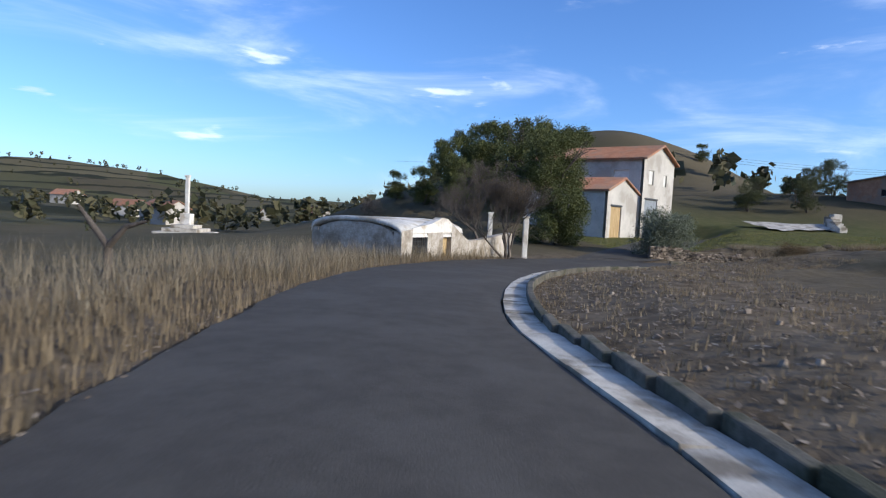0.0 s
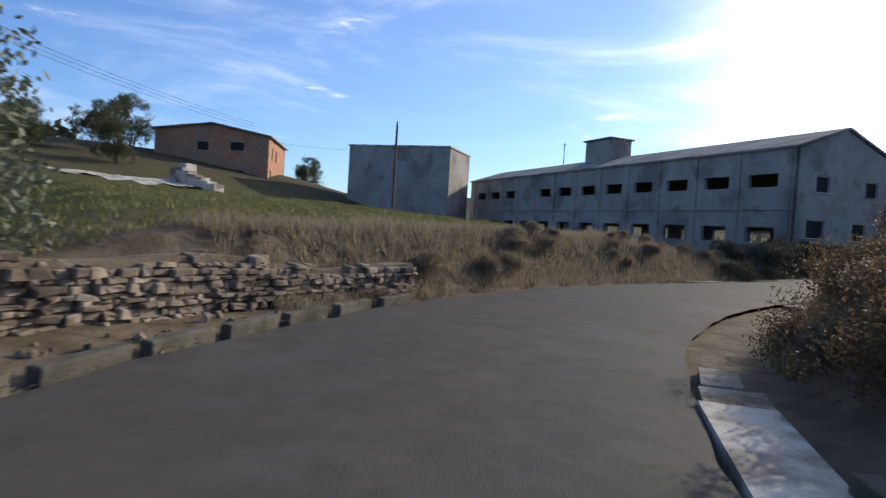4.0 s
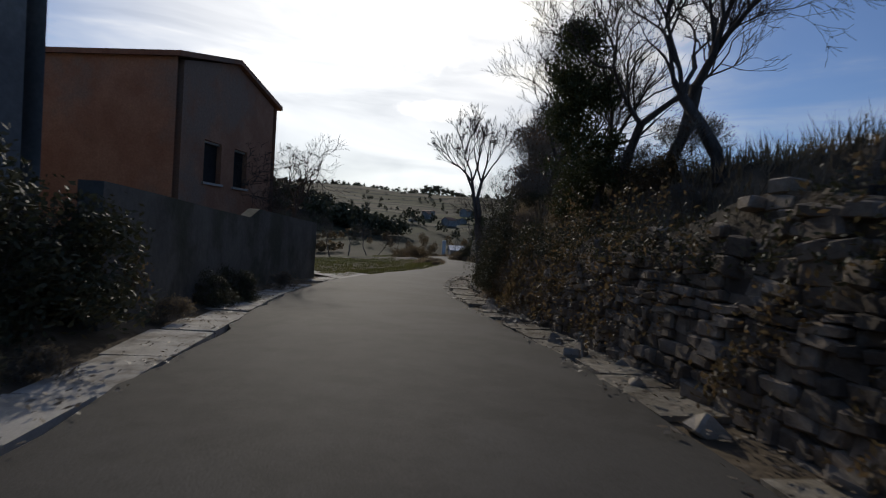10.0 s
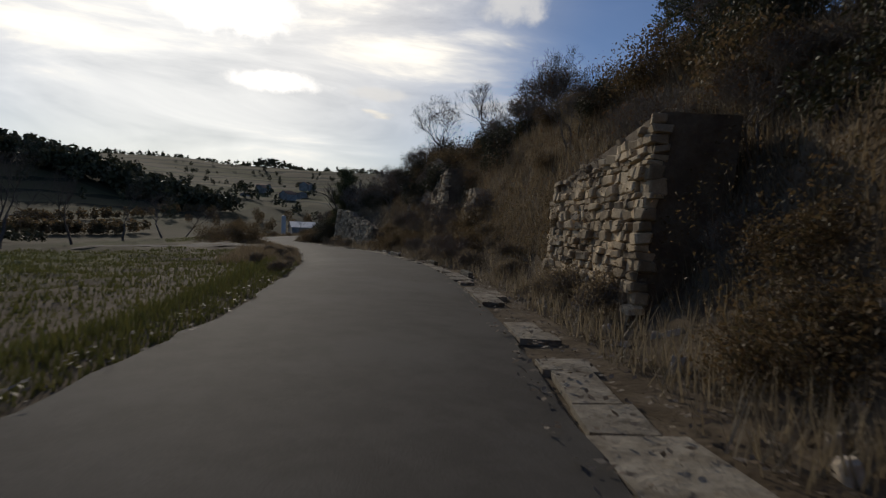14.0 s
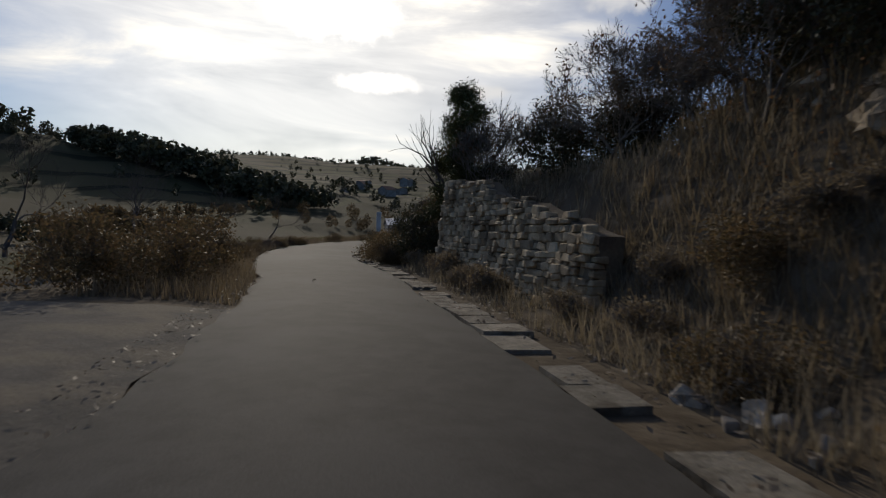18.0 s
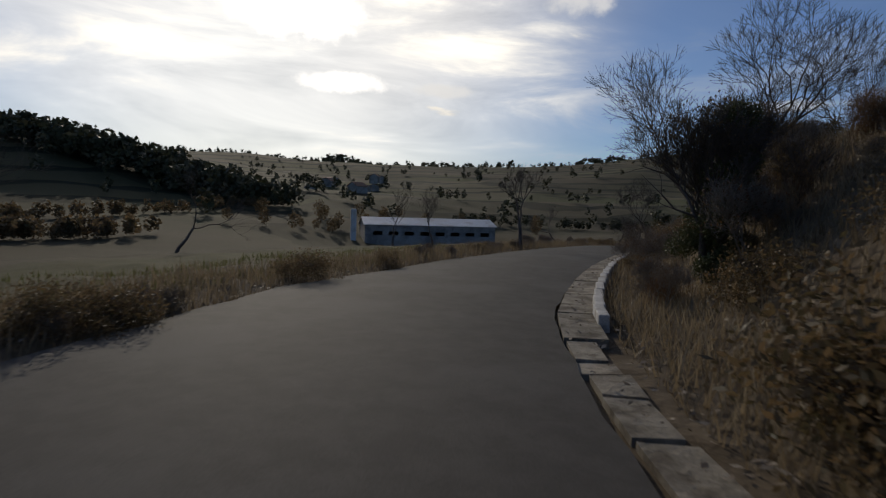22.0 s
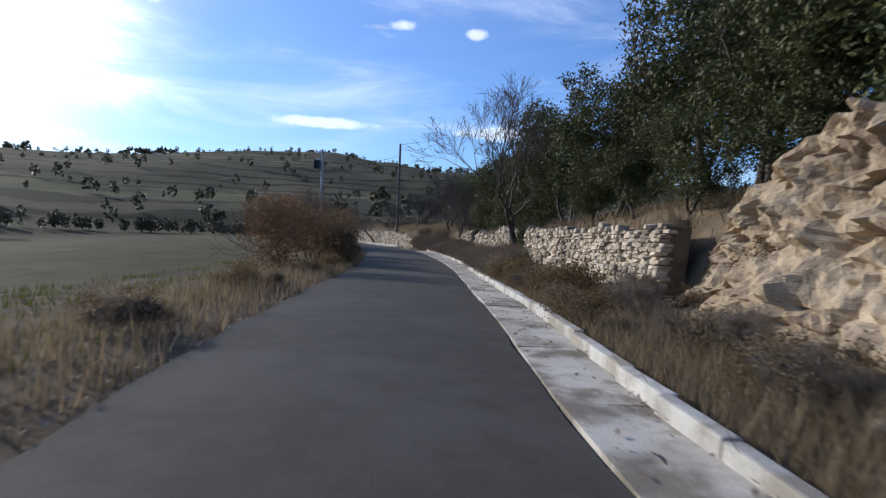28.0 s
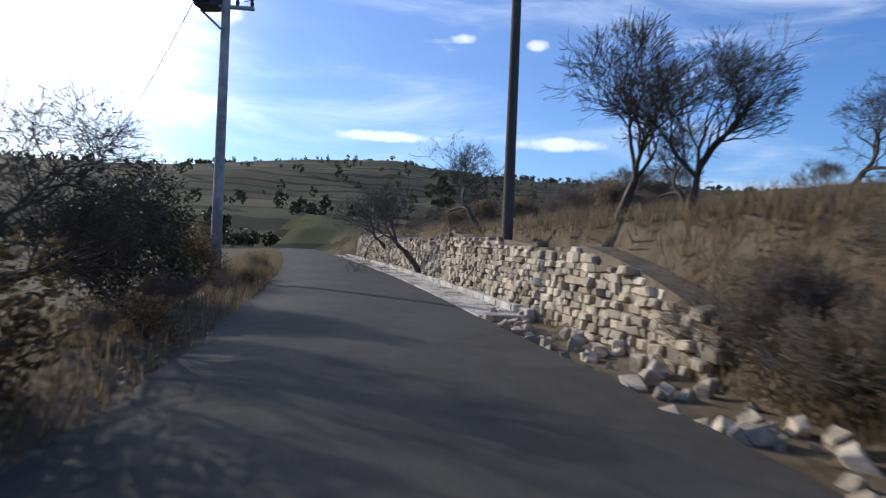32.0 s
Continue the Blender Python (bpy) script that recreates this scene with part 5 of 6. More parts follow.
pa = utility_pole("dark slim wooden utility pole in the field", 52.6, 55.2, 7.6, 0.12, POLE_WOOD)
part("pin", box_bm(-0.04, -0.04, 7.55, 0.04, 0.04, 7.85), DARK_METAL, pa)
wx, wy = place(33.1, 3.95)
WP_H = 5.15 - gz(wx, wy)
pe = utility_pole("tall dark wooden utility pole above the stone wall", wx, wy, WP_H, 0.15, POLE_WOOD, (0.1, -0.25))
part("insulator", box_bm(0.04, -0.3, WP_H - 0.1, 0.16, -0.19, WP_H + 0.12, 0.03), SHUTTER, pe)
tx, ty = 164.5, -143.7
tz = gz(tx, ty)
tp = utility_pole("concrete utility pole carrying a grey transformer", tx, ty, 4.5 - tz, 0.17, POLE_CONC, (0.2, -0.4))
H_ = 4.5 - tz
for k, zz in enumerate((H_ - 0.35, H_ - 2.05)):
    arm = part("crossarm", box_bm(-0.75, -0.42, zz, 0.85, -0.3, zz + 0.1, 0.01), STEEL, tp)
    arm.rotation_euler = (0, 0, radians(15))
    for q in (-0.8, -0.3, 0.4, 0.85):
        ins = tube_part("insulator", [((q * 0.85, -0.36, zz + 0.1), (q * 0.85, -0.36, zz + 0.22), 0.05, 0.065), ((q * 0.85, -0.36, zz + 0.22), (q * 0.85, -0.36, zz + 0.34), 0.05, 0.03)], 8, DARK_METAL, arm)
trf = part("transformer", box_bm(0.35, -0.5, H_ - 2.1, 0.95, 0.14, H_ - 1.2, 0.06), DARK_METAL, tp, "dark grey ribbed oil transformer")
for k in range(8):
    part("fin", box_bm(0.4 + k * 0.072, 0.141, H_ - 2.02, 0.42 + k * 0.072, 0.22, H_ - 1.3), DARK_METAL, trf)
for q in (0.48, 0.65, 0.82):
    tube_part("bushing", [((q, -0.18, H_ - 1.2), (q, -0.18, H_ - 0.9), 0.05, 0.03)], 8, SHUTTER, trf)
tube_part("brace", [((0.9, -0.18, H_ - 2.12), (0.12, -0.2, H_ - 2.8), 0.035, 0.035)], 6, STEEL, tp)


def wire(a, b, sag, r=0.014):
    n = 14
    a, b = Vector(a), Vector(b)
    pts = [a.lerp(b, i / n) - Vector((0, 0, sag * 4 * (i / n) * (1 - i / n))) for i in range(n + 1)]
    v, f = tubes([(tuple(pts[i]), tuple(pts[i + 1]), r, r) for i in range(n)], 4)
    return tagged(new("power_cable", raw_mesh("power_cable", v, f, WIRE, 4)), "thin black overhead cable between poles", "cable", "overhead cables")


ztop = 5.15
wire((tx - 0.6, ty, tz + H_ - 2.0), (wx + 0.1, wy - 0.25, ztop - 1.2), 0.2)
wire((wx + 0.1, wy - 0.25, ztop - 0.05), (134.0, -128.0, ztop + 2.5), 0.4)
wire((tx, ty, tz + H_ - 0.1), (210.0, -190.0, 2.0), 1.0)
zp = gz(52.6, 55.2) + 7.7
for k in range(3):
    wire((25.2, 66.8 + 0.3 * k, 9.2 + 0.35 * k), (64.5, 79.5, 9.8 + 0.3 * k), 0.5, 0.012)
wire((66.2, 78.6, 8.6), (72.8, 72.6, 8.7), 0.1, 0.012)
wire((25.2, 66.8, 9.6), (-8.0, 92.0, 9.0), 0.6, 0.012)

# ---- the long low shed in the valley and far houses ----
sz = -11.5
bx0, by0 = 242.5, -118.5
ang = math.degrees(math.atan2(-147.6 + 118.5, 225.2 - 242.5))
shed = rect_house("long_shed", "long low grey livestock shed with pale roof", (bx0, by0, sz), ang, (34.0, 12.0), 5.2, 6.9, RENDER_G, SHEET,
                  [("f", 2.0 + 4.0 * k, 2.6, 2.4, 1.0, "void") for k in range(8)], gable="x", overhang=0.4, base=-4.0, category="shed", roof_label="pale sheet roof")
part("silo", box_bm(-3.4, 1.0, -2.0, -2.0, 2.4, 9.0, 0.3), SHEET, shed, "slim pale feed silo")
r = random.Random(77)
for k in range(8):
    a = radians(r.uniform(-39, -31))
    d = r.uniform(330, 520)
    x, y = 110 + d * math.cos(a), -10 + d * math.sin(a)
    w = r.uniform(7, 13)
    rect_house("village_house", "small far house with tiled roof", (x, y, gz(x, y) - 1.0), r.uniform(0, 180), (w, 7.0), r.uniform(3, 4.5), r.uniform(5, 6), RENDER_G, TILE,
               [("f", 1.5, 1.0, 1.1, 1.3, "window"), ("f", w - 3.0, 1.0, 1.1, 1.3, "window")], base=-3)
for x, y in ((-60, 140), (-95, 190), (-40, 210), (-140, 230), (-75, 260)):
    rect_house("village_house", "small far pale house with tiled roof", (x, y, gz(x, y)), r.uniform(0, 180), (9, 7.0), 3.6, 5.5, RENDER_W, TILE, [("f", 1.5, 1.0, 1.1, 1.3, "window")], base=-3)



# ---- trees, shrubs, grass ----
def grow(r, h, rad, depth=5, spread=0.6, up=0.25, first=0.35, stems=1, wig=0.22, ratio=0.72, lean=(0, 0)):
    """Branch segments and twig ends of a leafless tree of height h."""
    segs, tips = [], []

    def limb(p, d, ln, rr, lv):
        n = 3 if lv > 1 else 2
        for i in range(n):
            d = (d + Vector((r.gauss(0, wig), r.gauss(0, wig), r.gauss(0, wig) + up * 0.3))).normalized()
            q = p + d * (ln / n)
            r2 = rr * (0.86 if lv else 0.6)
            segs.append((tuple(p), tuple(q), rr, r2))
            if lv > 0 and lv < depth and r.random() < 0.55:
                side(q, d, ln, r2, lv - 1)
            p, rr = q, r2
        if lv == 0:
            tips.append((p, d))
            return
        for _ in range(2 if r.random() < 0.7 else 3):
            side(p, d, ln, rr, lv - 1)

    def side(p, d, ln, rr, lv):
        ax = Vector((r.gauss(0, 1), r.gauss(0, 1), r.gauss(0, 0.5))).normalized()
        nd = (d + ax * spread + Vector((0, 0, up * 0.4))).normalized()
        limb(p, nd, ln * r.uniform(ratio - 0.1, ratio + 0.1), rr * r.uniform(0.6, 0.78), lv)
    for _ in range(stems):
        a, s = r.uniform(0, 6.28), (0.0 if stems == 1 else r.uniform(0.15, 0.5))
        d = Vector((math.cos(a) * s + lean[0], math.sin(a) * s + lean[1], 1)).normalized()
        limb(Vector((0, 0, -0.25)), d, h * first, rad / math.sqrt(stems), depth)
    top = max(max(s[1][2] for s in segs), 0.1)
    k = h / top
    segs = [(tuple(c * k for c in a), tuple(c * k for c in b), max(x, 0.004), max(y, 0.0035)) for a, b, x, y in segs]
    tips = [(p * k, d) for p, d in tips]
    return segs, tips


def leaf_cloud(rs, centres, n, size, spread, flat=0.0):
    """Leaf quads scattered round the centres (m, 3): verts and faces."""
    c = np.asarray(centres, float)[rs.randint(0, len(centres), n)]
    p = c + rs.normal(0, 1, (n, 3)) * spread
    a = rs.normal(0, 1, (n, 3))
    a /= np.linalg.norm(a, axis=1)[:, None]
    b = np.cross(a, rs.normal(0, 1, (n, 3)))
    b /= np.linalg.norm(b, axis=1)[:, None]
    s = size * rs.uniform(0.6, 1.4, (n, 1))
    v = np.stack([p - a * s, p + b * s * 0.45, p + a * s, p - b * s * 0.45], 1).reshape(-1, 3)
    return v, np.arange(4 * n).reshape(n, 4)


def crown_points(r, h, rad, lobes, low=0.25, squash=0.8):
    """Centres over several uneven lobes that make an irregular crown."""
    pts = []
    for _ in range(lobes):
        a, q, z = r.uniform(0, 6.28), rad * math.sqrt(r.random()) * 0.72, h * r.uniform(low, 0.86)
        q *= 1 - 0.5 * max(0, z / h - 0.55)
        lr = rad * r.uniform(0.25, 0.5)
        for _ in range(34):
            v = Vector((r.gauss(0, 1), r.gauss(0, 1), r.gauss(0, 1))).normalized() * lr * r.uniform(0.55, 1.0)
            pts.append((math.cos(a) * q + v.x, math.sin(a) * q + v.y, max(0.05, z + v.z * squash)))
    return pts


KINDS = {}


def kind(name, make):
    KINDS[name] = make
    return name


def plant(name, label, category, key, x, y, scale=1.0, turn=0.0, group="", sink=0.05, lean=0.0):
    """Places a plant; the first of each key is built, the rest are copies of it."""
    z = gz(x, y) - sink
    m = Matrix.LocRotScale((x, y, z), Euler((lean, 0, turn)), None)
    ob = empty(name)
    tagged(ob, label, category, group)
    for pn, me in KINDS[key]():
        o = part(pn, me, None, ob)
    ob.matrix_world = m @ Matrix.Scale(scale, 4)
    return ob


CACHE = {}


def cached(key, fn):
    def get():
        if key not in CACHE:
            CACHE[key] = fn()
        return CACHE[key]
    KINDS[key] = get


def bare_maker(seed, h, rad, mat, sides=4, leaves=None, n_leaf=0, leaf=0.03, **kw):
    def fn():
        r = random.Random(seed)
        segs, tips = grow(r, h, rad, **kw)
        thick = [s for s in segs if s[2] > rad * 0.3]
        thin = [s for s in segs if s[2] <= rad * 0.3]
        out = []
        for nm, ss in (("trunk", thick), ("crown", thin)):
            if ss:
                v, f = tubes(ss, sides)
                out.append((nm, raw_mesh(nm, v, f, mat, 4, True)))
        if leaves is not None and n_leaf:
            lv, lf = leaf_cloud(np.random.RandomState(seed), [tuple(p) for p, _ in tips], n_leaf, leaf, 0.09)
            out.append(("foliage", raw_mesh("foliage", lv, lf, leaves, 4)))
        return out
    return fn


def leafy_maker(seed, h, rad, mat, n, size, lobes=11, trunk=0.12, bark=None, low=0.25, depth=3, stems=1, squash=0.8, spread=0.11):
    def fn():
        r = random.Random(seed)
        segs, tips = grow(r, h * 0.85, trunk, depth=depth, spread=0.7, stems=stems)
        v, f = tubes(segs, 5)
        pts = crown_points(r, h, rad, lobes, low, squash)
        lv, lf = leaf_cloud(np.random.RandomState(seed), pts, n, size, spread)
        return [("trunk", raw_mesh("trunk", v, f, bark or BARK, 4, True)), ("crown", raw_mesh("crown", lv, lf, mat, 4))]
    return fn


for k in range(4):
    cached("bare%d" % k, bare_maker(100 + k, 6.0, 0.15, BARK, depth=6, spread=0.62, first=0.3))
    cached("almond%d" % k, bare_maker(120 + k, 4.2, 0.17, BARK, depth=6, spread=0.75, first=0.24, wig=0.3, up=0.12))
    cached("thorn%d" % k, bare_maker(140 + k, 2.6, 0.09, BARK_PALE, sides=3, depth=5, spread=0.7, stems=5, first=0.3, leaves=RUSSET, n_leaf=900, leaf=0.035))
    cached("oak%d" % k, leafy_maker(160 + k, 5.2, 2.5, OAK, 24000, 0.05, lobes=20, trunk=0.16, low=0.2, stems=2))
    cached("scrub%d" % k, leafy_maker(180 + k, 1.9, 1.3, SCRUB, 5200, 0.042, lobes=11, trunk=0.05, low=0.1, stems=4, depth=3, spread=0.09))
    cached("bramble%d" % k, leafy_maker(200 + k, 1.3, 1.5, BRAMBLE, 4200, 0.045, lobes=12, trunk=0.03, low=0.08, stems=6, depth=3, spread=0.12))
    cached("weed%d" % k, bare_maker(220 + k, 1.0, 0.02, BARK_PALE, sides=3, depth=4, spread=0.5, stems=9, first=0.4, leaves=WEED, n_leaf=1500, leaf=0.035))
for k in range(3):
    cached("farbare%d" % k, bare_maker(240 + k, 6.0, 0.14, BARK, sides=3, depth=5, spread=0.6))
    cached("pine%d" % k, leafy_maker(260 + k, 9.5, 3.3, PINE, 16000, 0.12, lobes=24, trunk=0.22, low=0.12, spread=0.22))
cached("bigpine", leafy_maker(270, 9.6, 2.9, PINE, 76000, 0.065, lobes=60, trunk=0.24, low=0.05, spread=0.17))
cached("upright0", bare_maker(311, 4.6, 0.15, BARK, depth=6, spread=0.58, first=0.26, up=0.1, ratio=0.74, wig=0.16))
cached("upright1", bare_maker(316, 4.2, 0.13, BARK, depth=6, spread=0.6, first=0.28, up=0.1, ratio=0.74, wig=0.17))
cached("slim", bare_maker(301, 5.1, 0.16, BARK, depth=6, spread=0.42, first=0.42, up=0.2, ratio=0.62, wig=0.16))
cached("olive0", leafy_maker(280, 2.75, 2.1, OLIVE, 34000, 0.05, lobes=36, trunk=0.16, bark=BARK_PALE, low=0.06, stems=2, spread=0.13, squash=0.95))
cached("ivy0", leafy_maker(281, 6.5, 1.5, OAK, 32000, 0.045, lobes=26, trunk=0.16, low=0.04, spread=0.11))
cached("fig0", bare_maker(282, 4.7, 0.2, BARK, depth=6, spread=0.5, stems=5, first=0.32, leaves=BRAMBLE, n_leaf=2600, leaf=0.04, up=0.35))
cached("russet0", leafy_maker(283, 3.6, 2.1, RUSSET, 12000, 0.04, lobes=16, trunk=0.08, low=0.12, stems=5, depth=4, spread=0.16))
cached("russet1", leafy_maker(284, 3.2, 1.9, BRAMBLE, 14000, 0.04, lobes=16, trunk=0.08, low=0.08, stems=5, depth=4, spread=0.13))
cached("holly0", leafy_maker(285, 2.8, 1.8, SCRUB, 13000, 0.045, lobes=16, trunk=0.08, low=0.06, stems=4, depth=3, spread=0.12))

rt = random.Random(9)


def at_road(fn_name, label, category, key, u, d, scale=1.0, **kw):
    x, y = place(u, d)
    return plant(fn_name, label, category, key, x, y, scale, rt.uniform(0, 6.28), **kw)


# first bend
plant("fig_shrub", "dense many-stemmed bare shrub beside the yard wall", "shrub", "fig0", 3.4, 31.7, 1.0, 0.4)
plant("pine_tree", "broad dark green pine beside the farmhouse", "tree", "bigpine", 8.5, 45.9, 1.0, 1.0)
plant("olive_tree", "silvery grey olive tree at the junction", "tree", "olive0", 15.6, 41.9, 1.12, 2.0)
plant("bare_tree", "knotty bare tree behind the hut", "tree", "almond0", -6.9, 51.8, 1.0, 0.3)
plant("bare_tree", "thin bare tree growing behind the shrub", "tree", "bare1", 2.6, 37.5, 1.05, 1.3)
for k, (x, y, s) in enumerate(((-3.0, 78.0, 0.62), (1.5, 74.0, 0.8), (5.0, 80.0, 0.95), (8.5, 76.0, 1.0), (11.5, 84.0, 1.15), (15.0, 78.0, 0.9), (-7.0, 84.0, 0.5), (3.0, 90.0, 0.9), (0.0, 86.0, 0.9), (5.5, 92.0, 1.1), (8.0, 88.0, 1.1), (13.0, 90.0, 1.15), (17.0, 88.0, 1.1), (20.0, 94.0, 1.0))):
    plant("pine_tree", "dark pine in the clump behind the farmhouse", "tree", "pine%d" % (k % 3), x, y, s, k * 1.3, "pine clump")
for k, (x, y, s) in enumerate(((63, 148, 0.55), (30, 140, 0.7), (24, 135, 0.8))):
    plant("pine_tree", "lone pine on the bald hill", "tree", "pine%d" % (k % 3), x, y, s, k * 2.1, "hill pines")
for k, (x, y, s) in enumerate(((47.0, 90.0, 0.5), (52.0, 88.0, 0.55), (57.0, 93.0, 0.6), (43.0, 84.0, 0.55), (50.0, 82.0, 0.5), (68.0, 84.0, 0.45), (71.0, 88.0, 0.5), (74.0, 86.0, 0.45), (62.0, 95.0, 0.7), (80.0, 95.0, 0.6), (86.0, 88.0, 0.55), (78.0, 102.0, 0.7), (92.0, 92.0, 0.6))):
    plant("holm_oak", "dark evergreen tree behind the field houses", "tree", "oak%d" % (k % 4), x, y, s * 1.7, k * 1.7, "field trees")
ytree = empty("pollard_tree", *place(1.08, -7.24), gz(*place(1.08, -7.24)))
tagged(ytree, "small forked pollard stump in the field", "tree")
tube_part("trunk", [((0, 0, -0.2), (0.02, 0, 0.75), 0.1, 0.085), ((0.02, 0, 0.75), (-0.5, 0.15, 1.3), 0.08, 0.06), ((-0.5, 0.15, 1.3), (-0.75, 0.2, 1.6), 0.06, 0.03), ((0.02, 0, 0.75), (0.45, -0.1, 1.2), 0.08, 0.06),
                    ((0.45, -0.1, 1.2), (0.95, -0.2, 1.35), 0.06, 0.03)], 7, BARK, ytree)
# right bank beside the barn
for k, (x, y, s, key) in enumerate(((44.5, 20.9, 1.2, "upright1"), (48.6, 18.6, 1.05, "upright0"), (52.7, 16.4, 1.1, "slim"), (56.8, 13.9, 1.05, "bare3"), (55.2, 14.6, 0.85, "bare0"), (58.0, 13.4, 0.9, "bare2"), (63.8, 9.4, 1.0, "bare1"))):
    plant("bare_tree", "leafless tree on the bank above the lane", "tree", key, x, y, s, k * 2.3, "bank trees", lean=0.08 * math.sin(k * 3))
plant("ivy_tree", "tree trunk thick with dark ivy", "tree", "ivy0", 58.6, 13.4, 0.72, 2.4)
at_road("gnarled_tree", "gnarled bare tree behind the yard wall", "tree", "almond1", 12.7, -5.3, 1.25)
at_road("gnarled_tree", "gnarled bare tree at the edge of the field", "tree", "almond2", 13.15, -4.9, 1.35)
for u, d, s, key in ((13.38, 2.85, 1.7, "slim"), (14.5, 3.7, 1.0, "bare3"), (13.75, 4.9, 0.85, "bare3"), (14.1, 4.6, 0.9, "bare1"), (14.9, 5.0, 1.0, "bare2"), (13.5, 5.6, 0.9, "bare1"), (14.0, 6.2, 0.95, "bare2"), (14.8, 6.6, 0.9, "bare3"), (12.6, 5.4, 1.0, "bare2"), (15.4, 8.2, 0.8, "bare0"), (17.2, 9.0, 0.75, "bare1"), (17.9, 8.6, 0.7, "bare2"),
                     (18.5, 7.6, 0.8, "bare3"), (18.9, 7.0, 0.7, "bare0"), (23.75, 4.1, 0.85, "bare2"), (23.95, 4.9, 0.9, "bare3"), (25.9, 6.4, 0.5, "bare0"), (25.8, 8.2, 0.7, "bare1"), (24.9, 9.5, 0.7, "bare2"),
                     (30.1, 4.9, 1.35, "bare3"), (31.1, 7.4, 1.0, "bare1"), (32.2, 9.0, 0.8, "bare0"), (31.7, 5.6, 0.9, "bare2"), (31.42, 4.3, 0.75, "bare1"), (31.95, 5.5, 0.7, "bare3"), (32.25, 6.1, 0.75, "bare2"), (32.1, 7.2, 0.85, "bare0")):
    at_road("bare_tree", "leafless grey tree on the bank above the lane", "tree", key, u, d, s, group="bank trees", sink=0.3)
for u, d, s in ((20.35, 5.0, 0.75), (19.6, 6.2, 0.8), (18.95, 5.6, 0.6), (19.2, 7.5, 0.7)):
    at_road("thorn_bush", "twiggy thorn bush on top of the stone wall", "bush", "thorn%d" % rt.randrange(4), u, d, s * 1.7, group="wall top thorns")
at_road("ivy_tree", "tall dark ivy-covered tree beside the lane", "tree", "ivy0", 20.9, 5.1, 0.95)
at_road("ivy_tree", "broad dark ivy-covered tree behind the wall end", "tree", "ivy0", 20.6, 5.3, 0.85)
at_road("scrub_bush", "dark scrub beside the end of the stone wall", "bush", "scrub1", 20.85, 3.9, 1.2)
at_road("ivy_tree", "ivy-clad tree at the bend", "tree", "ivy0", 23.25, 3.5, 0.5)
at_road("bare_tree", "round-crowned bare tree rising out of ivy", "tree", "fig0", 23.25, 3.6, 0.68)
for u, d, s in ((25.75, 7.6, 0.62), (26.4, 8.6, 0.5), (28.9, 6.0, 0.8), (29.5, 6.1, 0.9), (30.0, 6.4, 0.8), (30.6, 6.0, 0.8), (31.1, 6.2, 0.8), (28.7, 7.0, 1.1), (29.2, 7.2, 1.2), (29.7, 7.6, 1.1), (30.4, 7.2, 1.15), (31.0, 6.8, 1.0), (31.6, 8.0, 0.75), (31.95, 7.6, 0.9), (32.35, 8.8, 0.95), (28.9, 10.0, 1.3), (29.4, 10.5, 1.4), (31.6, 9.0, 1.0), (16.0, 9.5, 0.8)):
    at_road("holm_oak", "dense dark holm oak on the bank", "tree", "oak%d" % rt.randrange(4), u, d, s, group="holm oaks")
for u, d, s in ((29.05, 5.7, 0.4), (29.35, 5.9, 0.5), (29.6, 5.8, 0.42), (30.2, 5.8, 0.5), (30.5, 6.0, 0.45), (30.8, 5.9, 0.5), (31.15, 6.0, 0.5), (31.5, 6.2, 0.42), (31.8, 7.0, 0.5), (28.8, 6.2, 0.5), (30.0, 5.2, 0.38)):
    at_road("holm_oak", "young holm oak crowding the wall top", "tree", "oak%d" % rt.randrange(4), u, d, s, group="young holm oaks")
# left side
plant("bare_tree", "slender bare tree at the verge throwing long shadows", "tree", "slim", 140.9, -50.4, 0.8, 0.4)
at_road("bare_tree", "many-stemmed bare tree at the verge", "tree", "bare3", 27.95, -3.3, 1.0)
at_road("bare_tree", "small bare tree beside the field", "tree", "almond3", 28.3, -7.5, 0.8)
at_road("bare_tree", "thin bare tree above the bushes", "tree", "bare1", 32.1, -5.4, 0.9)
for u, d, s, key, lab in ((29.9, -4.1, 1.0, "russet0", "tall russet-brown bush at the verge"), (30.4, -4.1, 1.0, "russet1", "dark leafy bush at the verge"), (30.85, -4.4, 1.0, "holly0", "dark evergreen bush overhanging the verge"),
                          (31.2, -4.6, 1.1, "russet1", "dark leafy bush at the verge"), (31.7, -5.3, 0.7, "holly0", "dark evergreen bush overhanging the verge"), (31.9, -5.2, 1.0, "russet1", "tall dark leafy bush at the verge"), (32.3, -5.6, 1.15, "russet1", "tall dark leafy bush at the verge"), (32.0, -4.4, 1.0, "holly0", "dark evergreen bush overhanging the verge"), (32.35, -4.3, 0.95, "russet1", "dark leafy bush at the verge"),
                          (32.95, -4.2, 0.85, "holly0", "dark evergreen bush beside the transformer pole"), (33.4, -4.2, 0.6, "russet1", "dark leafy bush at the verge")):
    at_road("verge_bush", lab, "bush", key, u, d + (0.35 if 30.3 < u < 32.6 else 0.0), s * (1.0 if u < 31.6 else 1.12), group="verge bushes")
for u, d, s in ((19.85, -3.6, 1.0), (20.3, -3.7, 1.1), (20.7, -4.1, 1.0), (19.6, -5.0, 1.0), (21.0, -5.0, 0.9), (20.2, -6.0, 1.0)):
    at_road("bramble_patch", "low dark bramble thicket with seed heads", "bush", "bramble%d" % rt.randrange(4), u, d, s, group="brambles")
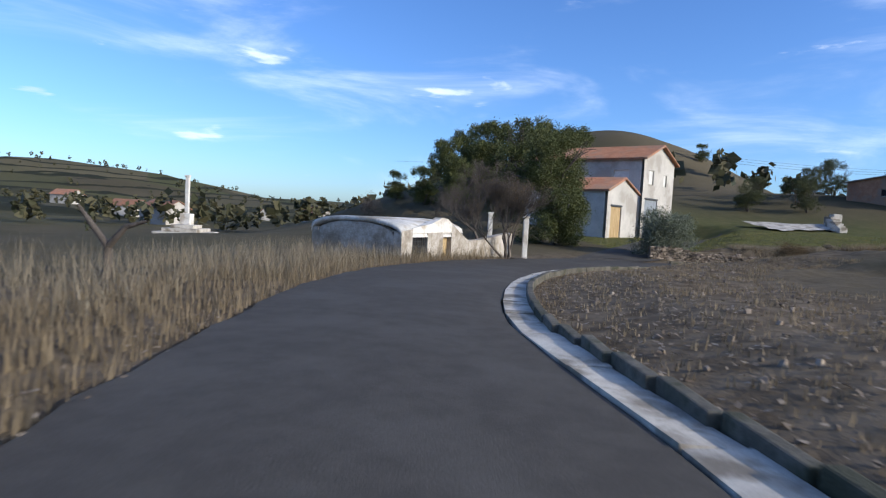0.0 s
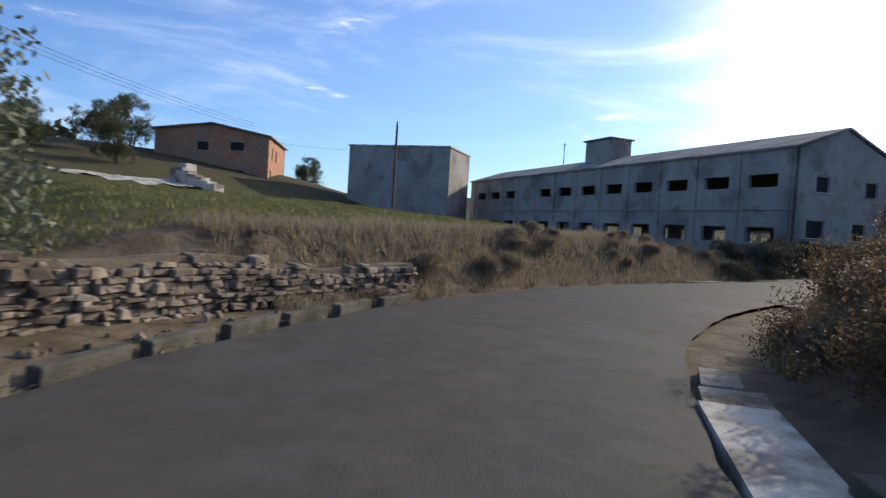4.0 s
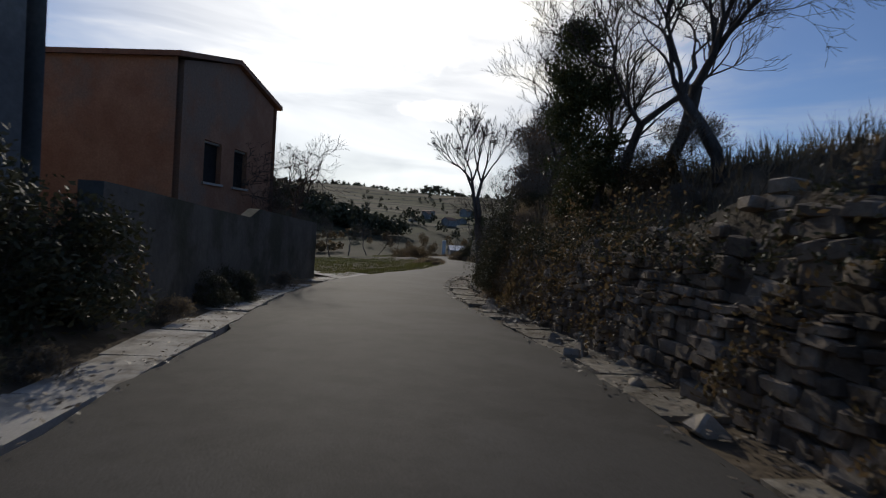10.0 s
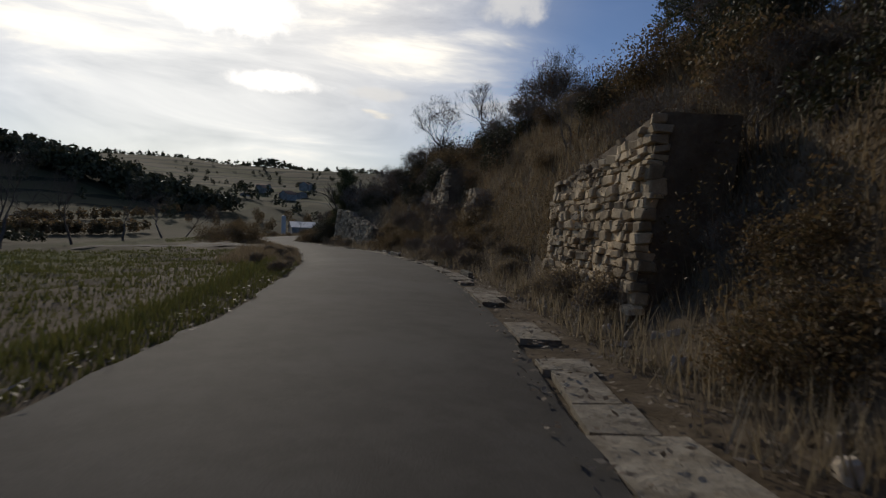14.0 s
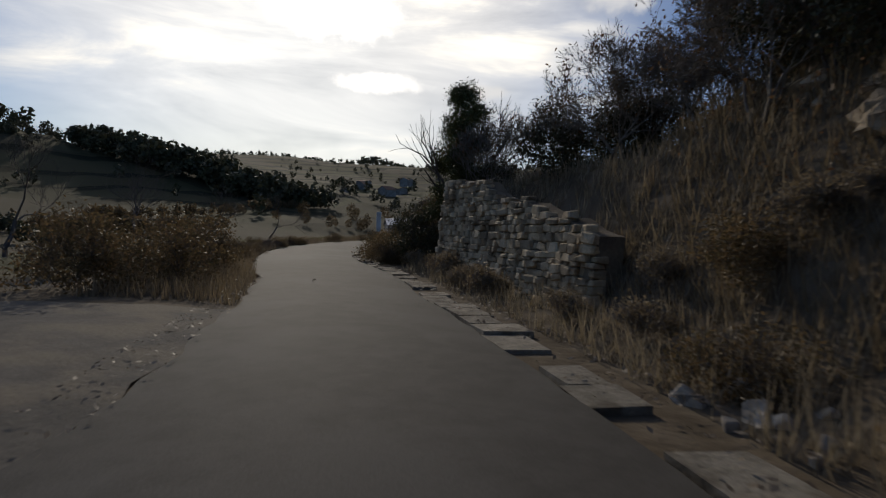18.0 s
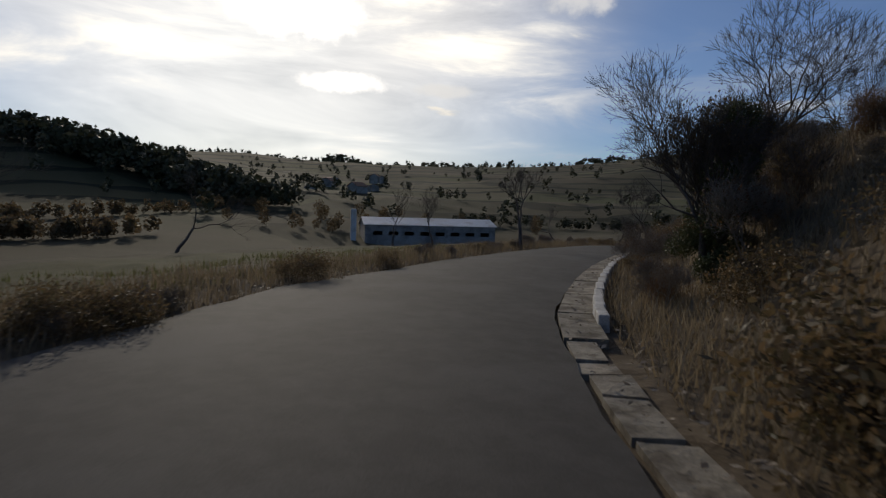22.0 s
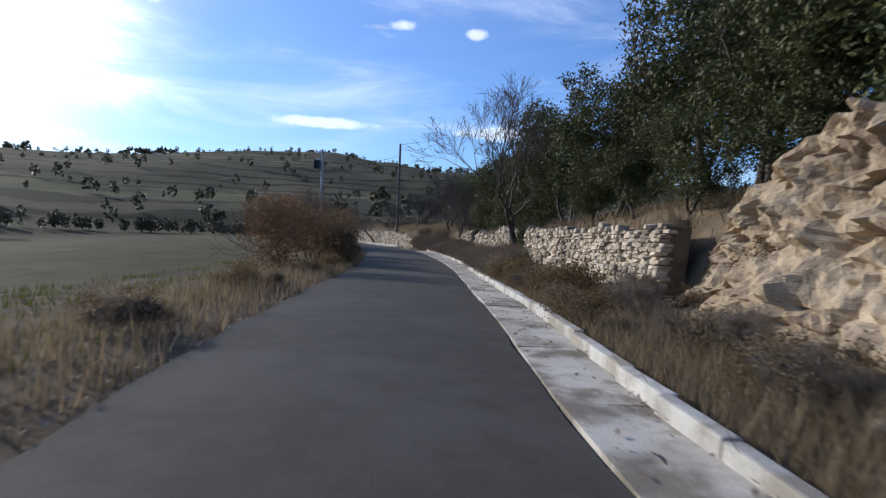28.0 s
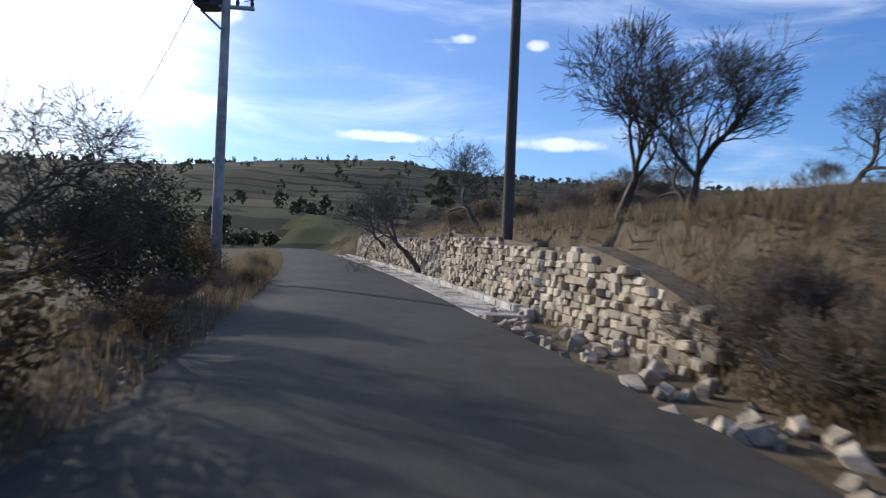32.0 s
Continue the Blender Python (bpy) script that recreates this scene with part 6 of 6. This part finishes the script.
for u, d, s in ((18.6, -16, 1), (19.5, -18, 1.1), (20.5, -15, 0.9), (21.5, -13, 1), (22.5, -12.8, 1.0), (23.3, -15, 0.8), (16.5, -26, 1.2), (17.3, -28, 1.2), (15.5, -30, 1.0), (14.8, -32, 1.0), (14.0, -30, 1.1), (18.0, -24, 1.1), (26.0, -16, 0.8), (27.0, -20, 0.9), (25, -24, 1.0), (29, -18, 0.8)):
    x, y = place(u, d)
    plant("bare_tree", "bare grey tree along the field edge", "tree", "farbare%d" % rt.randrange(3), x, y, s, rt.uniform(0, 6), "field edge trees")
for u, d, s in ((32.3, -4.5, 1.1), (32.6, -4.7, 0.85)):
    at_road("bare_tree", "thin tangled tree rising from the verge bushes", "tree", "almond%d" % rt.randrange(4), u, d, s, group="verge trees")
at_road("thorn_bush", "tall twiggy grey thorn beside the lane", "bush", "thorn1", 30.5, -4.3, 1.15)
at_road("thorn_bush", "tall twiggy grey thorn beside the lane", "bush", "thorn2", 30.75, -4.6, 1.2)
for u, d, s in ((31.55, 3.9, 0.55), (31.7, 4.5, 0.65), (31.85, 4.2, 0.7), (31.95, 4.7, 0.8), (32.1, 4.4, 0.65), (32.3, 4.5, 0.6), (31.1, 4.3, 0.6), (30.9, 4.2, 0.55), (30.6, 4.1, 0.5)):
    at_road("thorn_bush", "tall pale grey thorn in front of the broken wall", "bush", "thorn%d" % rt.randrange(4), u, d, s, group="thorns below the wall")
# almonds on the last slope
for x, y, s in ((*place(32.85, 5.2), 0.95), (159.8, -151.0, 1.0), (157.0, -147.5, 0.9), (*place(32.72, 5.6), 0.75), (149.5, -132.0, 0.9), (163.5, -160.0, 1.0), (151.0, -144.0, 0.8), (146.5, -137.5, 0.8), (160.0, -158.0, 0.9), (147.0, -146.0, 0.8), (167.5, -170.0, 1.0), (143.0, -140.0, 0.8)):
    plant("almond_tree", "gnarled leafless almond tree on the terrace", "tree", "upright%d" % rt.randrange(2) if y > -140 and x > 150 else "almond%d" % rt.randrange(4), x, y, s, rt.uniform(0, 6), "almond trees")

# shrubs on the banks
weeds = 0
for u0, u1, dl, dh, n, keys, s0, s1, lab in (
        (4.6, 7.2, 2.9, 4.6, 26, ("weed", "bramble"), 0.4, 0.75, "dry brown weeds on the bank"),
        (7.0, 12.8, 3.0, 5.0, 70, ("scrub", "bramble", "thorn"), 0.25, 0.48, "dark tangled scrub over the wall"),
        (12.8, 15.0, 4.6, 7.0, 14, ("thorn", "scrub"), 0.7, 1.2, "twiggy scrub above the wall"),
        (13.0, 14.4, 2.7, 2.95, 14, ("weed", "bramble"), 0.3, 0.55, "dry weeds at the foot of the tall wall"),
        (14.2, 19.0, 2.9, 5.0, 80, ("weed", "weed", "bramble", "thorn"), 0.4, 0.75, "dry bramble and straw on the bank"),
        (14.0, 19.0, 5.4, 9.0, 90, ("thorn", "scrub", "bramble", "weed", "russet"), 0.55, 1.1, "scrub on top of the rock bank"),
        (19.0, 21.0, 3.0, 3.4, 14, ("weed",), 0.5, 0.9, "straw-coloured weeds at the foot of the wall"),
        (18.6, 21.0, 5.2, 9.0, 22, ("thorn", "scrub"), 0.7, 1.2, "scrub above the stone wall"),
        (20.8, 22.5, 2.6, 5.2, 60, ("bramble", "bramble", "russet", "scrub"), 0.5, 0.9, "dense brown thicket at the bend"),
        (22.6, 26.2, 2.5, 7.0, 100, ("weed", "thorn", "russet", "bramble"), 0.35, 0.7, "dry brown shrubs on the bank"),
        (26.2, 29.4, 2.9, 5.6, 90, ("weed", "thorn", "bramble"), 0.35, 0.6, "dry grey-brown shrubs below the rock"),
        (28.4, 29.7, 3.0, 4.3, 34, ("weed", "weed", "bramble", "thorn"), 0.4, 0.7, "dry grey-brown weeds along the kerb"),
        (29.7, 32.5, 3.25, 4.4, 110, ("thorn", "thorn", "weed"), 0.75, 1.1, "tall dry grey shrubs below the broken wall"),
        (32.0, 36.0, 5.0, 12.0, 40, ("weed", "thorn"), 0.6, 1.2, "dry shrubs on the slope"),
        (5.2, 8.0, -4.8, -3.2, 30, ("weed",), 0.35, 0.6, "matted dry grass bank"),
        (7.6, 12.6, -3.0, -2.6, 16, ("weed", "scrub"), 0.3, 0.6, "weeds at the foot of the yard wall"),
        (8.3, 11.2, -5.2, -3.3, 34, ("scrub", "bramble", "scrub"), 0.6, 1.0, "dark tangled bushes in front of the barn"),
        (16.0, 17.8, -3.2, -2.0, 16, ("weed",), 0.3, 0.5, "low dry weeds at the verge"),
        (20.8, 29.4, -4.2, -2.7, 70, ("weed", "weed", "bramble"), 0.3, 0.55, "dry weeds along the verge"),
        (29.4, 34.0, -3.2, -2.4, 26, ("weed", "bramble"), 0.35, 0.6, "dry weeds under the bushes"),
        (-0.5, 1.2, -5.5, -2.9, 10, ("weed", "bramble"), 0.5, 0.8, "dry weeds along the verge")):
    for _ in range(n):
        uu = rt.uniform(u0, u1)
        dd = rt.uniform(dl, dh)
        if dd > 0:
            dd = max(dd, EDGE_RIGHT(uu)[0] + GUTTER(uu)[0] + 0.55)
        else:
            dd = min(dd, EDGE_LEFT(uu)[0] - 0.35)
        if dd < 0 and 17.8 < uu < 19.4:
            continue
        kx = keys[rt.randrange(len(keys))]
        if kx == "weed":
            weeds += 1
            kx = "weed" if weeds < 290 or uu > 29.6 and weeds < 298 else "thorn"
        at_road({"weed": "weed_clump", "bramble": "bramble_bush", "scrub": "scrub_bush", "thorn": "thorn_bush", "russet": "russet_bush"}[kx], lab, "bush", "%s%d" % (kx, rt.randrange(2 if kx == "russet" else 4)), uu, dd, rt.uniform(s0, s1) * (0.45 if kx == "russet" else 0.55 if kx == "thorn" and (uu > 26 or "thorn" not in keys) else 1.0), group=lab)

# ---- grass and leaf litter ----
def blades(name, label, u0, u1, d0, d1, n, h0, h1, mat, seed, width=0.012, bend=0.35, xy=None, clump=0.0):
    rs = np.random.RandomState(seed)
    if xy is None:
        uu, g = rs.uniform(u0, u1, n), rs.uniform(0, 1, n)
        P, T = spline(uu), tangent(uu)
        lo = np.array([d0(q) if callable(d0) else d0 for q in uu])
        hi = np.array([d1(q) if callable(d1) else d1 for q in uu])
        dd = lo + (hi - lo) * g
        free = ~((dd < 0) & (uu > 17.85) & (uu < 19.4) & (dd > -12))
        P, T, dd = P[free], T[free], dd[free]
        n = len(dd)
        x, y = P[:, 0] + T[:, 1] * dd, P[:, 1] - T[:, 0] * dd
    else:
        x, y = xy(rs, n)
    if clump:
        keep = fbm(x, y, clump, seed) + rs.uniform(-0.4, 0.4, n) > 0.0
        x, y = x[keep], y[keep]
        n = len(x)
    z = ground(x, y) - 0.02
    h = rs.uniform(h0, h1, n)
    a = rs.uniform(0, 6.28, n)
    w = width * rs.uniform(0.6, 1.5, n)
    lx, ly = np.cos(a + 1.3) * bend * h * rs.uniform(0, 1, n), np.sin(a + 1.3) * bend * h * rs.uniform(0, 1, n)
    v = np.empty((n, 3, 3))
    v[:, 0] = np.stack([x - np.cos(a) * w, y - np.sin(a) * w, z], 1)
    v[:, 1] = np.stack([x + np.cos(a) * w, y + np.sin(a) * w, z], 1)
    v[:, 2] = np.stack([x + lx, y + ly, z + h], 1)
    return tagged(new(name, raw_mesh(name, v.reshape(-1, 3), np.arange(3 * n).reshape(n, 3), mat, 3)), label, "grass", kind="stuff")


EL, ER = (lambda q: EDGE_LEFT(q)[0]), (lambda q: EDGE_RIGHT(q)[0] + GUTTER(q)[0])
blades("tall_grass", "tall straw-coloured dry grass beside the lane", 1.2, 3.0, lambda q: EL(q) - 0.3, lambda q: EL(q) - 2.2, 2600, 0.3, 0.85, STRAW, 1, 0.008, 0.8)
blades("tall_grass", "tall straw-coloured dry grass beside the lane", 0.6, 2.6, lambda q: EL(q) - 1.2, lambda q: EL(q) - 6.5, 6500, 0.35, 0.95, STRAW, 2, 0.009, 0.8, clump=2.2)
blades("dry_grass", "short dry verge grass", -0.6, 2.8, lambda q: EL(q) - 0.05, lambda q: EL(q) - 3.0, 14000, 0.08, 0.4, WEED, 3)
blades("dry_grass", "short dry grass on the corner plot", -0.6, 4.6, lambda q: ER(q) + 0.25, lambda q: ER(q) + 7.0, 30000, 0.04, 0.16, WEED, 4, 0.014, clump=1.3)
blades("dry_grass", "matted dry grass on the outer bank", 5.0, 8.2, lambda q: EL(q) - 0.3, lambda q: EL(q) - 3.2, 30000, 0.1, 0.36, STRAW, 5, 0.011, 0.9)
blades("field_grass", "short green and straw field grass", 4.4, 8.4, -6.0, -24.0, 40000, 0.05, 0.16, GREEN_GRASS, 6, 0.02)
blades("dry_grass", "dead grass on the shaded bank", 5.0, 13.0, lambda q: ER(q) + 0.3, lambda q: ER(q) + 3.5, 36000, 0.1, 0.5, WEED, 7, 0.011, 0.8)
blades("field_grass", "young green field grass", 13.2, 17.8, lambda q: EL(q) - 0.9, -16.0, 42000, 0.05, 0.15, GREEN_GRASS, 8, 0.02)
blades("verge_grass", "bright green verge grass", 13.2, 17.0, lambda q: EL(q) - 0.1, lambda q: EL(q) - 1.2, 12000, 0.06, 0.22, GREEN_GRASS, 9, 0.012)
blades("dry_grass", "straw and weeds on the right bank", 13.0, 20.6, lambda q: ER(q) + 0.2, lambda q: ER(q) + 8.0, 110000, 0.12, 0.6, STRAW, 10, 0.01, 0.8, clump=1.6)
blades("dry_grass", "brown weeds on the right bank", 21.5, 33.5, lambda q: ER(q) + 0.2, lambda q: ER(q) + 5.5, 90000, 0.08, 0.38, WEED, 11, 0.011, 0.8)
blades("dry_grass", "straw on the right bank", 22.4, 27.6, lambda q: ER(q) + 0.3, lambda q: ER(q) + 8.0, 24000, 0.12, 0.5, STRAW, 12, 0.01, 0.8, clump=2.4)
blades("dry_grass", "dry grass on the left verge", 16.5, 36.0, lambda q: EL(q) - 0.05, lambda q: EL(q) - 2.6, 60000, 0.08, 0.45, WEED, 13, 0.011, 0.6)
blades("verge_grass", "olive-green grass on the left verge", 20.5, 31.0, lambda q: EL(q) - 1.0, lambda q: EL(q) - 7.0, 40000, 0.06, 0.25, GREEN_GRASS, 14, 0.014, clump=3.0)


blades("dry_grass", "grey-brown weeds below the walls", 26.5, 32.6, lambda q: ER(q) + 0.2, lambda q: ER(q) + 1.7, 44000, 0.12, 0.5, WEED, 15, 0.009, 0.9)
blades("dry_grass", "rough brown grass on the rock bank", 13.6, 19.2, lambda q: ER(q) + 1.5, lambda q: ER(q) + 7.0, 50000, 0.15, 0.55, WEED, 16, 0.012, 0.9)


blades("dry_grass", "brown grass on the almond terrace", 31.8, 36.5, lambda q: ER(q) + 1.2, lambda q: ER(q) + 12.0, 60000, 0.1, 0.42, WEED, 17, 0.014, 0.9, clump=2.0)


def litter(name, label, u0, u1, d0, d1, n, size, mat, seed, on_road=True, clump=0.8):
    """Fallen leaves and crumbs lying flat."""
    rs = np.random.RandomState(seed)
    uu, g = rs.uniform(u0, u1, n), rs.uniform(0, 1, n) ** 1.3
    P, T = spline(uu), tangent(uu)
    lo, hi = np.array([d0(q) for q in uu]), np.array([d1(q) for q in uu])
    dd = lo + (hi - lo) * g
    x, y = P[:, 0] + T[:, 1] * dd, P[:, 1] - T[:, 0] * dd
    keep = fbm(x, y, clump, seed) + rs.uniform(-0.5, 0.5, n) > 0.05
    x, y, P = x[keep], y[keep], P[keep]
    n = len(x)
    z = np.maximum(ground(x, y), P[:, 2] - 0.005 if on_road else -99) + 0.035
    a = rs.uniform(0, 6.28, n)
    s = size * rs.uniform(0.4, 1.5, n)
    c, q = np.cos(a) * s, np.sin(a) * s
    t = rs.uniform(-0.5, 0.5, n) * s
    v = np.empty((n, 4, 3))
    v[:, 0] = np.stack([x - c, y - q, z + t], 1)
    v[:, 1] = np.stack([x + q * 0.5, y - c * 0.5, z], 1)
    v[:, 2] = np.stack([x + c, y + q, z - t * 0.4 + 0.01], 1)
    v[:, 3] = np.stack([x - q * 0.5, y + c * 0.5, z + 0.01], 1)
    return tagged(new(name, raw_mesh(name, v.reshape(-1, 3), np.arange(4 * n).reshape(n, 4), mat, 4)), label, "litter", kind="stuff")


litter("leaf_litter", "fallen brown leaves along the gutter", 6.5, 16.0, lambda q: ER(q) + 0.5, lambda q: EDGE_RIGHT(q)[0] - 0.25, 14000, 0.035, LITTER, 31)
litter("leaf_litter", "fallen brown leaves along the gutter", 16.0, 34.0, lambda q: ER(q) + 0.3, lambda q: EDGE_RIGHT(q)[0] + 0.05, 9000, 0.035, LITTER, 32)
litter("leaf_litter", "crumbs and leaves at the lane's edge", -1.0, 34.0, lambda q: EL(q) - 0.5, lambda q: EL(q) + 0.12, 16000, 0.028, LITTER, 33)
litter("leaf_litter", "dead leaves and crumbs on the corner plot", -0.5, 4.4, lambda q: ER(q) + 0.2, lambda q: ER(q) + 6.0, 14000, 0.045, LITTER, 34, False)
litter("leaf_litter", "leaves below the yard wall", 2.4, 4.0, lambda q: EL(q) - 1.6, lambda q: EL(q) + 0.05, 1600, 0.026, LITTER, 35)
stick = tube_part("stick", [((-0.25, 0, 0.02), (0.0, 0.03, 0.05), 0.014, 0.012), ((0.0, 0.03, 0.05), (0.3, -0.02, 0.03), 0.012, 0.008)], 6, BARK, None)
sx, sy = place(19.88, -0.5)
stick.location, stick.rotation_euler = (sx, sy, spline([19.88])[0][2] + 0.03), (0, 0, -0.6)
tagged(stick, "short dark stick lying on the asphalt", "stick")

def curtain(name, label, u0, u1, d, z0, z1, n, size, mat, seed, depth=0.35, clump=1.4):
    """Dead creeper and ivy hanging over a bank or wall face."""
    rs = np.random.RandomState(seed)
    uu, g = rs.uniform(u0, u1, n), rs.uniform(0, 1, n)
    P, T = spline(uu), tangent(uu)
    dd = d + rs.normal(0, depth * 0.4, n) + 0.2 * g
    x, y = P[:, 0] + T[:, 1] * dd, P[:, 1] - T[:, 0] * dd
    z = P[:, 2] + z0 + (z1 - z0) * g * (0.8 + 0.35 * fbm(x, y, 2.4, seed + 1))
    bulge = 0.45 * fbm(x + 0.6 * z, y, 1.7, seed + 2)
    x, y = x + T[:, 1] * bulge, y - T[:, 0] * bulge
    keep = fbm(x + z, y - z, clump, seed) + rs.uniform(-0.35, 0.35, n) - 0.35 * (g - 0.5) > -0.1
    c = np.stack([x, y, z], 1)[keep]
    v, f = leaf_cloud(rs, c, len(c), size, 0.05)
    return tagged(new(name, raw_mesh(name, v, f, mat, 4)), label, "ivy", kind="stuff")


curtain("dead_creeper", "dark dead creeper hanging over the stone wall", 7.0, 13.0, 3.0, 0.1, 2.15, 70000, 0.033, BRAMBLE, 61)
curtain("ivy_cover", "dark ivy over the wall top", 7.0, 13.3, 3.15, 1.2, 2.0, 50000, 0.03, SCRUB, 62, 0.4)
curtain("dead_creeper", "brown creeper hanging over the rock bank", 14.3, 16.6, 4.2, 0.4, 3.0, 26000, 0.028, BRAMBLE, 63, 1.2, 1.0)
curtain("ivy_cover", "dark creeper beside the tall wall", 12.1, 12.6, 2.8, 0.3, 2.8, 20000, 0.03, SCRUB, 64, 0.5)
curtain("dead_creeper", "russet creeper on the rock bank", 14.3, 19.0, 5.8, 2.0, 5.0, 36000, 0.028, RUSSET, 65, 1.4, 1.0)

# ---- far woods ----
def far_wood(name, label, xs, ys, hs, mat, seed, per=26):
    """Many small far trees as clumps of leaf planes, each of its own height."""
    rs = np.random.RandomState(seed)
    n = len(xs)
    zs = ground(xs, ys)
    c = np.repeat(np.stack([xs, ys, zs + hs * 0.55], 1), per, 0)
    hh = np.repeat(hs, per)[:, None]
    per_size = 0.17 * math.sqrt(22.0 / per)
    off = rs.normal(0, 1, (n * per, 3))
    off /= np.linalg.norm(off, axis=1)[:, None]
    p = c + off * hh * np.array([[0.34, 0.34, 0.46]]) * rs.uniform(0.4, 1.0, (n * per, 1))
    a = rs.normal(0, 1, (n * per, 3))
    a /= np.linalg.norm(a, axis=1)[:, None]
    b = np.cross(a, rs.normal(0, 1, (n * per, 3)))
    b /= np.linalg.norm(b, axis=1)[:, None]
    s = hh * per_size * rs.uniform(0.6, 1.4, (n * per, 1))
    v = np.stack([p - a * s, p + b * s * 0.7, p + a * s, p - b * s * 0.7], 1).reshape(-1, 3)
    return tagged(new(name, raw_mesh(name, v, np.arange(4 * n * per).reshape(-1, 4), mat, 4)), label, "trees", kind="stuff")


rs = np.random.RandomState(50)


def scatter(n, xc, yc, wx, wy):
    return rs.normal(xc, wx, n), rs.normal(yc, wy, n)


x, y = [], []
for f in np.linspace(0, 1, 34):
    a, b = scatter(12, 410 - 92 * f, -72 - 58 * f, 7, 7)
    x.append(a), y.append(b)
x, y = np.concatenate(x), np.concatenate(y)
far_wood("pine_wood", "dark pine wood along the hill shoulder", x, y, rs.uniform(6, 11, len(x)), SCRUB, 51, 60)
x, y = scatter(300, 432, -5, 26, 30)
far_wood("hilltop_wood", "dark scrub and pines on the hill top", x, y, rs.uniform(3, 7, len(x)), SCRUB, 52, 60)
a = np.radians(rs.uniform(-105, 10, 2600))
d = rs.uniform(230, 1080, 2600)
x, y = 70 + d * np.cos(a), d * np.sin(a)
keep = (fbm(x, y, 95.0, 31) + 0.3 * fbm(x, y, 34.0, 11) + rs.uniform(-0.25, 0.25, len(x))) > 0.22
far_wood("valley_trees", "dark woods between the valley fields", x[keep], y[keep], rs.uniform(3, 8, keep.sum()), SCRUB, 53, 46)
a = np.radians(rs.uniform(-110, 20, 1500))
d = rs.uniform(1020, 1130, 1500)
x, y = 70 + d * np.cos(a), d * np.sin(a)
keep = fbm(x, y, 260.0, 41) + rs.uniform(-0.3, 0.3, len(x)) > -0.15
far_wood("skyline_trees", "trees along the far skyline", x[keep], y[keep], rs.uniform(5, 13, keep.sum()), SCRUB, 54, 16)
x, y = scatter(130, 1085, -690, 40, 40)
far_wood("skyline_trees", "wooded knoll on the far skyline", x, y, rs.uniform(7, 14, len(x)), SCRUB, 55, 16)
x, y = scatter(90, 232, -128, 30, 26)
keep = (np.hypot(x - 232, y + 134) > 16) & ((x - 234) * 0.86 - (y + 133) * 0.51 > 4)
far_wood("shed_trees", "bare brown trees round the shed", x[keep], y[keep], rs.uniform(3, 6, keep.sum()), BRAMBLE, 56, 260)
a = np.radians(rs.uniform(75, 150, 1500))
d = rs.uniform(70, 900, 1500)
x, y = d * np.cos(a) - 5, 30 + d * np.sin(a)
keep = (fbm(x, y, 70.0, 61) + rs.uniform(-0.4, 0.4, len(x))) > 0.05
far_wood("valley_trees", "bushy trees in the northern valley", x[keep], y[keep], rs.uniform(2.5, 6, keep.sum()), SCRUB, 57, 22)
x, y = scatter(160, 52, 160, 60, 22)
keep = np.hypot(x - 45, y - 172) > 40
far_wood("hill_scrub", "dark trees at the foot of the bald hill", x[keep], y[keep], rs.uniform(4, 8, keep.sum()), SCRUB, 58, 24)
# hedges along the valley fields
for k, (x0, y0, x1, y1, n) in enumerate(((120.0, 60.0, 215.0, -25.0, 260), (215.0, -25.0, 236.0, -66.0, 110), (150.0, 28.0, 196.0, -30.0, 120), (250.0, -40.0, 330.0, -150.0, 160), (262.0, -170.0, 180.0, -260.0, 160))):
    f = rs.uniform(0, 1, n)
    x, y = x0 + (x1 - x0) * f + rs.normal(0, 1.3, n), y0 + (y1 - y0) * f + rs.normal(0, 1.3, n)
    far_wood("hedge", "dark scrubby hedge between the fields", x, y, rs.uniform(1.6, 4.0, n), SCRUB if k % 2 == 0 else BRAMBLE, 70 + k, 70)
